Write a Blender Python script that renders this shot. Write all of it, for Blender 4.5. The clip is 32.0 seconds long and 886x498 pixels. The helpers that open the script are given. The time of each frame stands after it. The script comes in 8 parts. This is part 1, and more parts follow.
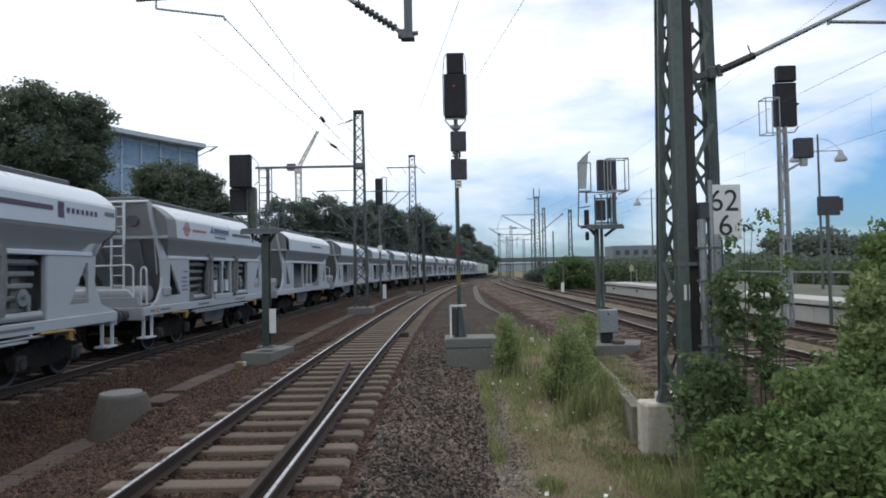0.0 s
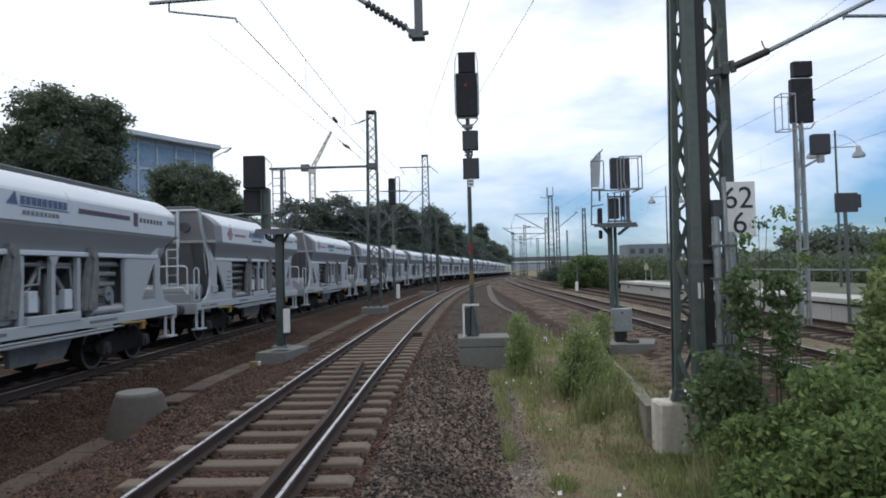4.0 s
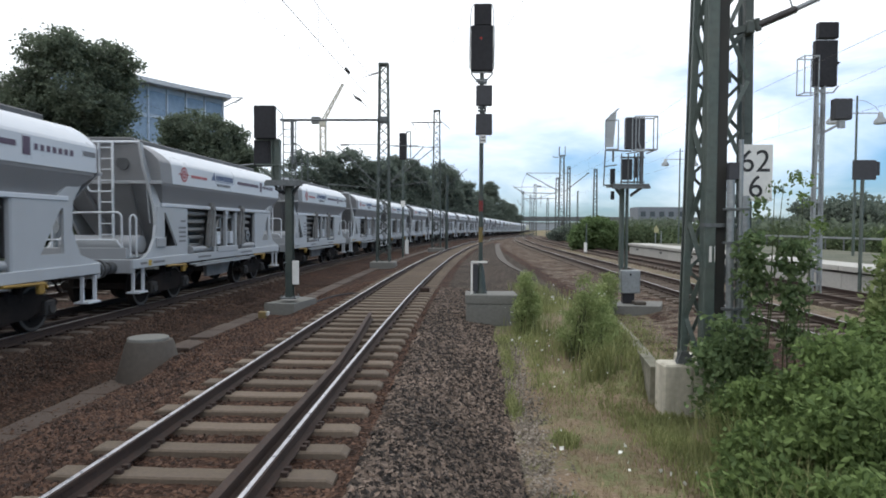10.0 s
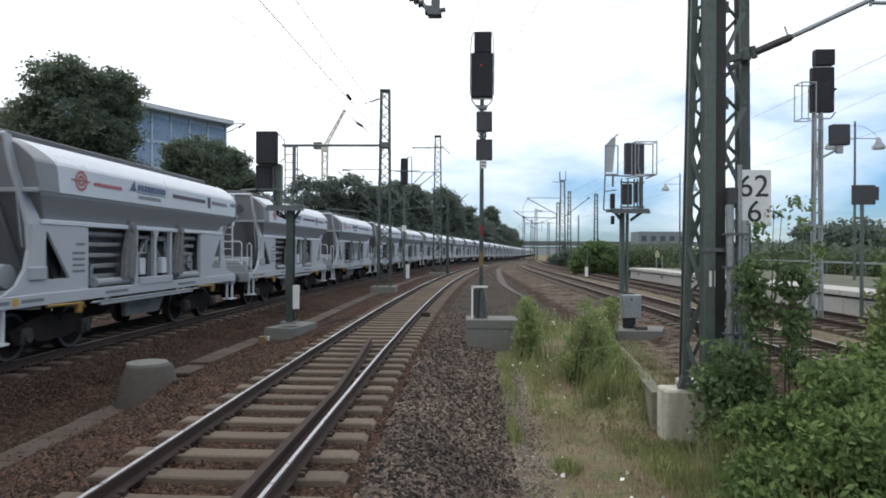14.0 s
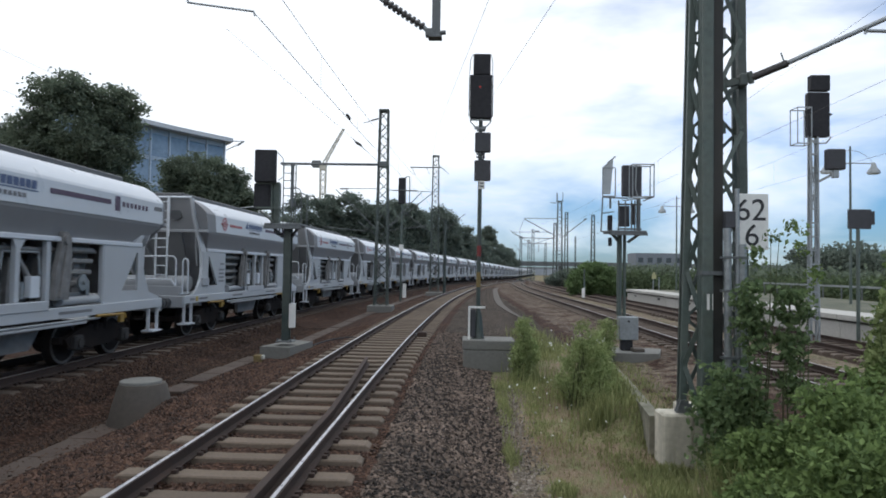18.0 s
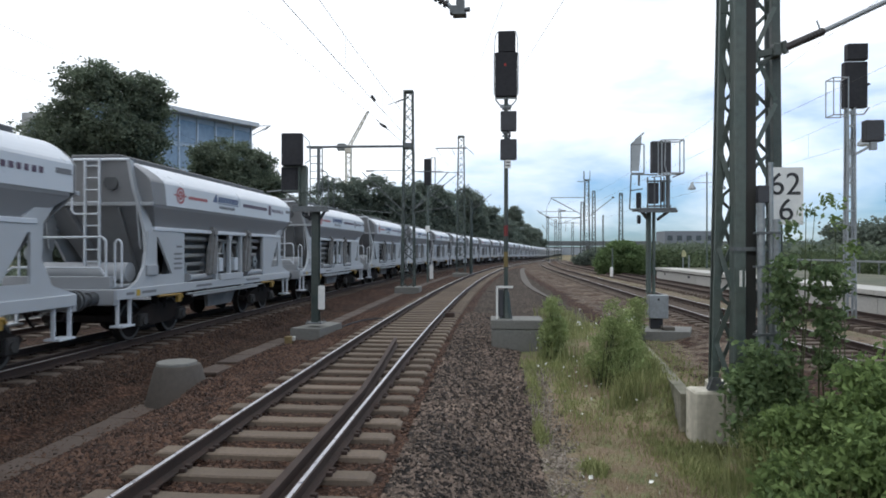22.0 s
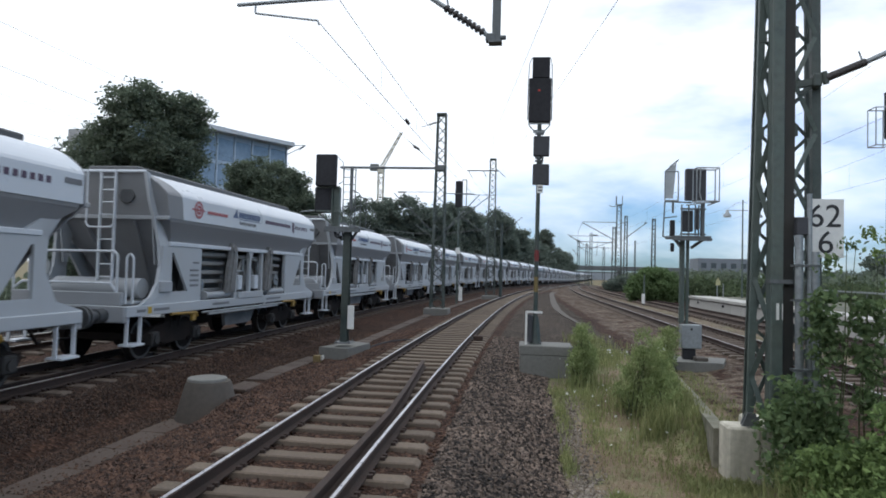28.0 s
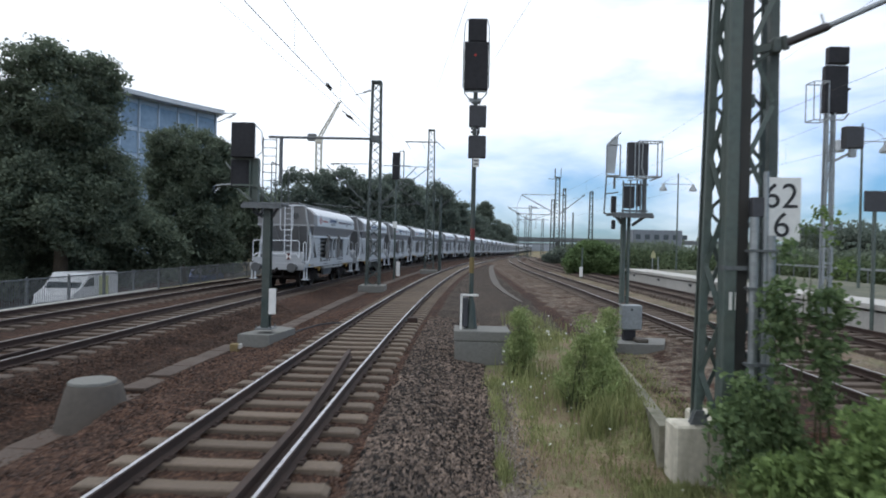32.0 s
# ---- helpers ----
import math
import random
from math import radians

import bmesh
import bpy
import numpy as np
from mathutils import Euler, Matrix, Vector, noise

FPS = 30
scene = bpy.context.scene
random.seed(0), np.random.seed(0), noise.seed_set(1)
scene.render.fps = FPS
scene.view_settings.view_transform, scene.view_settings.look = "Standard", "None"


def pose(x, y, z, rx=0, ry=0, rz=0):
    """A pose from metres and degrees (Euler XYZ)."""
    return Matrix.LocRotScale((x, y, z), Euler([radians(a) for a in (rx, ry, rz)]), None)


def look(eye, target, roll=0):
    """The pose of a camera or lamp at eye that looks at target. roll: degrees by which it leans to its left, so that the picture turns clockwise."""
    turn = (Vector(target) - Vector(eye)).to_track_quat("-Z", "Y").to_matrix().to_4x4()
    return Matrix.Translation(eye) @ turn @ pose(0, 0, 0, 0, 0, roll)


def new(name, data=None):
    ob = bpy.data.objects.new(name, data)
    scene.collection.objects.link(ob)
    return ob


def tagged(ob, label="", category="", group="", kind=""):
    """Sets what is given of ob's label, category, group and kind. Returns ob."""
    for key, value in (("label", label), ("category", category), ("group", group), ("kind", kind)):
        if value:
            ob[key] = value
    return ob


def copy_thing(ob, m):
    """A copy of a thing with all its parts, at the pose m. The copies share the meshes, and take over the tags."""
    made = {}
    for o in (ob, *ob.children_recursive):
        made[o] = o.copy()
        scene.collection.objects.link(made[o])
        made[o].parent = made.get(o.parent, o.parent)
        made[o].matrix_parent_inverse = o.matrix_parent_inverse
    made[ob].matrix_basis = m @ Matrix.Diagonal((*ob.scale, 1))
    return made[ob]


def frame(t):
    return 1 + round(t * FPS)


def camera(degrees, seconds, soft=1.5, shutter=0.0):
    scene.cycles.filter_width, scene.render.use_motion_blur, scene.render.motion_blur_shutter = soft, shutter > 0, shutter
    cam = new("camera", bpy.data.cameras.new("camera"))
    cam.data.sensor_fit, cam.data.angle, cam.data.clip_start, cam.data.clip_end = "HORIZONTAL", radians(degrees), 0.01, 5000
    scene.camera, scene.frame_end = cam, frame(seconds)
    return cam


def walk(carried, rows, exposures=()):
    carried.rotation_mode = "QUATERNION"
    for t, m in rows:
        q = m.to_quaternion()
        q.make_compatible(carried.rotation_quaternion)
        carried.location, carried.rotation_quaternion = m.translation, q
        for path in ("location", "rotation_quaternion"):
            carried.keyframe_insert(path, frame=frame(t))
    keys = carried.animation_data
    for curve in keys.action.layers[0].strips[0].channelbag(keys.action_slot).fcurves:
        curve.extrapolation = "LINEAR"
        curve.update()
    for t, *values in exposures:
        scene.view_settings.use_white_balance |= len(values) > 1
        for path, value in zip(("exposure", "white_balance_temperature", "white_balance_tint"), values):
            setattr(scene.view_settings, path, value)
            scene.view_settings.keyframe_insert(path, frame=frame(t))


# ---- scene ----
cam = camera(69.0, 32.0, 1.8, 0.12)
PATH = [
    (0, (-0.006, 0.033, 2.113), (0.004, 2.032, 2.173), -1.1),
    (0.5, (0.008, 0.024, 2.106), (-0.009, 2.022, 2.189), -0.6),
    (1, (0.01, 0.057, 2.108), (0.001, 2.054, 2.208), 0.6),
    (1.5, (0.006, 0.025, 2.126), (-0.031, 2.019, 2.267), 0.2),
    (2, (0.011, 0.027, 2.112), (-0.1, 2.022, 2.211), -0.4),
    (2.5, (0.038, 0.03, 2.107), (-0.027, 2.028, 2.16), -1.5),
    (3, (0.047, 0.042, 2.106), (0.01, 2.04, 2.179), -1.3),
    (3.5, (0.025, 0.026, 2.107), (-0.01, 2.024, 2.175), -1.4),
    (5.5, (0.021, 0.054, 2.096), (0.006, 2.054, 2.119), -0.9),
    (6, (0.023, 0.064, 2.091), (0.025, 2.064, 2.087), -1.2),
    (6.5, (0.012, 0.04, 2.094), (-0.156, 2.033, 2.048), -0.3),
    (7, (0.035, 0.076, 2.104), (-0.104, 2.071, 2.094), -0.0),
    (7.5, (0.027, 0.052, 2.094), (-0.097, 2.048, 2.072), -0.7),
    (8, (0.026, 0.062, 2.092), (-0.076, 2.059, 2.048), -0.1),
    (8.5, (0.023, 0.064, 2.088), (-0.06, 2.061, 2.037), 0.3),
    (9, (0.027, 0.076, 2.09), (-0.043, 2.074, 2.031), 0.1),
    (9.5, (0.017, 0.057, 2.092), (-0.043, 2.056, 2.039), -0.3),
    (10, (0.005, 0.067, 2.084), (-0.056, 2.065, 2.011), 0.3),
    (10.5, (0.024, 0.083, 2.088), (0.0, 2.082, 2.044), 0.6),
    (11, (0.005, 0.058, 2.083), (-0.086, 2.056, 2.038), 0.0),
    (11.5, (0.005, 0.057, 2.084), (-0.093, 2.055, 2.041), -0.5),
    (12, (0.015, 0.072, 2.09), (-0.055, 2.071, 2.037), -0.5),
    (12.5, (0.024, 0.077, 2.088), (-0.011, 2.076, 2.05), -0.2),
    (13, (0.015, 0.071, 2.089), (0.004, 2.071, 2.07), -0.2),
    (13.5, (0.021, 0.071, 2.097), (-0.014, 2.071, 2.088), 0.0),
    (14, (0.021, 0.049, 2.087), (-0.044, 2.048, 2.09), 0.3),
    (14.5, (0.038, 0.073, 2.102), (0.011, 2.072, 2.117), 1.2),
    (16.5, (0.022, 0.052, 2.107), (-0.001, 2.051, 2.157), 0.9),
    (17, (0.0, 0.047, 2.111), (-0.047, 2.046, 2.167), 0.9),
    (17.5, (0.017, 0.05, 2.111), (-0.038, 2.048, 2.164), 0.8),
    (18, (0.006, 0.061, 2.104), (-0.05, 2.059, 2.167), 0.9),
    (18.5, (0.008, 0.06, 2.102), (-0.047, 2.059, 2.159), 0.8),
    (19, (0.001, 0.055, 2.101), (-0.062, 2.053, 2.159), 0.7),
    (19.5, (-0.005, 0.058, 2.104), (-0.079, 2.056, 2.158), 0.8),
    (20, (-0.011, 0.057, 2.092), (-0.096, 2.054, 2.14), 1.2),
    (20.5, (-0.011, 0.069, 2.107), (-0.094, 2.067, 2.146), 1.7),
    (21, (0.008, 0.081, 2.11), (-0.063, 2.08, 2.135), 1.0),
    (21.5, (-0.006, 0.071, 2.094), (-0.116, 2.068, 2.108), 0.6),
    (22, (-0.011, 0.064, 2.084), (-0.148, 2.059, 2.088), 0.1),
    (22.5, (-0.003, 0.07, 2.087), (-0.148, 2.064, 2.094), 0.4),
    (23, (0.003, 0.081, 2.095), (-0.162, 2.074, 2.101), 0.6),
    (23.5, (0.002, 0.07, 2.097), (-0.159, 2.063, 2.112), 0.4),
    (24, (0.0, 0.073, 2.105), (-0.152, 2.067, 2.125), 0.5),
    (24.5, (-0.006, 0.064, 2.093), (-0.157, 2.058, 2.124), 0.8),
    (25, (-0.007, 0.068, 2.1), (-0.172, 2.061, 2.126), 0.7),
    (25.5, (-0.015, 0.058, 2.097), (-0.198, 2.05, 2.125), 0.8),
    (26, (-0.019, 0.062, 2.103), (-0.216, 2.052, 2.129), 0.8),
    (26.5, (-0.024, 0.053, 2.115), (-0.271, 2.036, 2.189), 0.7),
    (28.5, (-0.025, 0.046, 2.129), (-0.239, 2.033, 2.196), 2.0),
    (29, (-0.012, 0.057, 2.125), (-0.189, 2.049, 2.192), 2.1),
    (29.5, (-0.026, 0.045, 2.138), (-0.17, 2.04, 2.18), 2.4),
    (30, (-0.03, 0.006, 2.174), (-0.171, 2.001, 2.233), 2.1),
    (30.5, (-0.033, 0.025, 2.182), (-0.183, 2.018, 2.257), 2.0),
    (31, (-0.038, 0.035, 2.183), (-0.169, 2.03, 2.243), 1.9),
    (31.5, (-0.026, 0.044, 2.168), (-0.096, 2.042, 2.22), 1.6),
    (31.8, (-0.028, 0.025, 2.17), (-0.074, 2.024, 2.205), 1.6),
    (31.9, (-0.034, 0.096, 2.191), (-0.069, 2.095, 2.222), 1.6),
    (32, (0.12, 1.309, 2.341), (0.075, 3.308, 2.326), 1.3),
]
EXPOSURES = [(0, -0.29, 6150, 10), (2, -0.46, 6150, 10), (3.2, -0.37, 6100, 10), (6, -0.17, 6200, 10), (9, 0.0, 6350, 10), (13, -0.04, 6350, 10), (19, -0.27, 6150, 10), (22, -0.12, 6200, 10), (30, -0.22, 6050, 10), (32, -0.18, 6050, 10)]
walk(cam, [(t, look(eye, target, roll)) for t, eye, target, roll in PATH], EXPOSURES)

# ---------------------------------------------------------------- world and light
world = bpy.data.worlds.new("overcast_sky")
scene.world = world
world.use_nodes = True
wn, wl = world.node_tree.nodes, world.node_tree.links
wn.clear()
w_out = wn.new("ShaderNodeOutputWorld")
w_bg = wn.new("ShaderNodeBackground")
w_sky = wn.new("ShaderNodeTexSky")
w_sky.sky_type = "NISHITA"
w_sky.sun_disc = False
w_sky.sun_elevation, w_sky.sun_rotation = radians(52), radians(205)
w_sky.air_density, w_sky.dust_density, w_sky.ozone_density = 1.3, 0.2, 5.0
w_co = wn.new("ShaderNodeTexCoord")
w_map = wn.new("ShaderNodeMapping")
w_map.inputs["Scale"].default_value = (1.6, 1.6, 5.2)
w_map.inputs["Location"].default_value = (0.35, 0.9, 0.0)
w_n1 = wn.new("ShaderNodeTexNoise")
w_n1.inputs["Scale"].default_value, w_n1.inputs["Detail"].default_value, w_n1.inputs["Roughness"].default_value = 1.5, 6.0, 0.52
w_n1.inputs["Distortion"].default_value = 0.3
w_ramp = wn.new("ShaderNodeValToRGB")
w_ramp.color_ramp.elements[0].position, w_ramp.color_ramp.elements[1].position = 0.34, 0.75
w_scale = wn.new("ShaderNodeMix")
w_scale.data_type, w_scale.blend_type = "RGBA", "MULTIPLY"
w_scale.inputs[0].default_value = 1.0
w_low = wn.new("ShaderNodeMix")
w_low.data_type = "RGBA"
w_low.inputs[6].default_value, w_low.inputs[7].default_value = (0.048, 0.070, 0.107, 1), (0.075, 0.110, 0.140, 1)
w_sep, w_up = wn.new("ShaderNodeSeparateXYZ"), wn.new("ShaderNodeMapRange")
w_up.interpolation_type = "SMOOTHSTEP"
w_up.inputs["From Min"].default_value, w_up.inputs["From Max"].default_value = 0.0, 0.24
w_mix = wn.new("ShaderNodeMix")
w_mix.data_type = "RGBA"
w_mix.inputs[7].default_value = (1.34, 1.38, 1.42, 1)
wl.new(w_co.outputs["Generated"], w_map.inputs["Vector"])
# greyer, deeper blue low over the horizon
wl.new(w_co.outputs["Generated"], w_sep.inputs[0])
wl.new(w_sep.outputs["Z"], w_up.inputs["Value"])
wl.new(w_up.outputs[0], w_low.inputs[0])
wl.new(w_low.outputs[2], w_scale.inputs[7])
wl.new(w_map.outputs[0], w_n1.inputs["Vector"])
# thinner cloud towards one side and the horizon
w_dot, w_add = wn.new("ShaderNodeVectorMath"), wn.new("ShaderNodeMath")
w_dot.operation, w_add.operation = "DOT_PRODUCT", "ADD"
w_dot.inputs[1].default_value = (-0.54, 0.0, 1.38)
wl.new(w_co.outputs["Generated"], w_dot.inputs[0])
w_amp = wn.new("ShaderNodeMath")
w_amp.operation = "MULTIPLY_ADD"
w_amp.inputs[1].default_value, w_amp.inputs[2].default_value = 1.45, -0.245
wl.new(w_n1.outputs["Fac"], w_amp.inputs[0])
wl.new(w_amp.outputs[0], w_add.inputs[0])
wl.new(w_dot.outputs["Value"], w_add.inputs[1])
wl.new(w_add.outputs[0], w_ramp.inputs["Fac"])
wl.new(w_ramp.outputs["Color"], w_mix.inputs[0])
wl.new(w_sky.outputs[0], w_scale.inputs[6])
wl.new(w_scale.outputs[2], w_mix.inputs[6])
wl.new(w_mix.outputs[2], w_bg.inputs["Color"])
w_bg.inputs["Strength"].default_value = 1.0
wl.new(w_bg.outputs[0], w_out.inputs["Surface"])

sun = new("sun", bpy.data.lights.new("sun", "SUN"))
sun.data.energy, sun.data.angle, sun.data.color = 0.6, radians(25), (1.0, 0.97, 0.92)
sun.matrix_world = look((0, 0, 60), (16, -20, 0))


# ---------------------------------------------------------------- materials
def material(name, colour, rough=0.7, metal=0.0, vary=0.25, grain=6.0, big=0.6, bump=0.0, bump_scale=40.0, stain=None, stain_amount=0.0, piece=0.0, streak=False):
    """Base colour with grain and large patches, optional stains, bump and piece-to-piece change."""
    m = bpy.data.materials.new(name)
    m.use_nodes = True
    n, l = m.node_tree.nodes, m.node_tree.links
    b = n["Principled BSDF"]
    co = n.new("ShaderNodeTexCoord")
    fine, wide = n.new("ShaderNodeTexNoise"), n.new("ShaderNodeTexNoise")
    fine.inputs["Scale"].default_value, fine.inputs["Detail"].default_value = grain, 5.0
    wide.inputs["Scale"].default_value, wide.inputs["Detail"].default_value = big, 3.0
    src = co.outputs["Object"]
    l.new(src, fine.inputs["Vector"])
    if streak:
        mp = n.new("ShaderNodeMapping")
        mp.inputs["Scale"].default_value = (1, 1, 0.12)
        l.new(src, mp.inputs["Vector"])
        l.new(mp.outputs[0], wide.inputs["Vector"])
    else:
        l.new(src, wide.inputs["Vector"])
    def mixed(kind, fac, a, c):
        x = n.new("ShaderNodeMix")
        x.data_type, x.blend_type = "RGBA", kind
        for socket, value in ((x.inputs[0], fac), (x.inputs[6], a), (x.inputs[7], c)):
            if isinstance(value, (int, float)):
                socket.default_value = value
            elif isinstance(value, tuple):
                socket.default_value = (*value[:3], 1)
            else:
                l.new(value, socket)
        return x.outputs[2]
    def spread(socket, lo, hi):
        r = n.new("ShaderNodeMapRange")
        r.inputs["From Min"].default_value, r.inputs["From Max"].default_value = 0.3, 0.7
        r.inputs["To Min"].default_value, r.inputs["To Max"].default_value = lo, hi
        l.new(socket, r.inputs["Value"])
        return r.outputs[0]
    c = mixed("MULTIPLY", 1.0, tuple(colour), spread(fine.outputs["Fac"], 1 - vary, 1 + vary))
    c = mixed("MULTIPLY", 1.0, c, spread(wide.outputs["Fac"], 1 - vary * 0.7, 1 + vary * 0.7))
    if stain:
        c = mixed("MIX", spread(wide.outputs["Fac"], -0.15 * stain_amount, stain_amount), c, tuple(stain))
    if piece:
        info = n.new("ShaderNodeObjectInfo")
        r = n.new("ShaderNodeMapRange")
        r.inputs["To Min"].default_value, r.inputs["To Max"].default_value = 1 - piece, 1 + piece
        l.new(info.outputs["Random"], r.inputs["Value"])
        c = mixed("MULTIPLY", 1.0, c, r.outputs[0])
    l.new(c, b.inputs["Base Color"])
    b.inputs["Metallic"].default_value = metal
    l.new(spread(fine.outputs["Fac"], max(0.03, rough - 0.1), min(1, rough + 0.1)), b.inputs["Roughness"])
    if bump:
        bn, bp = n.new("ShaderNodeTexNoise"), n.new("ShaderNodeBump")
        bn.inputs["Scale"].default_value, bn.inputs["Detail"].default_value = bump_scale, 4.0
        l.new(src, bn.inputs["Vector"])
        bp.inputs["Strength"].default_value, bp.inputs["Distance"].default_value = bump, 0.02
        l.new(bn.outputs["Fac"], bp.inputs["Height"])
        l.new(bp.outputs[0], b.inputs["Normal"])
    return m


def island_material(name, low, high, rough=0.85, translucent=0.0, dark_share=0.0):
    """Colour that changes from stone to stone or leaf to leaf."""
    m = bpy.data.materials.new(name)
    m.use_nodes = True
    n, l = m.node_tree.nodes, m.node_tree.links
    b = n["Principled BSDF"]
    geo, ramp = n.new("ShaderNodeNewGeometry"), n.new("ShaderNodeValToRGB")
    ramp.color_ramp.elements[0].color, ramp.color_ramp.elements[1].color = (*low, 1), (*high, 1)
    ramp.color_ramp.elements[0].position = dark_share
    l.new(geo.outputs["Random Per Island"], ramp.inputs["Fac"])
    co, patch, mix = n.new("ShaderNodeTexCoord"), n.new("ShaderNodeTexNoise"), n.new("ShaderNodeMix")
    patch.inputs["Scale"].default_value = 0.7
    l.new(co.outputs["Object"], patch.inputs["Vector"])
    mix.data_type, mix.blend_type = "RGBA", "MULTIPLY"
    mix.inputs[0].default_value = 1.0
    r = n.new("ShaderNodeMapRange")
    r.inputs["From Min"].default_value, r.inputs["From Max"].default_value = 0.3, 0.7
    r.inputs["To Min"].default_value, r.inputs["To Max"].default_value = 0.72, 1.25
    l.new(patch.outputs["Fac"], r.inputs["Value"])
    l.new(ramp.outputs[0], mix.inputs[6])
    l.new(r.outputs[0], mix.inputs[7])
    l.new(mix.outputs[2], b.inputs["Base Color"])
    b.inputs["Roughness"].default_value = rough
    if translucent:
        b.inputs["Specular IOR Level"].default_value = 0.25
        t, add, out = n.new("ShaderNodeBsdfTranslucent"), n.new("ShaderNodeMixShader"), n["Material Output"]
        l.new(mix.outputs[2], t.inputs["Color"])
        add.inputs[0].default_value = translucent
        l.new(b.outputs[0], add.inputs[1])
        l.new(t.outputs[0], add.inputs[2])
        l.new(add.outputs[0], out.inputs["Surface"])
    return m


def glow_material(name, colour, strength):
    m = bpy.data.materials.new(name)
    m.use_nodes = True
    b = m.node_tree.nodes["Principled BSDF"]
    b.inputs["Base Color"].default_value = (*[0.3 * v for v in colour], 1)
    b.inputs["Emission Color"].default_value, b.inputs["Emission Strength"].default_value = (*colour, 1), strength
    return m


def glass_material(name, tint, rough=0.05):
    m = material(name, tint, rough, 0.0, 0.15, 1.5, 0.2)
    b = m.node_tree.nodes["Principled BSDF"]
    b.inputs["IOR"].default_value, b.inputs["Coat Weight"].default_value = 1.6, 0.5
    return m


M_RAIL = material("rusty_rail_steel", (0.040, 0.0245, 0.019), 0.9, 0.0, 0.35, 18, 1.2, 0.25, 60)
M_RAILTOP = material("polished_rail_head", (0.54, 0.53, 0.55), 0.32, 1.0, 0.12, 9, 0.8)
M_RAILTOP_DULL = material("worn_rail_head", (0.36, 0.34, 0.33), 0.42, 0.9, 0.2, 9, 0.8)
M_SLEEPER = material("weathered_concrete_sleeper", (0.148, 0.115, 0.086), 0.92, 0, 0.22, 22, 1.4, 0.35, 55, (0.08, 0.058, 0.042), 0.55, 0.18)
M_CONC = material("grey_concrete", (0.18, 0.18, 0.166), 0.9, 0, 0.16, 14, 1.1, 0.25, 45, (0.12, 0.112, 0.098), 0.55)
M_CONC_PALE = material("pale_concrete", (0.50, 0.49, 0.46), 0.88, 0, 0.16, 9, 1.3, 0.2, 40, (0.24, 0.23, 0.19), 0.65, streak=True)
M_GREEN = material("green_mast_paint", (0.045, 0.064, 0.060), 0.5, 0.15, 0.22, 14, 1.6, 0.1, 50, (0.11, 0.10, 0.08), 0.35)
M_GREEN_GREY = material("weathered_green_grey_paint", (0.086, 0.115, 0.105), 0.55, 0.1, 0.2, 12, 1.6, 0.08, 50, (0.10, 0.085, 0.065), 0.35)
M_GALV = material("galvanised_steel", (0.30, 0.32, 0.33), 0.5, 0.6, 0.16, 16, 2.0)
M_GALV_DARK = material("dull_grey_steel", (0.13, 0.14, 0.145), 0.6, 0.3, 0.2, 16, 2.0)
M_BLACK = material("black_signal_housing", (0.027, 0.027, 0.031), 0.6, 0, 0.2, 12, 1.5, 0.06, 40)
M_BLACK.node_tree.nodes["Principled BSDF"].inputs["Specular IOR Level"].default_value = 0.2
M_BLACK_FADED = material("faded_black_plate", (0.042, 0.043, 0.050), 0.6, 0, 0.2, 10, 1.2)
M_WHITE = material("white_enamel", (0.74, 0.74, 0.72), 0.45, 0, 0.07, 10, 1.5, stain=(0.45, 0.43, 0.38), stain_amount=0.3)
M_SIGNTEXT = material("black_sign_paint", (0.02, 0.02, 0.022), 0.5, 0, 0.1)
M_RED = material("red_enamel", (0.19, 0.024, 0.022), 0.45, 0, 0.15)
M_YELLOW = material("yellow_paint", (0.55, 0.36, 0.03), 0.55, 0, 0.2, 14, 2, stain=(0.2, 0.14, 0.04), stain_amount=0.4)
M_INSUL = material("brown_porcelain", (0.052, 0.046, 0.045), 0.35, 0, 0.2)
M_WIRE = material("oxidised_copper_wire", (0.055, 0.050, 0.047), 0.6, 0.4, 0.1)
M_BARK = material("tree_bark", (0.075, 0.058, 0.042), 0.95, 0, 0.35, 9, 1.5, 0.6, 18)

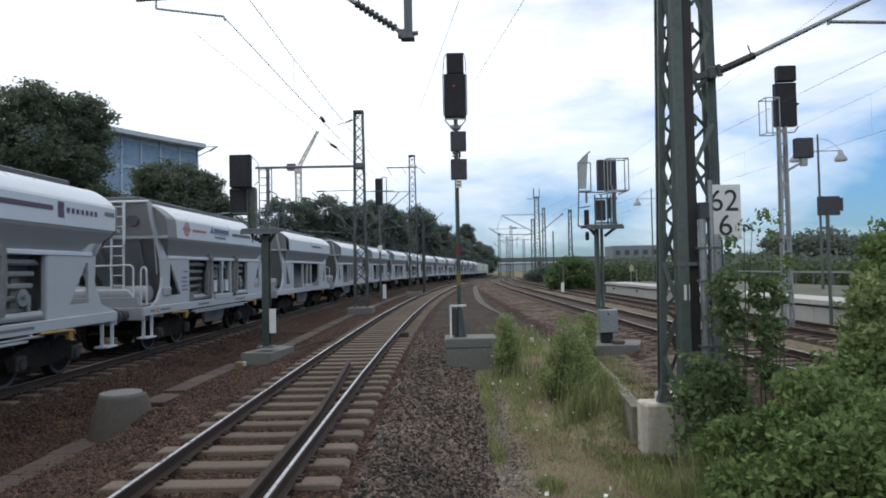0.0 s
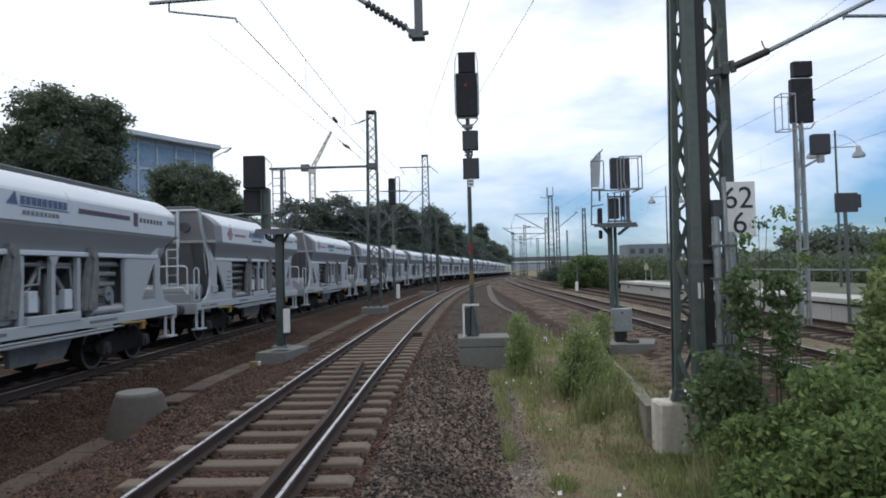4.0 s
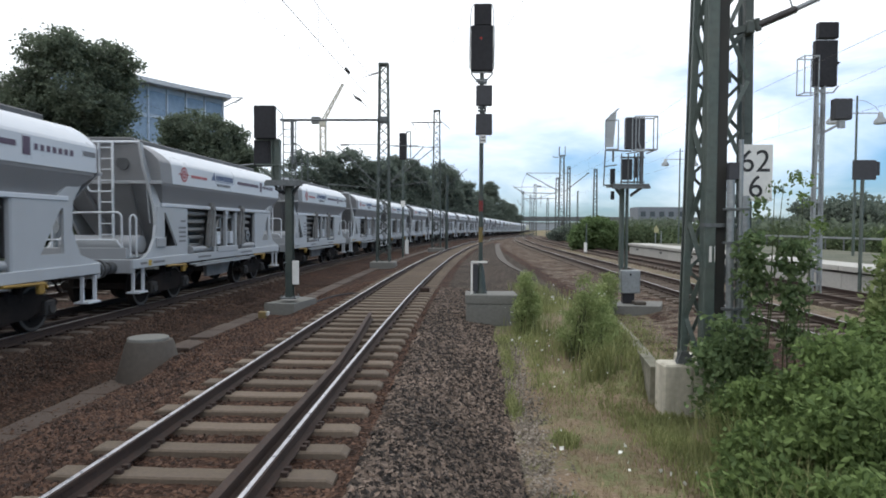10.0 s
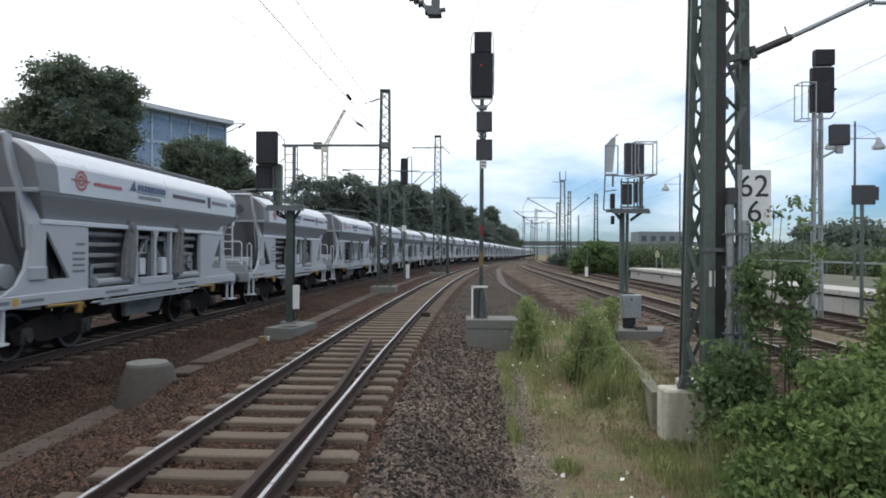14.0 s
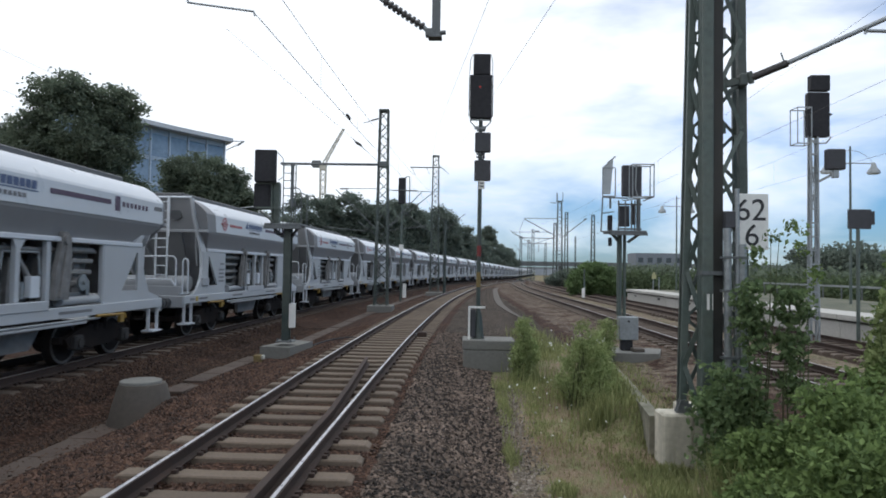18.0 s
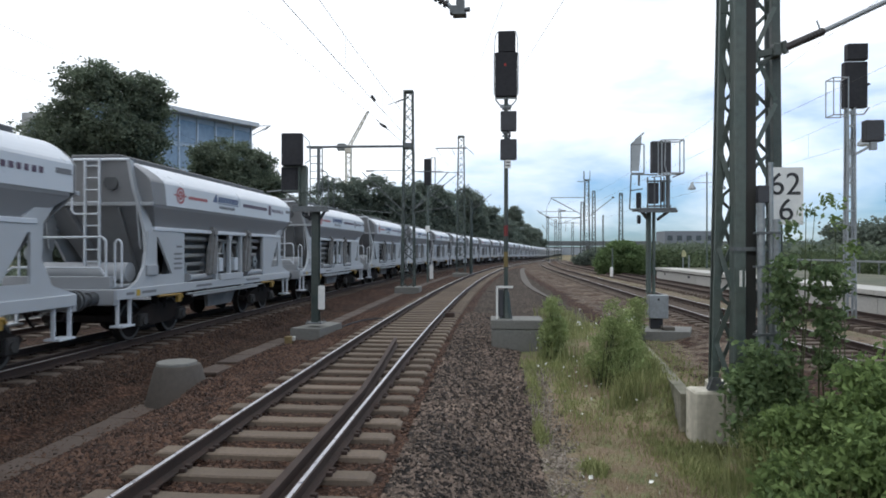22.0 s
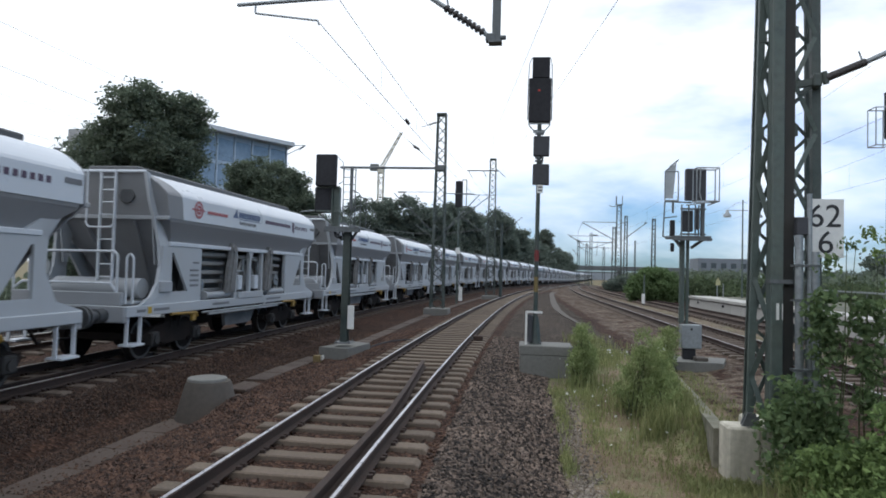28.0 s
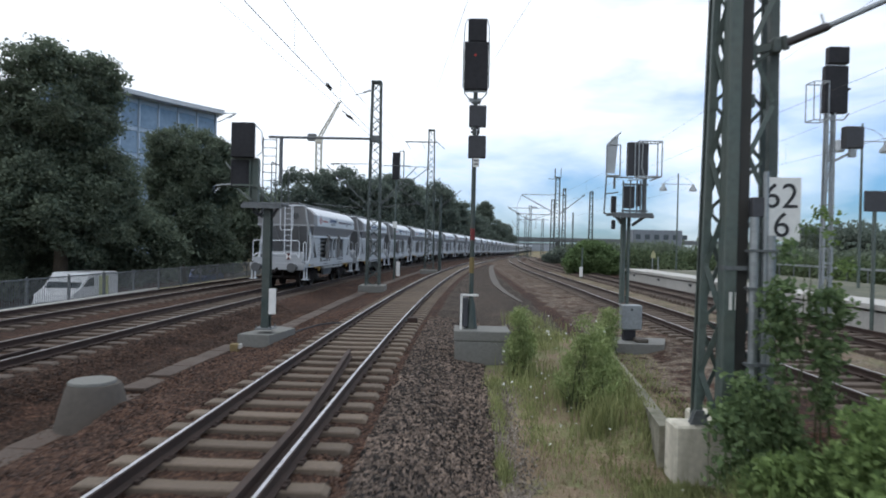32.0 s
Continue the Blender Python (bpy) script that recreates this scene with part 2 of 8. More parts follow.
# ---------------------------------------------------------------- building blocks
class Geo:
    """Vertices and faces of one mesh."""

    def __init__(self):
        self.v, self.f, self.s = [], [], []

    def add(self, verts, faces, smooth=False):
        k = len(self.v)
        self.v += [tuple(p) for p in verts]
        self.f += [tuple(i + k for i in f) for f in faces]
        self.s += [smooth] * len(faces)
        return self

    def box(self, x0, x1, y0, y1, z0, z1):
        c = [(x, y, z) for z in (z0, z1) for y in (y0, y1) for x in (x0, x1)]
        return self.add(c, [(0, 2, 3, 1), (4, 5, 7, 6), (0, 1, 5, 4), (2, 6, 7, 3), (0, 4, 6, 2), (1, 3, 7, 5)])

    def cbox(self, x0, x1, y0, y1, z0, z1, c=0.01):
        """A box with chamfered edges."""
        lo, hi = (x0, y0, z0), (x1, y1, z1)
        verts, at = [], {}
        for sx in (0, 1):
            for sy in (0, 1):
                for sz in (0, 1):
                    corner = [(lo, hi)[s][a] for a, s in enumerate((sx, sy, sz))]
                    inner = [corner[a] + (c if s == 0 else -c) for a, s in enumerate((sx, sy, sz))]
                    for a in range(3):
                        at[sx, sy, sz, a] = len(verts)
                        verts.append(tuple(corner[b] if b == a else inner[b] for b in range(3)))
        faces = []
        for a in range(3):
            b, d = (a + 1) % 3, (a + 2) % 3
            for s in (0, 1):
                ring = []
                for p, q in ((0, 0), (1, 0), (1, 1), (0, 1)):
                    key = [0, 0, 0]
                    key[a], key[b], key[d] = s, p, q
                    ring.append(at[(*key, a)])
                faces.append(tuple(ring if s else ring[::-1]))
            for p in (0, 1):
                for q in (0, 1):
                    k0, k1 = [0, 0, 0], [0, 0, 0]
                    k0[a], k1[a] = 0, 1
                    k0[b] = k1[b] = p
                    k0[d] = k1[d] = q
                    quad = (at[(*k0, b)], at[(*k1, b)], at[(*k1, d)], at[(*k0, d)])
                    faces.append(quad if p == q else quad[::-1])
        for sx in (0, 1):
            for sy in (0, 1):
                for sz in (0, 1):
                    tri = tuple(at[sx, sy, sz, a] for a in range(3))
                    faces.append(tri if (sx + sy + sz) % 2 else tri[::-1])
        return self.add(verts, faces)

    def beam(self, p, q, w, h, up=(0, 0, 1)):
        """A rectangular bar from p to q, w wide and h high."""
        p, q = Vector(p), Vector(q)
        d = (q - p).normalized()
        side = d.cross(Vector(up))
        if side.length < 1e-4:
            side = d.cross(Vector((0, 1, 0)))
        side.normalize()
        top = side.cross(d)
        c = [e + side * (i * w / 2) + top * (j * h / 2) for e in (p, q) for j in (-1, 1) for i in (-1, 1)]
        return self.add(c, [(0, 2, 3, 1), (4, 5, 7, 6), (0, 1, 5, 4), (2, 6, 7, 3), (0, 4, 6, 2), (1, 3, 7, 5)])

    def tube(self, p, q, r, n=8, r2=None, caps=True):
        p, q = Vector(p), Vector(q)
        d = (q - p).normalized()
        a = d.orthogonal().normalized()
        b = d.cross(a)
        ring = [a * math.cos(2 * math.pi * i / n) + b * math.sin(2 * math.pi * i / n) for i in range(n)]
        r2 = r if r2 is None else r2
        k = [p + e * r for e in ring] + [q + e * r2 for e in ring]
        self.add(k, [(i, (i + 1) % n, n + (i + 1) % n, n + i) for i in range(n)], n > 5)
        if caps:
            self.add(k[:n], [tuple(range(n))[::-1]])
            self.add(k[n:], [tuple(range(n))])
        return self

    def path(self, points, r, n=6):
        for p, q in zip(points, points[1:]):
            self.tube(p, q, r, n)
        return self

    def prism(self, poly, plane, a, b):
        """A polygon in the plane xz, yz or xy (counter-clockwise), drawn out from a to b along the third axis."""
        put = {"xz": lambda u, v, w: (u, w, v), "yz": lambda u, v, w: (w, u, v), "xy": lambda u, v, w: (u, v, w)}[plane]
        n = len(poly)
        c = [put(u, v, a) for u, v in poly] + [put(u, v, b) for u, v in poly]
        flip = plane == "xz"
        faces = [tuple(range(n))[::-1], tuple(range(n, 2 * n))] + [(i, (i + 1) % n, n + (i + 1) % n, n + i) for i in range(n)]
        if (b < a) != flip:
            faces = [f[::-1] for f in faces]
        return self.add(c, faces)

    def disc(self, centre, axis, r, h, n=20):
        d = Vector(axis).normalized() * h / 2
        return self.tube(Vector(centre) - d, Vector(centre) + d, r, n)

    def loft(self, rings, closed=True, smooth=True, caps=True):
        n = len(rings[0])
        k = [p for ring in rings for p in ring]
        m = n if closed else n - 1
        self.add(k, [(r * n + i, r * n + (i + 1) % n, (r + 1) * n + (i + 1) % n, (r + 1) * n + i) for r in range(len(rings) - 1) for i in range(m)], smooth)
        if caps and closed:
            self.add(rings[0], [tuple(range(n))[::-1]])
            self.add(rings[-1], [tuple(range(n))])
        return self

    def mesh(self, name, *mats):
        me = bpy.data.meshes.new(name)
        me.from_pydata(self.v, [], self.f)
        me.polygons.foreach_set("use_smooth", self.s)
        for m in mats:
            me.materials.append(m)
        me.update()
        return me


def thing(name, label, category, at=(0, 0, 0), turn=0.0, group="", kind=""):
    ob = new(name)
    ob.empty_display_size = 0.2
    ob.location, ob.rotation_euler = at, (0, 0, radians(turn))
    return tagged(ob, label, category, group, kind)


def part(name, geo, mat, parent, label=""):
    ob = new(name, geo.mesh(name, mat) if isinstance(geo, Geo) else geo)
    ob.parent = parent
    return tagged(ob, label)


def piece(name, me, parent, at, turn=(0, 0, 0)):
    ob = new(name, me)
    ob.parent, ob.location, ob.rotation_euler = parent, at, turn
    return ob


def solid(name, geo, mat, label, category, kind="", group=""):
    return tagged(new(name, geo.mesh(name, *(mat if isinstance(mat, tuple) else (mat,)))), label, category, group, kind)


def mesh_of(name, verts, faces, mat, smooth=False):
    """A large mesh from numpy arrays; all faces have the same number of corners."""
    me = bpy.data.meshes.new(name)
    verts, faces = np.asarray(verts, np.float32), np.asarray(faces, np.int32)
    n, k = faces.shape
    me.vertices.add(len(verts))
    me.vertices.foreach_set("co", verts.ravel())
    me.loops.add(n * k)
    me.loops.foreach_set("vertex_index", faces.ravel())
    me.polygons.add(n)
    me.polygons.foreach_set("loop_start", np.arange(0, n * k, k, dtype=np.int32))
    me.polygons.foreach_set("loop_total", np.full(n, k, np.int32))
    me.polygons.foreach_set("use_smooth", np.full(n, smooth))
    if mat:
        me.materials.append(mat)
    me.update(calc_edges=True)
    me.validate()
    return me


# ---------------------------------------------------------------- the lines of the tracks
def line(x0, y0, radius, bend):
    """A track that runs along +y at x0, turns right from y0 with that radius until it has turned by bend, then runs straight."""
    def at(s, off=0.0):
        if s <= y0:
            x, y, a = x0, s, 0.0
        else:
            a = min((s - y0) / radius, bend)
            x, y = x0 + radius * (1 - math.cos(a)), y0 + radius * math.sin(a)
            rest = s - y0 - a * radius
            x, y = x + rest * math.sin(a), y + rest * math.cos(a)
        return x + off * math.cos(a), y - off * math.sin(a), fall(y), a
    return at


def fall(y):
    k = min(max((y - 70) / 230, 0), 1)
    return -1.1 * k * k * (3 - 2 * k)


LINE_A = line(-2.43, 8, 650, 0.148)
LINE_TRAIN = line(-9.05, 8, 656.6, 0.148)
LINE_FAR = line(-13.05, 8, 660.6, 0.148)
LINE_B = line(7.70, 60, 650, 0.148)
LINE_C = line(12.10, 68, 650, 0.148)

# ---------------------------------------------------------------- ground
def smooth(a, b, x):
    k = np.clip((x - a) / (b - a), 0, 1)
    return k * k * (3 - 2 * k)


def ground_height(x, y):
    xa = np.interp(y, GY, GA)
    u = x - xa
    xb = np.interp(y, GY, GB)
    w = x - xb
    z = np.full(np.shape(x), -0.24) + np.interp(y, GY, GF)
    # falls from the ballast of the near track to the trough on its left and the strip on its right
    z = z - 0.15 * smooth(1.5, 2.5, -u) * (1 - smooth(4.3, 5.2, -u)) - 0.32 * np.interp(y, [11.6, 14.5], [1.0, 0.30]) * smooth(np.interp(y, [9, 11, 12, 16], [2.5, 2.5, 2.5, 2.15]), np.interp(y, [9, 11, 12, 16], [3.22, 3.2, 3.1, 2.6]), -u) * (1 - smooth(4.35, 5.2, -u)) * (1 - smooth(22, 40, y))
    # stone heaped against the cable shaft
    z = z + 0.17 * np.exp(-((x + 4.85) / 0.42) ** 2 - ((y - 11.1) / 0.6) ** 2)
    # the sunken strip, held by the mast foundation and the edging wall on its right
    edge = np.interp(y, [0, 10.7, 11.0, 13.3, 16.5, 18.3, 30], [5.3, 5.2, 3.30, 3.55, 3.86, 4.0, 4.9])
    hard = np.interp(y, [10.6, 11.0, 18.3, 24], [0.6, 0.08, 0.08, 0.5])
    deep = np.interp(y, [-20, 4, 10.5, 13, 16.3, 24, 34], [0.0, 0.66, 0.70, 0.36, 0.20, 0.08, 0.0])
    banked = 1 - 0.85 * smooth(edge - 1.3, edge - 0.15, x) * smooth(10.9, 12.0, y)
    z = z - deep * banked * smooth(1.6, 3.2, u) * (1 - smooth(edge - hard, edge + hard, x))
    z = z - 0.14 * smooth(edge - hard, edge + hard, x) * smooth(1.9, 2.8, -w) * smooth(8, 14, y) * (1 - smooth(26, 60, y))
    # ballast lies nearly level with the sleepers of the two tracks on the left
    z = z + 0.02 * (1 - smooth(1.7, 2.3, np.abs(u + 6.62))) * (1 - smooth(40, 70, y)) + 0.01 * (1 - smooth(1.5, 2.0, np.abs(u + 10.62))) * (1 - smooth(40, 70, y))
    z = z - 0.12 * smooth(2.4, 3.6, w) * (1 - smooth(1.2, 2.2, np.abs(w - 4.4)))
    z = z - 0.18 * smooth(12.6, 13.6, -u) - 1.23 * smooth(16.5, 17.6, -x)
    # rough ground away from the line, and a low bank behind the platform
    z = z + 1.1 * smooth(24, 34, x) * (1 - smooth(90, 140, x)) * (1 - smooth(140, 200, y)) * smooth(-10, 10, y)
    return z


GY = np.concatenate([[-3000, -600], np.arange(-450, -20, 40), np.arange(-20, 40, 1.0), np.arange(40, 120, 2.5), np.arange(120, 700, 20), [900, 1500, 3000]]).astype(float)
GA = np.array([LINE_A(max(v, -3000.0))[0] for v in GY])
GB = np.array([LINE_B(max(v, -3000.0))[0] for v in GY])
GF = np.array([fall(v) for v in GY])
gx = np.concatenate([[-3000, -800, -300, -150, -80, -50, -35, -26], np.arange(-21, -13, 0.6), np.arange(-13, -6, 0.35), np.arange(-6, 5, 0.22), np.arange(5, 22, 0.5), np.arange(22, 50, 4), [60, 80, 120, 200, 400, 900, 3000]])
gy = np.concatenate([[-3000, -900, -450, -200, -80, -30], np.arange(-12, 2, 2), np.arange(2, 26, 0.4), np.arange(26, 60, 1.0), np.arange(60, 130, 3), np.arange(130, 420, 15), [460, 520, 650, 900, 1500, 3000]])
gX, gY = np.meshgrid(gx, gy)
gX = gX + np.interp(gY, GY, GA - GA[0]) * (1 - smooth(60, 500, np.abs(gX)))
gZ = ground_height(gX, gY)
jit = np.random.RandomState(3)
gZ = gZ + jit.uniform(-1, 1, gZ.shape) * 0.022 * (np.abs(gX) < 30) * (gY > -20) * (gY < 80)
nx_, ny_ = len(gx), len(gy)
idx = np.arange(nx_ * ny_).reshape(ny_, nx_)
quads = np.stack([idx[:-1, :-1], idx[:-1, 1:], idx[1:, 1:], idx[1:, :-1]], -1).reshape(-1, 4)


def ground_material():
    """Brown rail ballast, grey crushed stone, dry grass with soil, and street, by the zones of the plan."""
    m = bpy.data.materials.new("railway_ground")
    m.use_nodes = True
    n, l = m.node_tree.nodes, m.node_tree.links
    b = n["Principled BSDF"]
    b.inputs["Roughness"].default_value = 0.95
    b.inputs["Specular IOR Level"].default_value = 0.2
    co = n.new("ShaderNodeTexCoord")
    def noise_of(scale, detail=4.0, rough=0.55):
        t = n.new("ShaderNodeTexNoise")
        t.inputs["Scale"].default_value, t.inputs["Detail"].default_value, t.inputs["Roughness"].default_value = scale, detail, rough
        l.new(co.outputs["Object"], t.inputs["Vector"])
        return t.outputs["Fac"]
    def ramp(fac, *stops):
        r = n.new("ShaderNodeValToRGB")
        e = r.color_ramp.elements
        while len(e) < len(stops):
            e.new(0.5)
        for k, (p, c) in enumerate(stops):
            e[k].position, e[k].color = p, (*c, 1)
        l.new(fac, r.inputs["Fac"])
        return r.outputs[0]
    vor = n.new("ShaderNodeTexVoronoi")
    vor.inputs["Scale"].default_value = 19.0
    l.new(co.outputs["Object"], vor.inputs["Vector"])
    sep = n.new("ShaderNodeSeparateColor")
    l.new(vor.outputs["Color"], sep.inputs[0])
    brown = ramp(sep.outputs[0], (0.0, (0.0182, 0.0093, 0.0061)), (0.6, (0.0425, 0.0222, 0.0145)), (1.0, (0.1040, 0.0575, 0.0375)))
    grey = ramp(sep.outputs[1], (0.0, (0.0221, 0.0160, 0.0121)), (0.7, (0.0525, 0.0400, 0.0306)), (1.0, (0.1365, 0.1100, 0.0882)))
    grass = ramp(noise_of(1.3, 8, 0.7), (0.30, (0.20, 0.143, 0.098)), (0.47, (0.215, 0.165, 0.112)), (0.56, (0.17, 0.17, 0.085)), (0.72, (0.115, 0.14, 0.06)))
    street = ramp(noise_of(8.0), (0.3, (0.09, 0.088, 0.085)), (0.7, (0.14, 0.138, 0.135)))
    zone = n.new("ShaderNodeVertexColor")
    zone.layer_name = "zone"
    zsep = n.new("ShaderNodeSeparateColor")
    l.new(zone.outputs["Color"], zsep.inputs[0])
    ragged = noise_of(2.2, 6, 0.65)
    def mix(weight, a, c):
        add = n.new("ShaderNodeMath")
        add.operation = "ADD"
        l.new(weight, add.inputs[0])
        l.new(ragged, add.inputs[1])
        r = n.new("ShaderNodeMapRange")
        r.inputs["From Min"].default_value, r.inputs["From Max"].default_value = 0.92, 1.08
        l.new(add.outputs[0], r.inputs["Value"])
        x = n.new("ShaderNodeMix")
        x.data_type = "RGBA"
        l.new(r.outputs[0], x.inputs[0])
        l.new(a, x.inputs[6])
        l.new(c, x.inputs[7])
        return x.outputs[2]
    c = mix(zsep.outputs[0], brown, grey)
    c = mix(zsep.outputs[1], c, grass)
    gravel = ramp(sep.outputs[2], (0.0, (0.085, 0.065, 0.048)), (0.6, (0.142, 0.111, 0.083)), (1.0, (0.235, 0.196, 0.155)))
    c = mix(zone.outputs["Alpha"], c, gravel)
    c = mix(zsep.outputs[2], c, street)
    wide = n.new("ShaderNodeMapRange")
    wide.inputs["From Min"].default_value, wide.inputs["From Max"].default_value = 0.3, 0.7
    wide.inputs["To Min"].default_value, wide.inputs["To Max"].default_value = 0.7, 1.3
    l.new(noise_of(0.45, 4), wide.inputs["Value"])
    x = n.new("ShaderNodeMix")
    x.data_type, x.blend_type = "RGBA", "MULTIPLY"
    x.inputs[0].default_value = 1.0
    l.new(c, x.inputs[6])
    l.new(wide.outputs[0], x.inputs[7])
    l.new(x.outputs[2], b.inputs["Base Color"])
    bp = n.new("ShaderNodeBump")
    bp.inputs["Strength"].default_value, bp.inputs["Distance"].default_value = 0.9, 0.04
    l.new(vor.outputs["Distance"], bp.inputs["Height"])
    l.new(bp.outputs[0], b.inputs["Normal"])
    return m


M_GROUND = ground_material()
me = mesh_of("ground", np.stack([gX, gY, gZ], -1).reshape(-1, 3), quads, M_GROUND, True)
u_, w_ = (gX - np.interp(gY, GY, GA)).ravel(), (gX - np.interp(gY, GY, GB)).ravel()
gXr, gYr = gX.ravel(), gY.ravel()
zone = np.zeros((len(u_), 4), np.float32)
zone[:, 3] = 0.52 * smooth(3.0, 3.2, u_) * (1 - smooth(3.55, 3.95, u_)) * (1 - smooth(15, 19, gYr)) * smooth(3.0, 4.4, -w_)
zone[:, 0] = smooth(1.50, 1.85, u_)  # grey stone right of the near track
zone[:, 0] *= np.where(w_ > -4.2, 0.35, 1.0)
strip = smooth(2.9, 3.5, u_) * smooth(3.5, 4.1, -w_) * (1 - smooth(17.5, 23, gYr)) * smooth(-30, 0, gYr)
between = (1 - smooth(0.9, 1.3, np.abs(w_ - 2.2))) * 0.62 * (1 - smooth(60, 90, gYr))
# crushed stone behind the edging wall
edging = np.interp(gYr, [10.7, 13.3, 16.5, 18.3], [3.25, 3.55, 3.86, 4.0])
strip = strip * (1 - 0.25 * smooth(-0.05, 0.2, gXr - edging) * smooth(10.4, 11.0, gYr) * (1 - smooth(18.3, 19.5, gYr)))
zone[:, 1] = np.maximum(strip, between * 0.95)
zone[:, 3] = np.maximum(zone[:, 3], 0.50 * smooth(-4.2, -3.4, w_) * (1 - smooth(5.0, 6.0, w_)) * smooth(10, 14, gYr) * (1 - smooth(110, 150, gYr)))
pit = smooth(-0.05, 0.15, gXr - edging) * (1 - smooth(1.1, 1.5, gXr - edging)) * smooth(10.4, 11.0, gYr) * (1 - smooth(18.3, 19.5, gYr))
zone[:, 1] = np.maximum(zone[:, 1], 0.50 * pit)
zone[:, 3] = np.maximum(zone[:, 3], 0.36 * smooth(-0.05, 0.15, gXr - edging) * (1 - smooth(1.0, 1.4, gXr - edging)) * smooth(10.4, 11.0, gYr) * (1 - smooth(18.3, 19.5, gYr)))
zone[:, 1] = np.maximum(zone[:, 1], smooth(13.4, 14.6, -u_) * (1 - smooth(16.2, 16.6, -gXr)))
zone[:, 1] = np.maximum(zone[:, 1], smooth(22, 24, gXr))
zone[:, 1] = np.maximum(zone[:, 1], smooth(27, 30, -gXr))
zone[:, 2] = smooth(16.6, 17.2, -gXr) * (1 - smooth(22, 24, -gXr))
attr = me.color_attributes.new("zone", "FLOAT_COLOR", "POINT")
attr.data.foreach_set("color", zone.ravel())
tagged(new("ground", me), "brown and grey railway ballast with dry grass strips", "ground", "", "structure")

# ---------------------------------------------------------------- tracks
RAIL_PROFILE = [(-0.075, -0.16), (0.075, -0.16), (0.075, -0.148), (0.012, -0.125), (0.009, -0.05), (0.036, -0.036), (0.036, -0.006), (0.026, 0.0), (-0.026, 0.0), (-0.036, -0.006), (-0.036, -0.036), (-0.009, -0.05), (-0.012, -0.125), (-0.075, -0.148)]


def sweep(profile, points):
    """A profile (sideways, up) swept along points of x, y, z, heading."""
    g = Geo()
    rings = [[(x + u * math.cos(a), y - u * math.sin(a), z + v) for u, v in profile] for x, y, z, a in points]
    n = len(profile)
    k = [p for ring in rings for p in ring]
    g.add(k, [(r * n + i, r * n + (i + 1) % n, (r + 1) * n + (i + 1) % n, (r + 1) * n + i) for r in range(len(rings) - 1) for i in range(n)])
    g.add(rings[0], [tuple(range(n))[::-1]])
    g.add(rings[-1], [tuple(range(n))])
    return g


def stations(a, b, step=4.0):
    n = max(2, int((b - a) / step) + 1)
    return [a + (b - a) * i / (n - 1) for i in range(n)]


def sleeper_geo():
    g = Geo()
    rings = []
    for x, top, wide in ((-1.30, -0.20, 0.24), (-1.24, -0.165, 0.27), (-0.45, -0.167, 0.26), (-0.30, -0.172, 0.255), (0.30, -0.172, 0.255), (0.45, -0.167, 0.26), (1.24, -0.165, 0.27), (1.30, -0.20, 0.24)):
        rings.append([(x, -wide / 2 - 0.02, -0.36), (x, wide / 2 + 0.02, -0.36), (x, wide / 2, top - 0.015), (x, wide / 2 - 0.02, top), (x, -wide / 2 + 0.02, top), (x, -wide / 2, top - 0.015)])
    return g.loft(rings, True, False)


SLEEPER = sleeper_geo().mesh("sleeper", M_SLEEPER)
M_SLEEPER_MID = material("dusty_brown_sleeper", (0.105, 0.080, 0.062), 0.92, 0, 0.25, 22, 1.4, 0.35, 55, (0.055, 0.038, 0.028), 0.6, 0.2)
SLEEPER_MID = sleeper_geo().mesh("sleeper", M_SLEEPER_MID)


def clip_geo(g, at, gauge=1.5):
    x, y, z, a = at
    for off in (-gauge / 2, gauge / 2):
        for side in (-1, 1):
            for dy in (-0.07, 0.05):
                u = off + side * 0.105
                px, py = x + u * math.cos(a) + dy * math.sin(a), y - u * math.sin(a) + dy * math.cos(a)
                g.box(px - 0.03, px + 0.03, py - 0.02, py + 0.035, z - 0.165, z - 0.125)


def railway(name, label, line_at, first, last, phase, pitch, near, bright=True, clips=True, dusty=False):
    """A track: two rails with bright running heads, and its sleepers; those in the stretch near are single parts."""
    t = thing(name, label, "railway track", kind="structure")
    pts = [line_at(s) for s in stations(first, last, 5.0)]
    for off in (-0.75, 0.75):
        side = [line_at(s, off) for s in stations(first, last, 5.0)]
        rail = part("rail", sweep(RAIL_PROFILE, side), M_RAIL, t)
        head = [(-0.020, 0.0), (0.020, 0.0), (0.016, 0.005), (-0.016, 0.005)]
        if bright:
            part("running_surface", sweep(head, side), M_RAILTOP_DULL if dusty else M_RAILTOP, rail, "dull worn rail head" if dusty else "bright polished rail head")
    rest, clip = Geo(), Geo()
    base = sleeper_geo()
    k = math.ceil((first - phase) / pitch)
    count = 0
    while phase + k * pitch < last:
        s = phase + k * pitch
        x, y, z, a = line_at(s)
        if near[0] <= s <= near[1] and count < 290:
            ob = piece("sleeper", SLEEPER_MID if dusty else SLEEPER, t, (x, y, z), (0, 0, -a + random.uniform(-0.006, 0.006)))
            count += 1
            if clips and s < 34:
                clip_geo(clip, (x, y, z, a))
        elif -15 < s < 190:
            c, d = math.cos(a), math.sin(a)
            rest.add([(x + u * c + v * d, y - u * d + v * c, z + w) for u, v, w in base.v], base.f)
        k += 1
    if clip.v:
        tagged(part("rail_clips", clip, M_RAIL, t), kind="stuff")
    if rest.v:
        tagged(part("far_sleepers", rest, M_SLEEPER_MID if dusty else M_SLEEPER, t), kind="stuff")
    return t


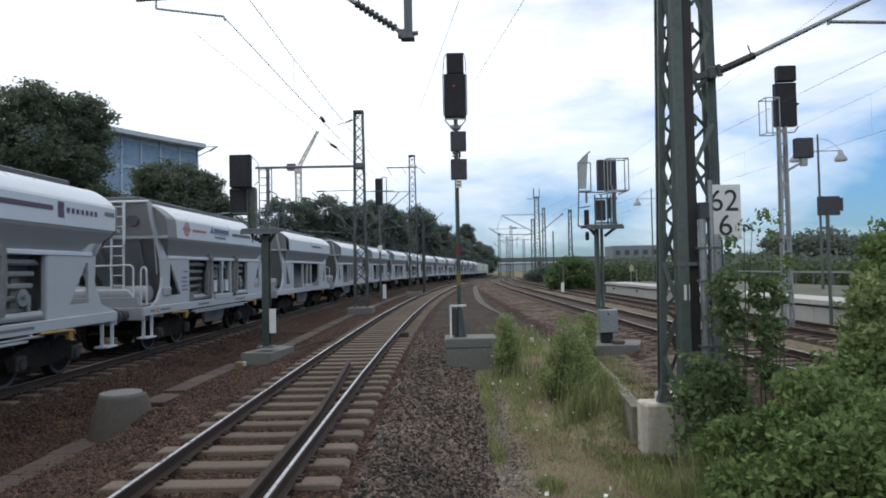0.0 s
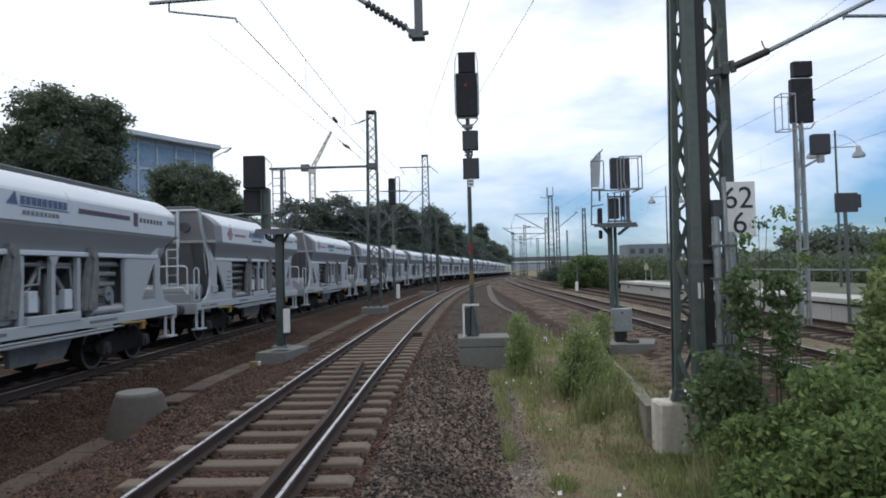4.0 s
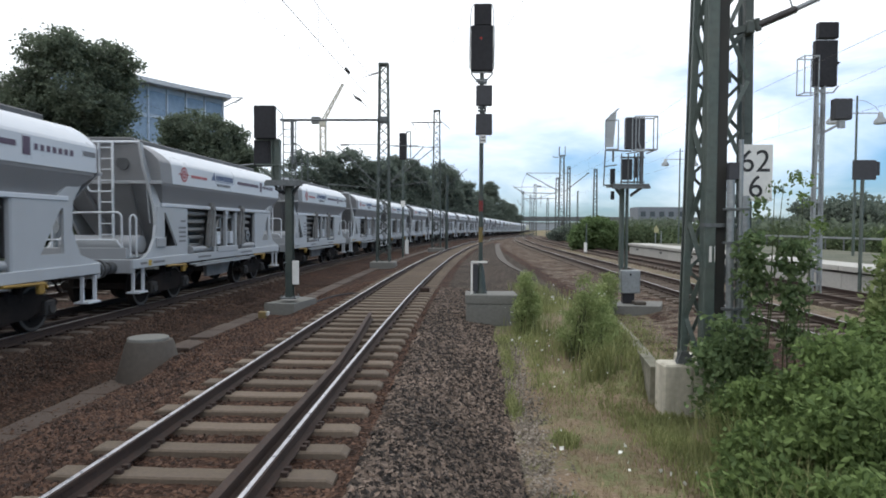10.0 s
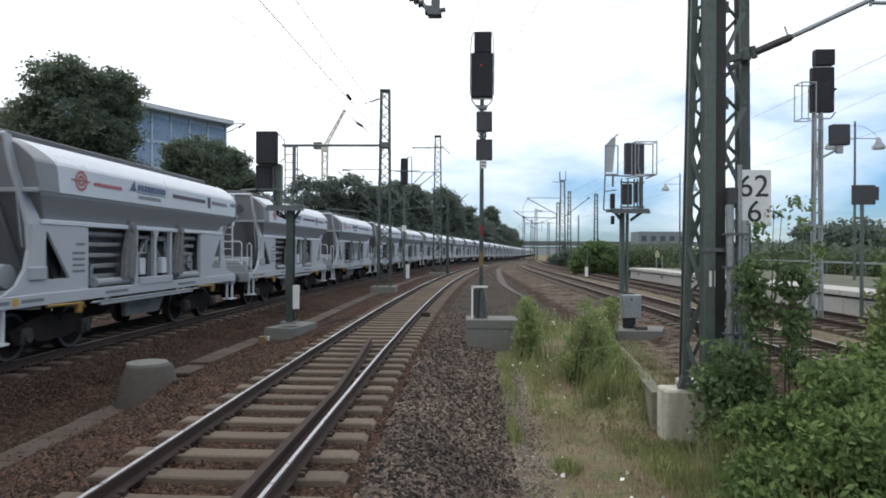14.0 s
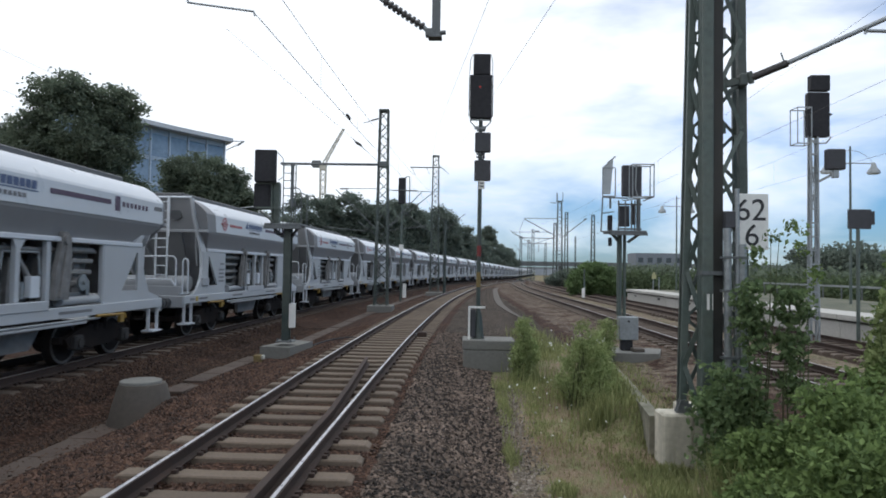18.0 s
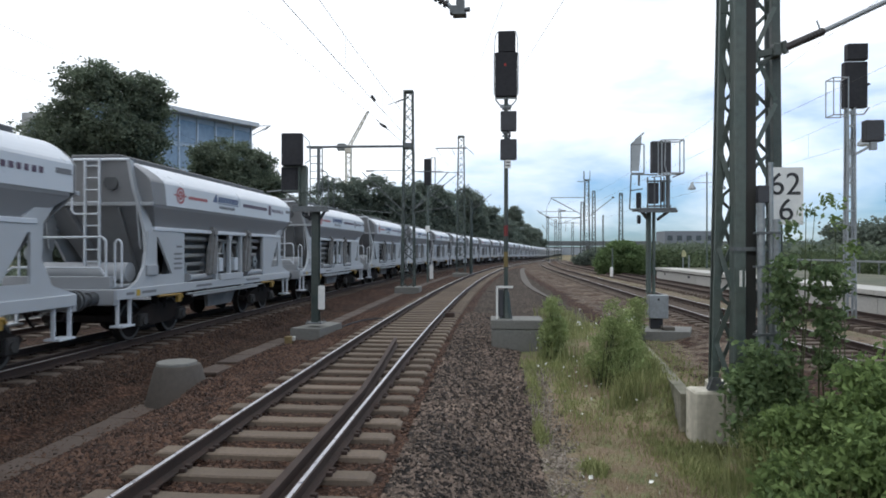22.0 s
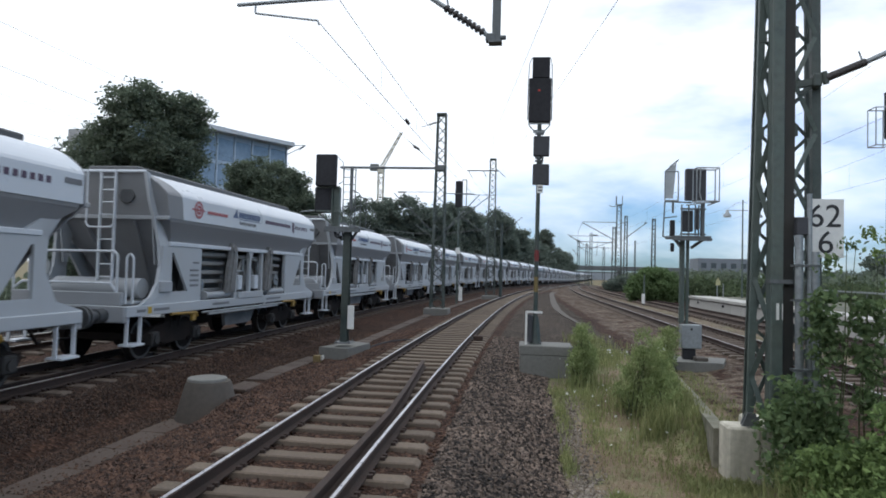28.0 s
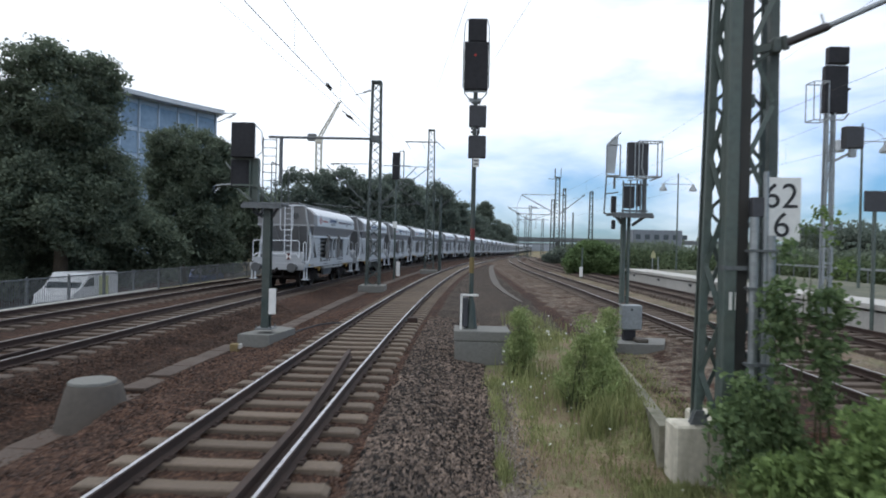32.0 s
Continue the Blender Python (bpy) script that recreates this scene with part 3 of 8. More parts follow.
track_near = railway("track_near", "railway track with concrete sleepers and rusty rails", LINE_A, -12, 300, 5.77, 0.684, (0.5, 112))
track_train = railway("track_train", "railway track carrying the freight train", LINE_TRAIN, -460, 760, 5.4, 0.65, (8, 62), dusty=True)
track_far = railway("track_far", "railway track beside the street fence", LINE_FAR, -40, 320, 5.2, 0.65, (12, 60), clips=False, dusty=True)
track_right = railway("track_right", "railway track between signals and platform", LINE_B, -20, 180, 5.5, 0.65, (11, 70), dusty=True)
track_platform = railway("track_platform", "rusty railway track along the platform edge", LINE_C, -20, 170, 5.5, 0.65, (20, 60), bright=False, clips=False, dusty=True)


def guard_rail(parent, name, line_at, path, label):
    """A second rail inside the running rail; path of (s, offset)."""
    pts = []
    for (s0, o0), (s1, o1) in zip(path, path[1:]):
        for i in range(6):
            k = i / 6
            pts.append(line_at(s0 + (s1 - s0) * k, o0 + (o1 - o0) * k))
    pts.append(line_at(*path[-1]))
    pts = [(x, y, z + 0.012, a) for x, y, z, a in pts]
    prof = [(-0.07, -0.16), (0.07, -0.16), (0.07, -0.15), (0.02, -0.12), (0.02, -0.05), (0.04, -0.035), (0.04, 0.0), (-0.04, 0.0), (-0.04, -0.035), (-0.02, -0.05), (-0.02, -0.12), (-0.07, -0.15)]
    return part(name, sweep(prof, pts), M_RAIL, parent, label)


guard_rail(track_near, "guard_rail", LINE_A, [(-6, 0.555), (9.6, 0.555), (11.75, 0.45), (15.25, 0.215)], "rusty guard rail with a bent end")
guard_rail(track_train, "guard_rail", LINE_TRAIN, [(-12, 0.42), (14.6, 0.42)], "rusty guard rail")
joint = thing("rail_contact_box", "dark steel rail contact box beside the rail", "rail equipment", (-1.27, 21.9, 0))
part("casing", Geo().cbox(-0.16, 0.16, -0.14, 0.14, -0.26, -0.02, 0.02), M_RAIL, joint)
part("bracket", Geo().box(-0.26, -0.16, -0.05, 0.05, -0.14, -0.08), M_GALV_DARK, joint)

# ---------------------------------------------------------------- the freight train
M_WAGON = material("white_wagon_paint", (0.592, 0.622, 0.665), 0.36, 0, 0.02, 2.5, 0.5, stain=(0.46, 0.46, 0.46), stain_amount=0.12, piece=0.03, streak=True)
# white with the shade of frame and wagon ends put into its colour
M_WAGON_SHADE = material("shaded_frame_paint", (0.345, 0.36, 0.38), 0.6, 0, 0.035, 3, 0.9, stain=(0.24, 0.235, 0.225), stain_amount=0.3, piece=0.04, streak=True)
# dusty white, also dimmed for the weaker light on the lower sides
M_WAGON_HALF_SHADE = material("half_shaded_dusty_frame_paint", (0.425, 0.448, 0.475), 0.5, 0, 0.03, 3, 0.7, stain=(0.33, 0.325, 0.315), stain_amount=0.3, piece=0.03, streak=True)
M_HOPPER = material("grey_hopper_paint", (0.245, 0.25, 0.262), 0.55, 0, 0.08, 3, 0.8, stain=(0.22, 0.215, 0.21), stain_amount=0.4, piece=0.05, streak=True)
M_CHUTE = material("dusty_chute_steel", (0.15, 0.152, 0.158), 0.65, 0.1, 0.25, 8, 1.2, stain=(0.21, 0.20, 0.185), stain_amount=0.5)
M_BOGIE = material("brake_dust_black_steel", (0.019, 0.017, 0.017), 0.9, 0.1, 0.3, 12, 1.5, stain=(0.032, 0.023, 0.018), stain_amount=0.5)
M_BOGIE.node_tree.nodes["Principled BSDF"].inputs["Specular IOR Level"].default_value = 0.12
M_SLAT = material("dusty_grey_flap_steel", (0.25, 0.252, 0.25), 0.6, 0.1, 0.2, 8, 1.2, stain=(0.22, 0.21, 0.195), stain_amount=0.5)
M_ARM = material("weathered_cast_arm", (0.20, 0.20, 0.20), 0.75, 0.0, 0.3, 7, 1.8, 0.2, 30, (0.13, 0.12, 0.11), 0.6)
M_HATCH = material("dark_grey_hatch", (0.075, 0.078, 0.082), 0.55, 0.1, 0.15, 6, 0.8)
M_AXLEBOX = material("dusty_axle_box", (0.032, 0.030, 0.029), 0.7, 0.1, 0.3, 12, 1.5)
M_TYRE = material("worn_wheel_steel", (0.10, 0.095, 0.09), 0.55, 0.5, 0.2, 14, 2)
M_LOGO_RED = material("red_lettering", (0.42, 0.12, 0.125), 0.45, 0, 0.05)
M_LOGO_BLUE = material("blue_lettering", (0.07, 0.10, 0.20), 0.45, 0, 0.05)
M_LOGO_DARK = material("dark_plum_lettering", (0.085, 0.05, 0.085), 0.45, 0, 0.05)
M_LEVER = material("orange_yellow_lever_paint", (0.33, 0.20, 0.03), 0.6, 0, 0.25, 14, 2, stain=(0.10, 0.07, 0.03), stain_amount=0.6)
M_STENCIL = material("grey_stencil", (0.16, 0.16, 0.17), 0.5, 0, 0.05)

# half of the body's cross-section, from the roof to the lower edge of the side panel
ROOF = [(0.0, 4.13), (0.55, 4.13), (0.76, 4.115), (0.92, 4.08), (1.05, 4.02), (1.17, 3.945), (1.28, 3.855), (1.37, 3.765), (1.425, 3.70), (1.45, 3.64)]
LOW = 3.13
REAR, FRONT = -4.12, 5.55


def rear_y(z):
    """The platform-end wall leans outwards towards the roof."""
    return -4.42 + max(0.0, 4.13 - z) * 0.30 if z > 3.1 else REAR


def paint_y(z):
    """The white panel begins in a curve behind the corner posts."""
    k = min(1.0, max(0.0, (z - LOW) / (4.13 - LOW)))
    return -4.38 + 0.80 * math.sqrt(1 - k * k)


def outline(pts):
    return pts + [(-x, z) for x, z in reversed(pts) if x > 0]


def ribbon(pts, across, deep, wider):
    """A bent flat bar through pts (x, y, z): across is its width along y, deep its thickness along x, wider what its front edge gains."""
    rings = []
    for (x, y, z), more in zip(pts, wider):
        a, b = across / 2, across / 2 + more
        rings.append([(x - deep / 2, y - a, z), (x + deep / 2, y - a, z), (x + deep / 2, y + b, z), (x - deep / 2, y + b, z)])
    return Geo().loft(rings, True, False)


FAR_SKIP = {"weld_seam", "inspection_cover", "hopper_rib", "gusset_box", "flap_slat", "flap_arm", "air_cylinder", "control_box", "valve", "hose_rail", "brake_hose", "buffer_head", "coupling", "brake_stand", "hand_hoop", "axle_box", "tyre", "lettering", "data_panel", "warning_mark", "ring_mark", "corner_web", "ladder_guard", "lower_railing", "step", "air_tank", "chute_plate", "drive_shaft", "linkage", "air_pipe", "discharge_chute", "crank_wheel", "under_rail", "end_cheek"}


def build_wagon(far=False):
    """far: a wagon of the head of the train, which never comes near."""
    def fit(name, geo, mat, parent, label=""):
        if far and name in FAR_SKIP:
            return None
        ob = part(name, geo, mat, parent, label)
        return tagged(ob, label, kind="stuff") if name == "lettering" else ob
    w = thing("hopper_wagon", "white and grey self-discharging hopper wagon, moving in the train", "freight wagon", group="hopper wagons of the train")
    for s in (-1, 1):
        prof = [(s * x, z) for x, z in ROOF] + [(s * 1.45, z) for z in (3.50, 3.36, 3.24, 3.17, LOW)] + [(s * 1.40, z) for z in (LOW, 3.17, 3.24, 3.36, 3.50, 3.64)] + [(s * 1.31, 3.75), (s * 1.12, 3.91), (s * 0.89, 4.03), (s * 0.61, 4.08), (0, 4.08)]
        rings = [[(x, paint_y(z), z) for x, z in prof], [(x, FRONT - 0.10, z) for x, z in prof]]
        rings.append([(x * 0.975, FRONT, z - 0.05 if z > 3.8 else z) for x, z in prof])
        fit("roof_side", Geo().loft(rings, True, False), M_WAGON, w)
        rings = [[(x * 0.997, rear_y(z), z - 0.004) for x, z in prof], [(x * 0.997, paint_y(z) - 0.004, z - 0.004) for x, z in prof]]
        fit("end_cheek", Geo().loft(rings, True, False), M_HOPPER, w)
    fit("loading_hatch", Geo().cbox(-0.60, 0.60, -4.1, FRONT - 0.45, 4.13, 4.28, 0.03), M_HATCH, w, "long dark grey loading hatch")
    fit("roof_walkway", Geo().box(-0.86, -0.62, -4.3, FRONT - 0.3, 4.16, 4.19), M_GALV_DARK, w)
    # grey lower hopper
    for s in (-1, 1):
        prof = [(s * 1.44, LOW + 0.02), (s * 1.425, 3.06), (s * 1.20, 2.52), (s * 1.14, 2.52), (s * 1.37, 3.08)]
        up = [(x if z > 3 else s * (1.40 if abs(x) > 1.17 else 1.34), z if z > 3 else 3.02) for x, z in prof]
        rings = [[(x, REAR + 0.02 if z > 3 else -3.66, z) for x, z in prof], [(x, FRONT - 1.05, z) for x, z in prof], [(x, FRONT - 0.14, z) for x, z in up]]
        g = Geo().loft(rings, True, False)
        fit("hopper_side", g, M_HOPPER, w)
    # end walls: upright arch above, slope below
    for s, yy in ((-1, REAR), (1, FRONT - 0.02)):
        arch = outline([(0, 4.10)] + [(x, z - 0.02) for x, z in ROOF[1:]] + [(1.44, 3.10)])
        g = Geo().prism(arch, "xz", min(yy, yy + s * 0.03), max(yy, yy + s * 0.03))
        if s < 0:
            g.v = [(x, y + rear_y(z) - REAR, z) for x, y, z in g.v]
        low = [(1.43, 3.10, 0.0), (1.05, 2.25, -0.70), (0.78, 1.42, -1.25)]
        for (x0, z0, d0), (x1, z1, d1) in zip(low, low[1:]):
            y0, y1 = yy + s * (d0 + 0.03), yy + s * (d1 + 0.03)
            quad = [(-x0, y0, z0), (x0, y0, z0), (x1, y1, z1), (-x1, y1, z1)]
            g.add(quad + [(x, y - s * 0.04, z) for x, y, z in quad], [(0, 1, 2, 3), (7, 6, 5, 4), (0, 4, 5, 1), (1, 5, 6, 2), (2, 6, 7, 3), (3, 7, 4, 0)])
        wall = fit("end_wall", g, M_HOPPER, w)
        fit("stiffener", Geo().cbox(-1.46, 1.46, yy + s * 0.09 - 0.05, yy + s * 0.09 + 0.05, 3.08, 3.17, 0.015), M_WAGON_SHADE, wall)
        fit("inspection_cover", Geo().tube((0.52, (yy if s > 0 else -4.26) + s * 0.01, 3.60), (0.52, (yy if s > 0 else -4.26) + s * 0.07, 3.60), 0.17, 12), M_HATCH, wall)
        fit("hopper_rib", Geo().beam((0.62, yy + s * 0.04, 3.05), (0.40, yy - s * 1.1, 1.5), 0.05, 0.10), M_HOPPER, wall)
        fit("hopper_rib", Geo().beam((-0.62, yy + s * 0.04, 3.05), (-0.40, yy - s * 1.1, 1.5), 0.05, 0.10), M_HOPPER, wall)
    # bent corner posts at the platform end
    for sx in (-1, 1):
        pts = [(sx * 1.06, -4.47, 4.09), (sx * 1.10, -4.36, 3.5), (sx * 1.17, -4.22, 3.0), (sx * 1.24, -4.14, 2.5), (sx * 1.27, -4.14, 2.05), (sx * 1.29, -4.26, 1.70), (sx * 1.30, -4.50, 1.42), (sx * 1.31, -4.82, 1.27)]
        fit("corner_post", ribbon(pts, 0.14, 0.07, (0.0, 0.04, 0.13, 0.24, 0.28, 0.24, 0.18, 0.12)), M_WAGON_HALF_SHADE, w)
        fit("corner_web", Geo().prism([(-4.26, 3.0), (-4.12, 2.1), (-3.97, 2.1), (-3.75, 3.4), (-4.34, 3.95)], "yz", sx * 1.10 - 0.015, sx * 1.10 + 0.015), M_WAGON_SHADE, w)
    fit("top_rail", Geo().path([(-1.06, -4.50, 4.10), (1.06, -4.50, 4.10)], 0.034, 6), M_WAGON, w)
    # side gussets with a three-cornered opening
    rear = ([(-4.95, 1.25), (-4.50, 1.42), (-3.78, 1.50), (-2.48, 1.50), (-2.48, 1.25)], [(-4.50, 1.42), (-4.22, 1.85), (-4.14, 2.52), (-3.78, 2.52), (-3.78, 1.50)], [(-3.78, 2.38), (-3.78, 2.52), (-2.48, 2.52), (-2.48, 1.50), (-3.06, 1.50), (-3.72, 2.38)])
    front = ([(5.78, 1.25), (5.10, 1.44), (4.55, 1.50), (3.10, 1.50), (3.10, 1.25)], [(5.10, 1.44), (4.82, 1.95), (4.86, 2.52), (5.20, 3.10), (4.55, 2.52), (4.55, 1.50)], [(4.55, 2.38), (4.55, 2.52), (3.10, 2.52), (3.10, 1.50), (3.84, 1.50), (4.48, 2.38)], [(4.20, 2.525), (4.86, 2.525), (5.36, 3.12), (5.14, 3.12)])
    for sx in (-1, 1):
        for polys, turn in ((rear, False), (front, True)):
            g = Geo()
            for poly in polys:
                pts = [(a, b) for a, b in poly]
                area = sum(p[0] * q[1] - q[0] * p[1] for p, q in zip(pts, pts[1:] + pts[:1]))
                g.prism(pts if area > 0 else pts[::-1], "yz", sx * 1.29 - 0.03, sx * 1.29 + 0.03)
            fit("gusset_plate", g, M_WAGON_HALF_SHADE, w)
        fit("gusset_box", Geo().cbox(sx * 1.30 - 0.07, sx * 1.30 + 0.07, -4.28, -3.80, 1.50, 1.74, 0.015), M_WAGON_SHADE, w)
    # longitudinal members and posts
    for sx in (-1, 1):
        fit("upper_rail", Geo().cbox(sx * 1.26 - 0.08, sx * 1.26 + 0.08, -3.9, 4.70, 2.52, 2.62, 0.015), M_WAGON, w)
        fit("sill", Geo().cbox(sx * 1.30 - 0.07, sx * 1.30 + 0.07, -5.45, 5.72, 1.03, 1.25, 0.012), M_WAGON_HALF_SHADE, w)
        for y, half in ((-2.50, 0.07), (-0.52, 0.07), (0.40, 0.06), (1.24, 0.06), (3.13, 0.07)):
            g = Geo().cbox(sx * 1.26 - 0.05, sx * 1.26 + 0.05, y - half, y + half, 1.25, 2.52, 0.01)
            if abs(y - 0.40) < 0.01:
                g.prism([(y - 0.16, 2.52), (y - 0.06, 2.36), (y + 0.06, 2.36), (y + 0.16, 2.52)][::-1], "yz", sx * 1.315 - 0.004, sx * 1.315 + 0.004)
            fit("side_post", g, M_WAGON_HALF_SHADE, w)
        fit("door_ledge", Geo().cbox(sx * 1.33 - 0.06, sx * 1.33 + 0.06, -0.46, 1.18, 1.22, 1.40, 0.012), M_WAGON_HALF_SHADE, w)
    fit("floor_frame", Geo().cbox(-1.2, 1.2, -5.4, 5.7, 1.06, 1.18, 0.02), M_CHUTE, w)
    fit("saddle", Geo().prism([(-0.80, 1.19), (0.80, 1.19), (0.25, 2.6), (-0.25, 2.6)], "xz", -2.6, 3.2), M_CHUTE, w)
    for y0, y1 in ((-2.42, -0.62), (1.36, 3.04)):
        fit("chute_plate", Geo().prism([(0.62, 1.19), (0.78, 1.19), (1.02, 2.56), (0.86, 2.56)], "xz", y0, y1), M_CHUTE, w)
    for sx in (1,):
        for y0, y1 in ((-2.36, -0.85), (1.85, 2.95)):
            for k in range(5):
                z = 1.42 + 0.23 * k
                fit("flap_slat", Geo().cbox(sx * (1.0 + 0.03 * k) - 0.07, sx * (1.0 + 0.03 * k) + 0.07, y0, y1, z, z + 0.10, 0.02), M_SLAT, w)
        for y in (-0.86, 1.62):
            g = Geo().prism([(y - 0.30, 1.40), (y + 0.16, 1.40), (y + 0.24, 2.10), (y + 0.20, 2.50), (y + 0.10, 2.72), (y - 0.04, 2.72), (y - 0.10, 2.45), (y - 0.24, 2.0)], "yz", sx * 1.33 - 0.05, sx * 1.33 + 0.05)
            g.tube((sx * 1.38, y + 0.03, 2.56), (sx * 1.43, y + 0.03, 2.56), 0.10, 10).tube((sx * 1.38, y - 0.02, 1.60), (sx * 1.42, y - 0.02, 1.60), 0.08, 10)
            g.beam((sx * 1.40, y + 0.05, 2.5), (sx * 1.40, y - 0.16, 1.45), 0.08, 0.05, (1, 0, 0))
            fit("flap_arm", g, M_ARM, w)
        fit("drive_shaft", Geo().tube((sx * 1.13, -2.42, 2.36), (sx * 1.13, 3.05, 2.36), 0.045, 8), M_SLAT, w)
        fit("linkage", Geo().tube((sx * 1.18, -0.50, 1.50), (sx * 1.10, 0.34, 2.42), 0.05, 6).tube((sx * 1.18, 1.20, 1.46), (sx * 1.10, 0.50, 2.40), 0.05, 6).tube((sx * 1.16, 1.28, 1.62), (sx * 1.16, 2.02, 2.30), 0.04, 6), M_SLAT, w)
        fit("air_pipe", Geo().path([(sx * 1.20, -0.40, 1.96), (sx * 1.20, 0.10, 1.98), (sx * 1.20, 0.14, 2.30), (sx * 1.20, 1.10, 2.30), (sx * 1.20, 1.14, 1.90), (sx * 1.20, 1.60, 1.86)], 0.026, 6), M_GALV, w)
        for y in (-0.36, 0.62, 1.42, 2.52):
            fit("discharge_chute", Geo().prism([(y - 0.16, 1.28), (y + 0.16, 1.28), (y + 0.11, 2.20), (y - 0.11, 2.20)], "yz", sx * 0.94, sx * 1.06), M_ARM, w)
        fit("crank_wheel", Geo().tube((sx * 1.24, 2.42, 1.72), (sx * 1.28, 2.42, 1.72), 0.17, 14).tube((sx * 1.20, 2.42, 1.72), (sx * 1.34, 2.42, 1.72), 0.045, 8), M_GALV, w)
        fit("under_rail", Geo().cbox(sx * 1.36 - 0.03, sx * 1.36 + 0.03, -2.10, 2.40, 0.88, 0.93, 0.008), M_WAGON_SHADE, w)
        for y in (-1.45, 2.35):
            fit("air_cylinder", Geo().tube((sx * 1.24, y - 0.62, 1.36), (sx * 1.24, y + 0.62, 1.36), 0.085, 8).tube((sx * 1.24, y - 0.70, 1.36), (sx * 1.24, y - 0.62, 1.36), 0.11, 8), M_WAGON_SHADE, w)
        for y in (-0.14, 0.95):
            fit("control_box", Geo().cbox(sx * 1.20 - 0.07, sx * 1.20 + 0.07, y - 0.13, y + 0.13, 1.46, 1.86, 0.015), M_WAGON, w)
        for y in (0.12, 0.72, 2.75, -2.1):
            fit("valve", Geo().tube((sx * 1.15, y, 1.45), (sx * 1.15, y, 1.75), 0.05, 6).tube((sx * 1.10, y - 0.12, 1.55), (sx * 1.10, y + 0.14, 1.62), 0.035, 6), M_GALV, w)
        fit("hose_rail", Geo().tube((sx * 1.36, -2.4, 0.96), (sx * 1.36, 2.9, 0.96), 0.03, 6), M_GALV, w)
        fit("lower_chute", Geo().prism([(-0.45, 1.05), (-0.35, 0.46), (1.25, 0.46), (1.75, 1.05)], "yz", sx * 0.92 - 0.05, sx * 0.92 + 0.05), M_CHUTE, w)
    fit("air_tank", Geo().tube((0.6, -1.9, 0.76), (0.6, -0.8, 0.76), 0.2, 12), M_BOGIE, w)
    # platform end with railing, ladder and steps
    yo = -5.28
    fit("platform", Geo().cbox(-1.22, 1.22, -5.40, -4.0, 1.27, 1.33, 0.01), M_GALV, w)
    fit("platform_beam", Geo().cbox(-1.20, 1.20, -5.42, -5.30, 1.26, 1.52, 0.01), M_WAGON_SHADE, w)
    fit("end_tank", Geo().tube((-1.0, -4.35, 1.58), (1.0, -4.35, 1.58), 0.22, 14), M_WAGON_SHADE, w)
    fit("railing", Geo().path([(-1.28, yo, 1.33), (-1.28, yo, 2.26), (-1.22, yo, 2.33), (0.94, yo, 2.35), (1.02, yo, 2.27), (1.02, yo, 1.33)], 0.026, 6), M_WAGON, w)
    fit("lower_railing", Geo().path([(-1.28, yo, 1.55), (-1.08, yo, 1.70), (0.88, yo, 1.70), (1.02, yo, 1.52)], 0.024, 6), M_WAGON, w)
    for x0, x1 in ((-0.93, -0.68), (1.22, 1.37)):
        fit("hand_hoop", Geo().path([(x0, yo, 1.30), (x0, yo, 2.22), (x0 + 0.05, yo, 2.29), (x1 - 0.05, yo, 2.29), (x1, yo, 2.22), (x1, yo, 1.30)], 0.024, 6), M_WAGON, w)
    g = Geo()
    for x in (0.03, 0.37):
        g.beam((x, -4.50, 1.35), (x, -4.50, 4.10), 0.04, 0.06)
    for k in range(10):
        g.tube((0.03, -4.50, 1.55 + 0.268 * k), (0.37, -4.50, 1.55 + 0.268 * k), 0.016, 5)
    fit("ladder", g, M_WAGON, w)
    fit("ladder_guard", Geo().path([(0.51, -4.72, 4.10), (0.51, -4.72, 2.95), (0.44, -4.72, 2.87), (-0.06, -4.72, 2.87), (-0.13, -4.72, 2.95), (-0.13, -4.72, 4.10)], 0.022, 6), M_WAGON, w)
    fit("brake_stand", Geo().tube((-0.85, -4.9, 1.33), (-0.85, -4.9, 2.15), 0.05, 8).disc((-0.85, -5.0, 2.0), (0, 1, 0), 0.18, 0.03, 14), M_GALV, w)
    for s, yh in ((-1, -5.42), (1, 5.70)):
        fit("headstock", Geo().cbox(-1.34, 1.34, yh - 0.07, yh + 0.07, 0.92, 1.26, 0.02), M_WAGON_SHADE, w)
        for x in (-0.875, 0.875):
            buf = fit("buffer", Geo().tube((x, yh + s * 0.07, 1.06), (x, yh + s * 0.60, 1.06), 0.11, 10).tube((x, yh + s * 0.07, 1.06), (x, yh + s * 0.30, 1.06), 0.15, 10), M_HATCH, w)
            fit("buffer_head", Geo().tube((x, yh + s * 0.58, 1.06), (x, yh + s * 0.64, 1.06), 0.22, 14), M_HATCH, buf)
        fit("coupling", Geo().tube((0, yh, 1.0), (0, yh + s * 0.62, 0.80), 0.06, 8), M_BOGIE, w)
        fit("brake_hose", Geo().path([(0.3, yh, 0.95), (0.32, yh + s * 0.25, 0.6), (0.2, yh + s * 0.5, 0.62)], 0.03, 6), M_BOGIE, w)
        for sx in (-1, 1):
            ya, yb = yh - s * 0.10, yh - s * 0.55
            g = Geo().beam((sx * 1.30, ya, 1.03), (sx * 1.30, ya, 0.46), 0.07, 0.03)
            g.box(sx * 1.28 - 0.15, sx * 1.28 + 0.15, min(ya, yb), max(ya, yb), 0.44, 0.48).beam((sx * 1.30, yb, 0.46), (sx * 1.30, yb, 1.03), 0.07, 0.03)
            fit("step", g, M_WAGON, w)
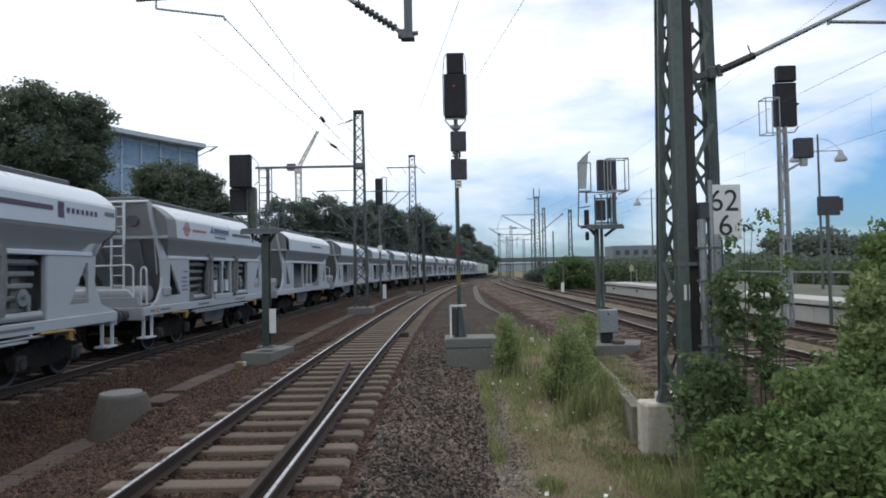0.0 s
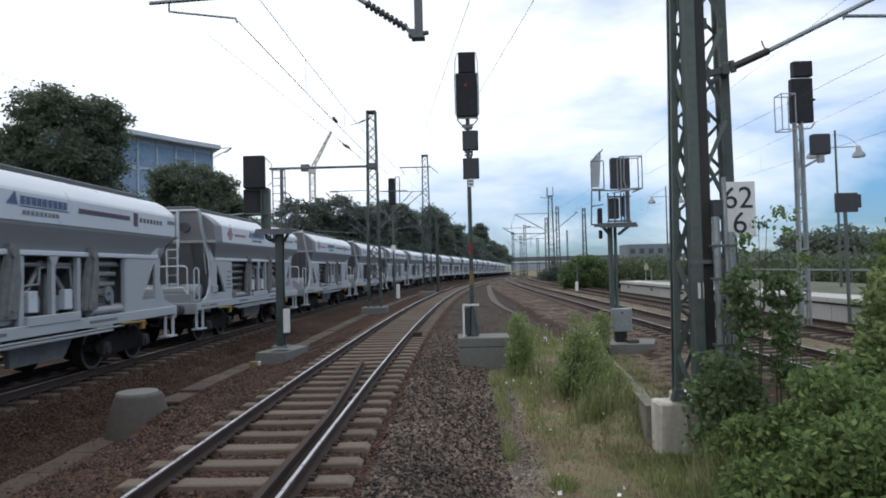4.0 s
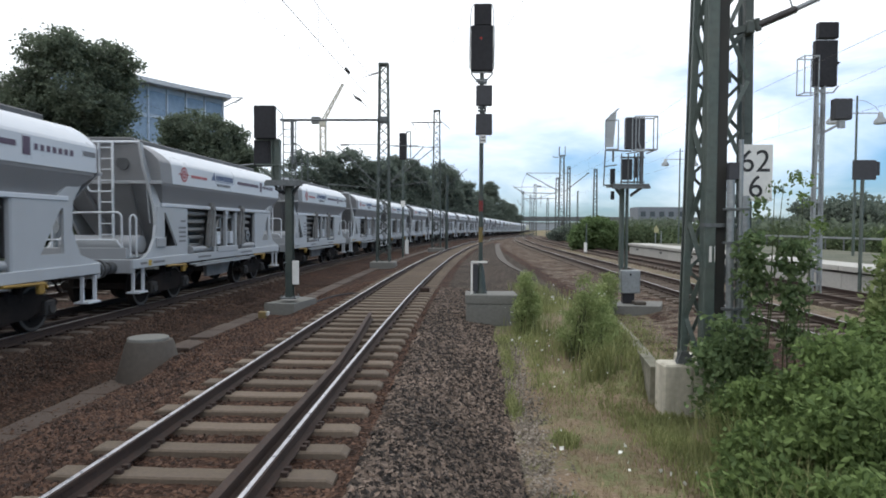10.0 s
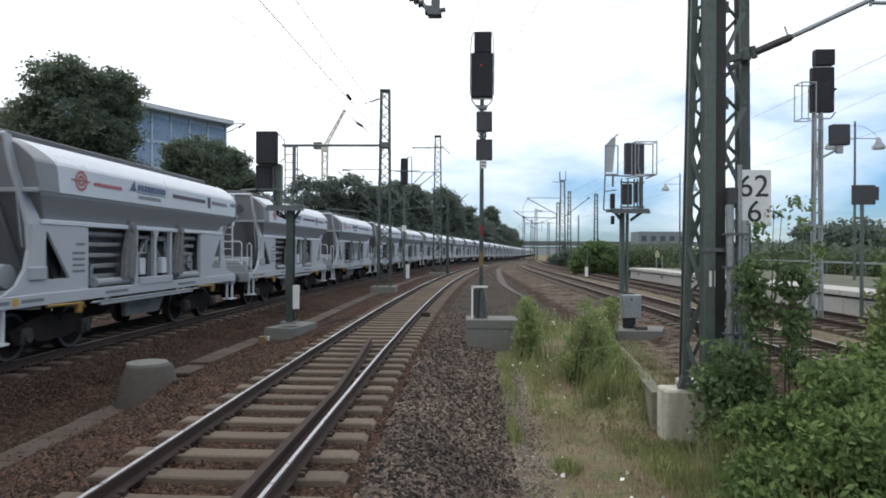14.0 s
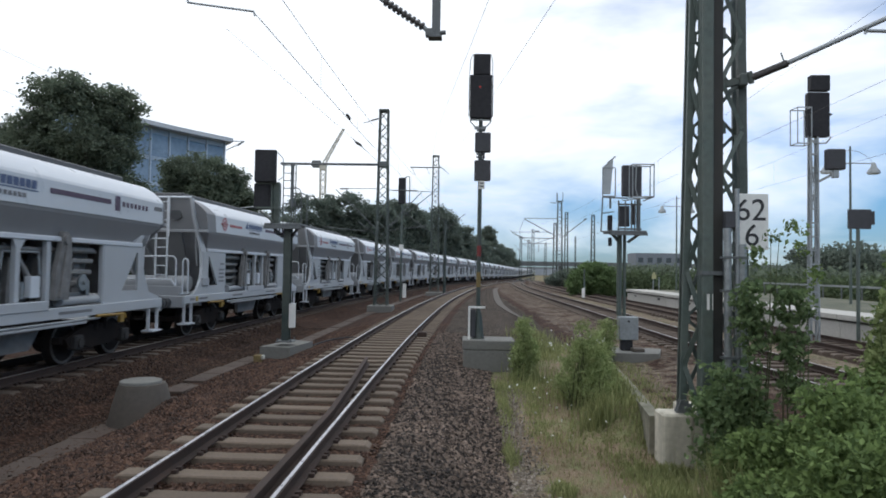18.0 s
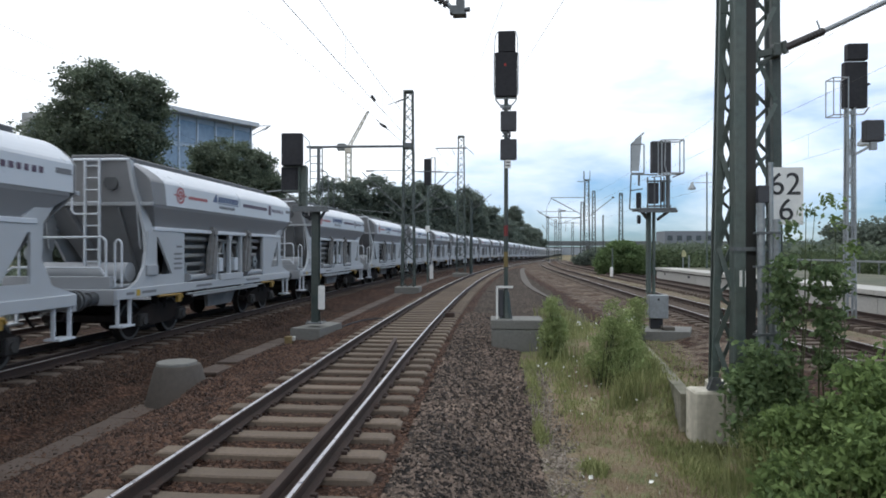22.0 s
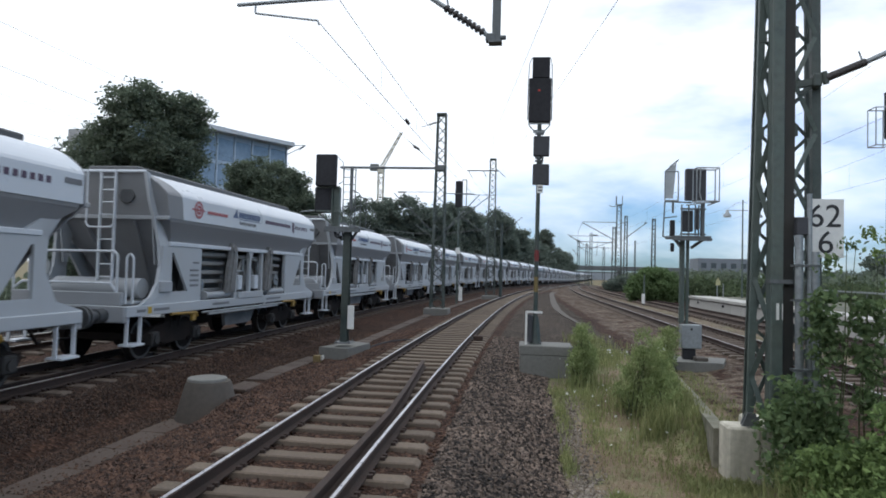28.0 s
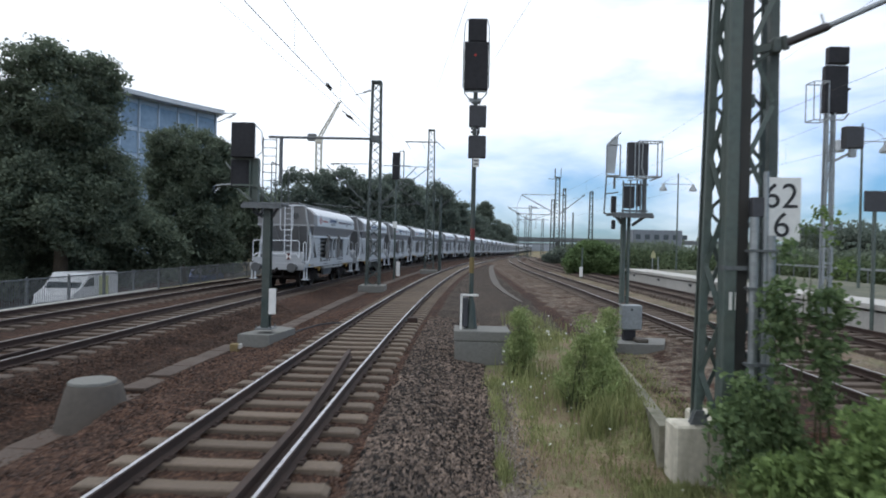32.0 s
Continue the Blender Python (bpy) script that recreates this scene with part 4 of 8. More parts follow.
    for yc, s in ((-3.15, -1), (3.45, 1)):
        for sx in (1,):
            fit("brake_lever", Geo().path([(sx * 1.39, yc - 0.70, 1.01), (sx * 1.39, yc + 0.40, 0.98), (sx * 1.39, yc + 0.45, 0.90)], 0.032, 6).cbox(sx * 1.37 - 0.04, sx * 1.37 + 0.04, yc + 0.22, yc + 0.38, 0.80, 1.02, 0.01), M_LEVER, w, "yellow brake lever")
        g = Geo()
        for sx in (-1, 1):
            g.prism([(yc - 1.25, 0.56), (yc - 1.15, 0.40), (yc - 0.65, 0.40), (yc - 0.45, 0.32), (yc + 0.45, 0.32), (yc + 0.65, 0.40), (yc + 1.15, 0.40), (yc + 1.25, 0.56), (yc + 0.9, 0.70), (yc + 0.4, 0.80), (yc - 0.4, 0.80), (yc - 0.9, 0.70)], "yz", sx * 1.02 - 0.06, sx * 1.02 + 0.06)
            for dy in (-0.18, 0.18):
                g.tube((sx * 1.02, yc + dy, 0.66), (sx * 1.02, yc + dy, 1.02), 0.09, 8)
        g.box(-1.0, 1.0, yc - 0.3, yc + 0.3, 0.55, 0.84)
        for dy in (-1.25, 1.25):
            g.box(-1.0, 1.0, yc + dy - 0.06, yc + dy + 0.06, 0.46, 0.60)
        bf = fit("bogie_frame", g, M_BOGIE, w)
        for sx in (-1, 1):
            for dy in (-0.9, 0.9):
                fit("axle_box", Geo().cbox(sx * 1.08 - 0.10, sx * 1.08 + 0.10, yc + dy - 0.15, yc + dy + 0.15, 0.32, 0.62, 0.03).tube((sx * 1.18, yc + dy, 0.46), (sx * 1.21, yc + dy, 0.46), 0.10, 10), M_AXLEBOX, bf)
        for dy in (-0.9, 0.9):
            g = Geo().tube((-1.0, 0, 0), (1.0, 0, 0), 0.08, 10)
            for sx in (-1, 1):
                g.tube((sx * 0.69, 0, 0), (sx * 0.82, 0, 0), 0.455, 24).tube((sx * 0.66, 0, 0), (sx * 0.69, 0, 0), 0.485, 24)
                for k in range(3):
                    a = 2 * math.pi * k / 3
                    g.tube((sx * 0.815, 0.24 * math.cos(a), 0.24 * math.sin(a)), (sx * 0.835, 0.24 * math.cos(a), 0.24 * math.sin(a)), 0.05, 6)
            ws = fit("wheelset", g, M_BOGIE, w)
            ws.location = (0, yc + dy, 0.46)
            for sx in (-1, 1):
                ring = [[(sx * x, r * math.cos(i * math.pi / 12), r * math.sin(i * math.pi / 12)) for i in range(24)] for x, r in ((0.822, 0.44), (0.826, 0.44), (0.826, 0.38), (0.822, 0.38))]
                fit("tyre", Geo().loft(ring + ring[:1], True, False, False), M_TYRE, ws, "worn bright wheel rim")
    # painted marks on the side towards the near track
    for sx in (1,):
        x = sx * 1.455
        d = lambda y: y if sx > 0 else 0.8 - y
        def bar(g, y0, y1, z0, z1, xs=None):
            xx = x if xs is None else xs
            g.box(xx - 0.003, xx + 0.003, min(d(y0), d(y1)), max(d(y0), d(y1)), z0, z1)
            return g
        g, n = Geo(), 24
        for r0, r1 in ((0.150, 0.205), (0.055, 0.115)):
            ring = [(x + sx * 0.003, d(-2.93) + r * math.cos(2 * math.pi * i / n), 3.42 + r * math.sin(2 * math.pi * i / n)) for r in (r0, r1) for i in range(n)]
            g.add(ring, [(i, (i + 1) % n, n + (i + 1) % n, n + i) if sx < 0 else (n + i, n + (i + 1) % n, (i + 1) % n, i) for i in range(n)])
        bar(g, -3.24, -2.62, 3.405, 3.435)
        fit("ring_mark", g, M_LOGO_RED, w, "red ring emblem")
        g = Geo()
        for k in range(8):
            bar(g, -2.50 + 0.135 * k, -2.385 + 0.135 * k, 3.365, 3.44)
        fit("lettering", g, M_LOGO_RED, w, "red lettering strip")
        tri = [(d(-1.12), 3.40), (d(-0.82), 3.40), (d(-0.90), 3.64)]
        g = Geo().prism(tri if sx > 0 else tri[::-1], "yz", x - 0.003, x + 0.003)
        for k in range(9):
            bar(g, -0.76 + 0.155 * k, -0.635 + 0.155 * k, 3.42, 3.57)
        bar(g, -0.78, 0.66, 3.375, 3.395)
        fit("lettering", g, M_LOGO_BLUE, w, "blue lettering strip")
        g = Geo()
        for k in range(9):
            bar(g, -0.70 + 0.12 * k, -0.62 + 0.12 * k, 3.24, 3.32)
        fit("lettering", g, M_STENCIL, w, "grey lettering strip")
        fit("stripe", bar(Geo(), 1.00, 3.05, 3.40, 3.50), M_LOGO_DARK, w, "dark plum stripe")
        g = bar(Geo(), 3.22, 3.42, 3.28, 3.60)
        for k in range(7):
            bar(g, 3.52 + 0.175 * k, 3.62 + 0.175 * k, 3.39, 3.50)
        fit("lettering", g, M_LOGO_DARK, w, "dark lettering strip")
        fit("lettering", bar(Geo(), 5.0, 5.42, 3.44, 3.54), M_STENCIL, w, "grey lettering strip")
        g = Geo()
        for z in (1.60, 1.72, 1.84, 1.96, 2.14):
            bar(g, -2.98 + (0.12 if z > 2 else 0), -2.58, z, z + 0.05, sx * 1.322)
        for y0, y1 in ((-5.1, -4.8), (-4.5, -3.9), (-1.9, -1.0), (1.5, 2.6)):
            bar(g, y0, y1, 1.11, 1.17, sx * 1.372)
        marks = fit("data_panel", g, M_STENCIL, w)
        if marks:
            tagged(marks, "small grey stencilled data", kind="stuff")
        fit("warning_mark", bar(Geo(), -4.72, -4.58, 1.07, 1.21, sx * 1.373), M_YELLOW, w, "small yellow warning mark")
    return w


first_wagon = build_wagon()
far_wagon = build_wagon(True)
WAGONS = [first_wagon] + [copy_thing(first_wagon, pose(0, 0, 0)) for _ in range(35)] + [far_wagon] + [copy_thing(far_wagon, pose(0, 0, 0)) for _ in range(11)]
tail_plate = part("tail_plate", Geo().box(0.44, 0.66, -5.46, -5.44, 1.42, 1.72), M_WHITE, first_wagon, "white and red tail plate")
part("tail_triangle", Geo().prism([(0.44, 1.42), (0.66, 1.42), (0.55, 1.57)], "xz", -5.468, -5.462).prism([(0.44, 1.72), (0.55, 1.57), (0.66, 1.72)], "xz", -5.468, -5.462), material("faded_dark_red", (0.10, 0.03, 0.03), 0.5, 0, 0.1), tail_plate)

M_LOCO = material("pale_locomotive_paint", (0.50, 0.52, 0.46), 0.4, 0, 0.08, 5, 0.7)
M_LOCO_STRIPE = material("yellow_green_stripe", (0.33, 0.36, 0.10), 0.4, 0, 0.1)
M_GLASS = glass_material("dark_glass", (0.035, 0.045, 0.055))


def build_loco():
    t = thing("electric_locomotive", "pale electric locomotive with yellow-green stripe pulling the train", "locomotive", group="locomotives of the train")
    side = [(-9.2, 1.1), (9.2, 1.1), (9.35, 1.9), (8.75, 3.3), (8.3, 3.75), (-8.3, 3.75), (-8.75, 3.3), (-9.35, 1.9)]
    part("body", Geo().prism(side, "yz", -1.48, 1.48), M_LOCO, t)
    part("roof", Geo().prism([(-1.3, 3.752), (1.3, 3.752), (0.9, 4.1), (-0.9, 4.1)], "xz", -7.6, 7.6), M_GALV_DARK, t)
    for sx in (-1, 1):
        part("stripe", Geo().box(sx * 1.49 - 0.005, sx * 1.49 + 0.005, -9.0, 9.0, 1.35, 1.75), M_LOCO_STRIPE, t)
        for y in (-7.9, 7.9):
            part("side_window", Geo().box(sx * 1.49 - 0.006, sx * 1.49 + 0.006, y - 0.4, y + 0.4, 2.55, 3.25), M_GLASS, t)
    for s in (-1, 1):
        part("windscreen", Geo().add([(-1.1, s * 9.26, 2.25), (1.1, s * 9.26, 2.25), (1.1, s * 8.84, 3.2), (-1.1, s * 8.84, 3.2), (-1.1, s * 9.20, 2.25), (1.1, s * 9.20, 2.25), (1.1, s * 8.78, 3.2), (-1.1, s * 8.78, 3.2)], [(0, 1, 2, 3), (7, 6, 5, 4), (0, 4, 5, 1), (1, 5, 6, 2), (2, 6, 7, 3), (3, 7, 4, 0)]), M_GLASS, t)
        part("pantograph", Geo().path([(0, s * 5.2, 4.1), (0, s * 6.6, 4.5), (0, s * 5.4, 4.9), (-0.8, s * 5.4, 4.92), (0.8, s * 5.4, 4.92)], 0.04, 5), M_GALV_DARK, t)
        g = Geo()
        for sx in (-1, 1):
            g.box(sx * 1.05 - 0.1, sx * 1.05 + 0.1, s * 5.2 - 1.9, s * 5.2 + 1.9, 0.45, 0.9)
            for dy in (-1.3, 1.3):
                g.tube((sx * 0.7, s * 5.2 + dy, 0.6), (sx * 0.84, s * 5.2 + dy, 0.6), 0.6, 20)
        part("bogie", g, M_BOGIE, t)
    return t


loco = build_loco()
LOCOS = [loco, copy_thing(loco, pose(0, 0, 0))]

# ---------------------------------------------------------------- signals and masts
def lattice(g, corners_low, corners_high, bays, bar=0.035, leg=0.07, faces=None):
    """Four legs between two quadrilaterals, with zigzag lacing."""
    n = len(corners_low)
    low, high = [Vector(c) for c in corners_low], [Vector(c) for c in corners_high]
    for a, b in zip(low, high):
        g.beam(a, b, leg, leg, (0, 1, 0))
    for i in range(n):
        if faces is not None and i not in faces:
            continue
        j = (i + 1) % n
        for k in range(bays):
            p, q = (i, j) if k % 2 else (j, i)
            g.beam(low[p].lerp(high[p], k / bays), low[q].lerp(high[q], (k + 1) / bays), bar, bar * 0.5, (0, 1, 0))
    return g


def plinth(parent, x0, x1, y0, y1, z0, z1, mat=None, name="plinth", label="weathered concrete plinth"):
    g = Geo().cbox(x0, x1, y0, y1, z0, z1, 0.02)
    return part(name, g, mat or M_CONC, parent, label)


def cage(g, x0, x1, y0, y1, z0, z1, r=0.016):
    for x in (x0, x1):
        for y in (y0, y1):
            g.tube((x, y, z0), (x, y, z1), r, 5)
    for z in (z0, z1):
        g.path([(x0, y0, z), (x1, y0, z), (x1, y1, z), (x0, y1, z), (x0, y0, z)], r, 5)
    return g


# main signal between the near track and the grass strip
ms = thing("main_signal", "tall black light signal seen from behind on a green post", "railway signal", (0.47, 16.75, 0.34))
part("post", Geo().tube((0, 0, 0.0), (0, 0, 7.1), 0.055, 12), M_GREEN, ms)
part("post_foot", Geo().loft([[(0.17 * math.cos(a) * k, 0.17 * math.sin(a) * k, z) for a in [i * math.pi / 4 + 0.39 for i in range(8)]] for z, k in ((0.0, 1.0), (0.04, 0.95), (0.55, 0.62), (0.70, 0.40))]), M_GREEN, ms)
for dx in (-0.14, 0.14):
    for dy in (-0.14, 0.14):
        part("foot_bolt", Geo().tube((dx, dy, 0.0), (dx, dy, 0.07), 0.025, 6), M_GALV_DARK, ms)
head = part("signal_head", Geo().cbox(-0.29, 0.28, -0.10, 0.08, 5.60, 6.72, 0.02).cbox(-0.21, 0.235, -0.10, 0.08, 6.722, 7.26, 0.02), M_BLACK, ms, "large black signal housing seen from behind")
part("hood", Geo().box(-0.19, 0.21, 0.082, 0.26, 6.55, 6.58).box(-0.19, 0.21, 0.082, 0.26, 6.15, 6.18), M_BLACK, head)
part("tell_tale_lamp", Geo().disc((-0.03, -0.104, 6.40), (0, 1, 0), 0.03, 0.012, 12), glow_material("dim_red_lamp", (1.0, 0.05, 0.03), 0.06), head, "small dim red lamp")
for x in (-0.31, 0.30):
    part("hinge", Geo().tube((x, -0.05, 5.65), (x, -0.05, 6.7), 0.014, 6), M_GALV_DARK, head)
part("service_rail", Geo().path([(-0.22, -0.16, 7.22), (-0.29, -0.24, 7.05), (-0.31, -0.24, 6.6), (-0.31, -0.12, 6.5)], 0.012, 5), M_GALV, ms)
part("service_rail", Geo().path([(0.24, -0.16, 7.22), (0.28, -0.24, 7.0), (0.285, -0.24, 6.6)], 0.012, 5), M_GALV, ms)
g = Geo().path([(-0.27, -0.08, 5.57), (-0.27, -0.05, 5.52), (-0.16, 0, 5.40), (0.15, 0, 5.40), (0.26, -0.05, 5.52), (0.26, -0.08, 5.57)], 0.018, 5)
g.path([(-0.28, -0.08, 5.55), (0.27, -0.08, 5.55)], 0.018, 5).box(-0.16, 0.14, -0.06, 0.06, 5.34, 5.37)
part("head_bracket", g, M_GALV, ms)
part("light_box", Geo().cbox(-0.145, 0.265, -0.08, 0.10, 4.74, 5.24, 0.015), M_BLACK_FADED, ms, "square black indicator box")
part("light_box", Geo().cbox(-0.15, 0.27, -0.08, 0.10, 4.01, 4.53, 0.015), M_BLACK_FADED, ms, "square black indicator box")
for z in (4.60, 4.68, 5.29):
    part("box_bracket", Geo().box(-0.10, 0.12, -0.07, 0.07, z, z + 0.03), M_GALV_DARK, ms)
part("cable", Geo().path([(0.06, -0.06, 4.52), (0.10, -0.08, 4.62), (0.02, -0.08, 4.76)], 0.02, 5), M_BLACK, ms)
plate = part("number_plate", Geo().box(-0.03, 0.12, -0.075, -0.065, 3.79, 4.0), M_WHITE, ms, "small white plate with plain bars")
part("bar_mark", Geo().box(-0.01, 0.10, -0.079, -0.076, 3.92, 3.96).box(-0.01, 0.10, -0.079, -0.076, 3.84, 3.88), M_STENCIL, plate)
M_BAND = material("dull_yellow_band", (0.20, 0.145, 0.050), 0.7, 0, 0.2, 14, 2, stain=(0.09, 0.07, 0.04), stain_amount=0.5)
for z0, z1, m, word in ((2.08, 2.35, M_RED, "red"), (1.30, 1.68, M_BAND, "dull yellow")):
    part("mast_sign", Geo().tube((0, 0, z0), (0, 0, z1), 0.058, 12), m, ms, word + " enamel mast sign")
g = Geo().cbox(-0.20, -0.07, -0.20, -0.06, 0.06, 0.74, 0.012)
part("cable_box", g, M_BLACK_FADED, ms)
part("cable_box_frame", Geo().beam((-0.23, -0.20, 0.0), (-0.23, -0.20, 0.80), 0.05, 0.05).beam((-0.25, -0.20, 0.80), (0.17, -0.20, 0.80), 0.05, 0.05), M_WHITE, ms, "white steel frame")
ms.scale = (1, 1, 1.0166)
ms_base = thing("signal_plinth", "grey concrete plinth under the main signal", "plinth", (0.08, 16.26, 0))
part("slab", Geo().cbox(0, 1.32, 0, 1.05, 0.10, 0.34, 0.02), M_CONC, ms_base)
part("slab", Geo().cbox(0.02, 1.31, 0.01, 1.04, -0.75, 0.097, 0.02), M_CONC, ms_base)

# signal on a stout post left of the near track
ls = thing("left_signal", "black light signal with service platform on a grey post", "railway signal", (-4.98, 18.5, -0.24))
g = Geo()
g.box(-0.10, 0.10, -0.12, -0.10, 0.2, 3.55).box(-0.10, 0.10, 0.10, 0.12, 0.2, 3.55).box(-0.012, 0.012, -0.10, 0.10, 0.2, 3.55)
part("post", g, M_GREEN, ls)
part("base_plate", Geo().cbox(-0.24, 0.24, -0.24, 0.24, 0.202, 0.24, 0.01), M_GALV_DARK, ls)
for dx in (-0.19, 0.19):
    for dy in (-0.19, 0.19):
        part("anchor_bolt", Geo().tube((dx, dy, 0.24), (dx, dy, 0.31), 0.02, 6), M_GALV_DARK, ls)
g = Geo().cbox(-0.60, 0.43, -0.35, 0.45, 3.52, 3.58, 0.01)
g.beam((-0.45, -0.2, 3.50), (-0.1, 0, 3.20), 0.06, 0.06).beam((0.35, -0.2, 3.50), (0.1, 0, 3.20), 0.06, 0.06).box(-0.62, 0.45, -0.36, -0.30, 3.42, 3.52)
part("service_platform", g, M_GALV_DARK, ls)
part("cable_loop", Geo().path([(-0.32, -0.2, 3.5), (-0.34, -0.2, 3.33), (-0.22, -0.2, 3.24), (-0.10, -0.2, 3.30), (-0.12, -0.2, 3.48)], 0.025, 6).path([(-0.2, -0.1, 3.5), (-0.26, -0.1, 3.3), (-0.14, -0.1, 3.18)], 0.02, 6), M_BLACK, ls)
part("signal_head", Geo().cbox(-0.90, -0.30, -0.42, -0.24, 4.74, 5.66, 0.02), M_BLACK, ls, "black signal housing seen from behind")
part("lower_head", Geo().cbox(-0.97, -0.46, -0.20, 0.0, 3.98, 4.73, 0.02).box(-0.93, -0.91, -0.215, -0.2, 4.04, 4.68).box(-0.56, -0.54, -0.215, -0.2, 4.04, 4.68), M_BLACK, ls, "black auxiliary housing")
part("upright", Geo().box(-0.455, -0.425, -0.24, -0.06, 3.58, 4.73).box(-0.425, -0.245, -0.16, -0.14, 3.58, 4.73).box(-0.245, -0.215, -0.24, -0.06, 3.58, 4.73), M_GREEN_GREY, ls, "broad grey-green channel upright")
part("cross_tie", Geo().box(-0.90, -0.22, -0.235, -0.205, 4.70, 4.76).box(-0.90, -0.22, -0.235, -0.205, 4.0, 4.05), M_GREEN_GREY, ls)
part("diagonal_strut", Geo().beam((-0.74, -0.3, 3.92), (-0.36, -0.3, 3.62), 0.10, 0.05).beam((0.12, -0.3, 3.62), (-0.26, -0.3, 4.05), 0.03, 0.05), M_GREEN_GREY, ls)
part("side_bar", Geo().path([(-0.92, -0.2, 4.05), (-1.55, 0.3, 4.05)], 0.018, 5), M_GALV, ls)
g = Geo()
for x in (-0.20, 0.16):
    g.tube((x, 0.1, 3.58), (x, 0.1, 5.36), 0.018, 6)
for k in range(8):
    g.tube((-0.20, 0.1, 3.75 + 0.22 * k), (0.16, 0.1, 3.75 + 0.22 * k), 0.012, 5)
part("ladder", g, M_GALV_DARK, ls)
part("railing", Geo().path([(0.16, -0.3, 3.58), (0.16, -0.3, 4.65), (0.38, -0.3, 4.55), (0.43, -0.3, 4.45), (0.43, -0.3, 3.58)], 0.016, 5).path([(0.43, -0.3, 4.45), (0.43, 0.4, 4.45), (0.43, 0.4, 3.58)], 0.016, 5).path([(0.16, -0.3, 4.10), (0.43, -0.3, 4.05)], 0.014, 5), M_GALV_DARK, ls)
part("head_cage", Geo().path([(-0.28, -0.3, 5.6), (-0.10, -0.36, 5.42), (-0.08, -0.36, 4.9), (-0.24, -0.3, 4.8)], 0.014, 5), M_GALV, ls)
part("cage_strut", Geo().path([(-0.96, -0.2, 4.45), (-1.10, -0.2, 4.62)], 0.014, 5), M_GALV, ls)
part("marker_board", Geo().cbox(0.13, 0.31, -0.24, -0.16, 0.62, 1.30, 0.01), M_WHITE, ls, "white marker board")
lsb = thing("signal_plinth", "grey concrete plinth under the platform-carrying signal", "plinth", (-5.70, 18.02, -0.04))
part("slab", Geo().prism([(0.10, 0.06), (0.98, -0.06), (1.26, 1.5), (0.55, 1.9)], "xy", -0.45, -0.10), M_CONC, lsb)
yb = thing("yellow_cable_marker", "small yellow concrete cable marker block", "cable marker", (-5.42, 17.4, -0.38))
part("block", Geo().cbox(-0.11, 0.10, -0.10, 0.10, -0.2, 0.10, 0.02), material("faded_yellow_concrete", (0.17, 0.125, 0.055), 0.85, 0, 0.2, 14, 2), yb)
part("cap", Geo().cbox(0.102, 0.16, -0.09, 0.09, -0.02, 0.10, 0.015), M_CONC_PALE, yb)

# pale concrete manhole shaft beside the trough
gc = thing("ground_cable", "dark cable lying across the ballast to the track", "cable", (0, 0, 0))
part("sheath", Geo().path([(x, y, float(ground_height(np.array([x]), np.array([y]))[0]) + 0.05) for x, y in ((-4.75, 19.4), (-4.45, 20.3), (-4.1, 20.9), (-3.75, 21.2), (-3.45, 21.3))], 0.035, 6), M_BLACK, gc)
mh = thing("cable_shaft", "conical grey concrete cable shaft with lid", "cable shaft", (-5.62, 11.45, -0.72))
rings = []
for z, r in ((-0.3, 0.61), (0.02, 0.57), (0.66, 0.41), (0.72, 0.38)):
    rings.append([(r * math.cos(i * math.pi / 12), r * math.sin(i * math.pi / 12), z) for i in range(24)])
M_SHAFT = material("dirty_grey_concrete", (0.092, 0.080, 0.068), 0.92, 0, 0.2, 12, 1.3, 0.3, 45, (0.075, 0.062, 0.052), 0.6)
part("cone", Geo().loft(rings), M_SHAFT, mh)
part("lid", Geo().loft([[(r * math.cos(i * math.pi / 12) - 0.03, r * math.sin(i * math.pi / 12), z) for i in range(24)] for z, r in ((0.722, 0.35), (0.762, 0.35), (0.772, 0.335))]), M_CONC, mh, "round pale concrete lid")

# signal on the strip beside the right-hand track
rs = thing("right_signal", "light signal seen from behind with cages and a screen", "railway signal", (4.64, 18.9, -0.13))
part("post", Geo().tube((-0.04, 0, 1.0), (-0.04, 0, 3.35), 0.075, 12), M_GREEN_GREY, rs)
part("conduit", Geo().tube((0.12, 0.05, 0.95), (0.12, 0.05, 3.35), 0.048, 10).tube((-0.09, -0.10, 0.95), (-0.09, -0.10, 3.3), 0.02, 6), M_GREEN_GREY, rs)
part("junction_cabinet", Geo().cbox(-0.10, 0.44, -0.32, 0.0, 0.30, 0.96, 0.02), M_GALV, rs, "grey steel junction cabinet")
part("cabinet_foot", Geo().cbox(-0.03, 0.30, -0.26, -0.04, 0.0, 0.298, 0.02), M_BLACK, rs)
part("cabinet_latch", Geo().tube((0.16, -0.34, 0.84), (0.16, -0.318, 0.84), 0.03, 8), M_BLACK, rs)
part("service_platform", Geo().cbox(-0.40, 0.62, -0.45, 0.5, 3.36, 3.42, 0.01).box(-0.42, 0.64, -0.47, -0.42, 3.28, 3.36).beam((0.5, -0.2, 3.35), (0.2, 0, 3.1), 0.07, 0.07).beam((-0.3, -0.2, 3.35), (-0.05, 0, 3.1), 0.07, 0.07), M_GALV_DARK, rs)
part("signal_head", Geo().cbox(0.02, 0.57, -0.1, 0.10, 4.44, 5.34, 0.02), M_BLACK_FADED, rs, "black signal housing seen from behind")
part("lower_head", Geo().cbox(-0.06, 0.24, -0.05, 0.12, 3.56, 4.16, 0.02), M_BLACK_FADED, rs)
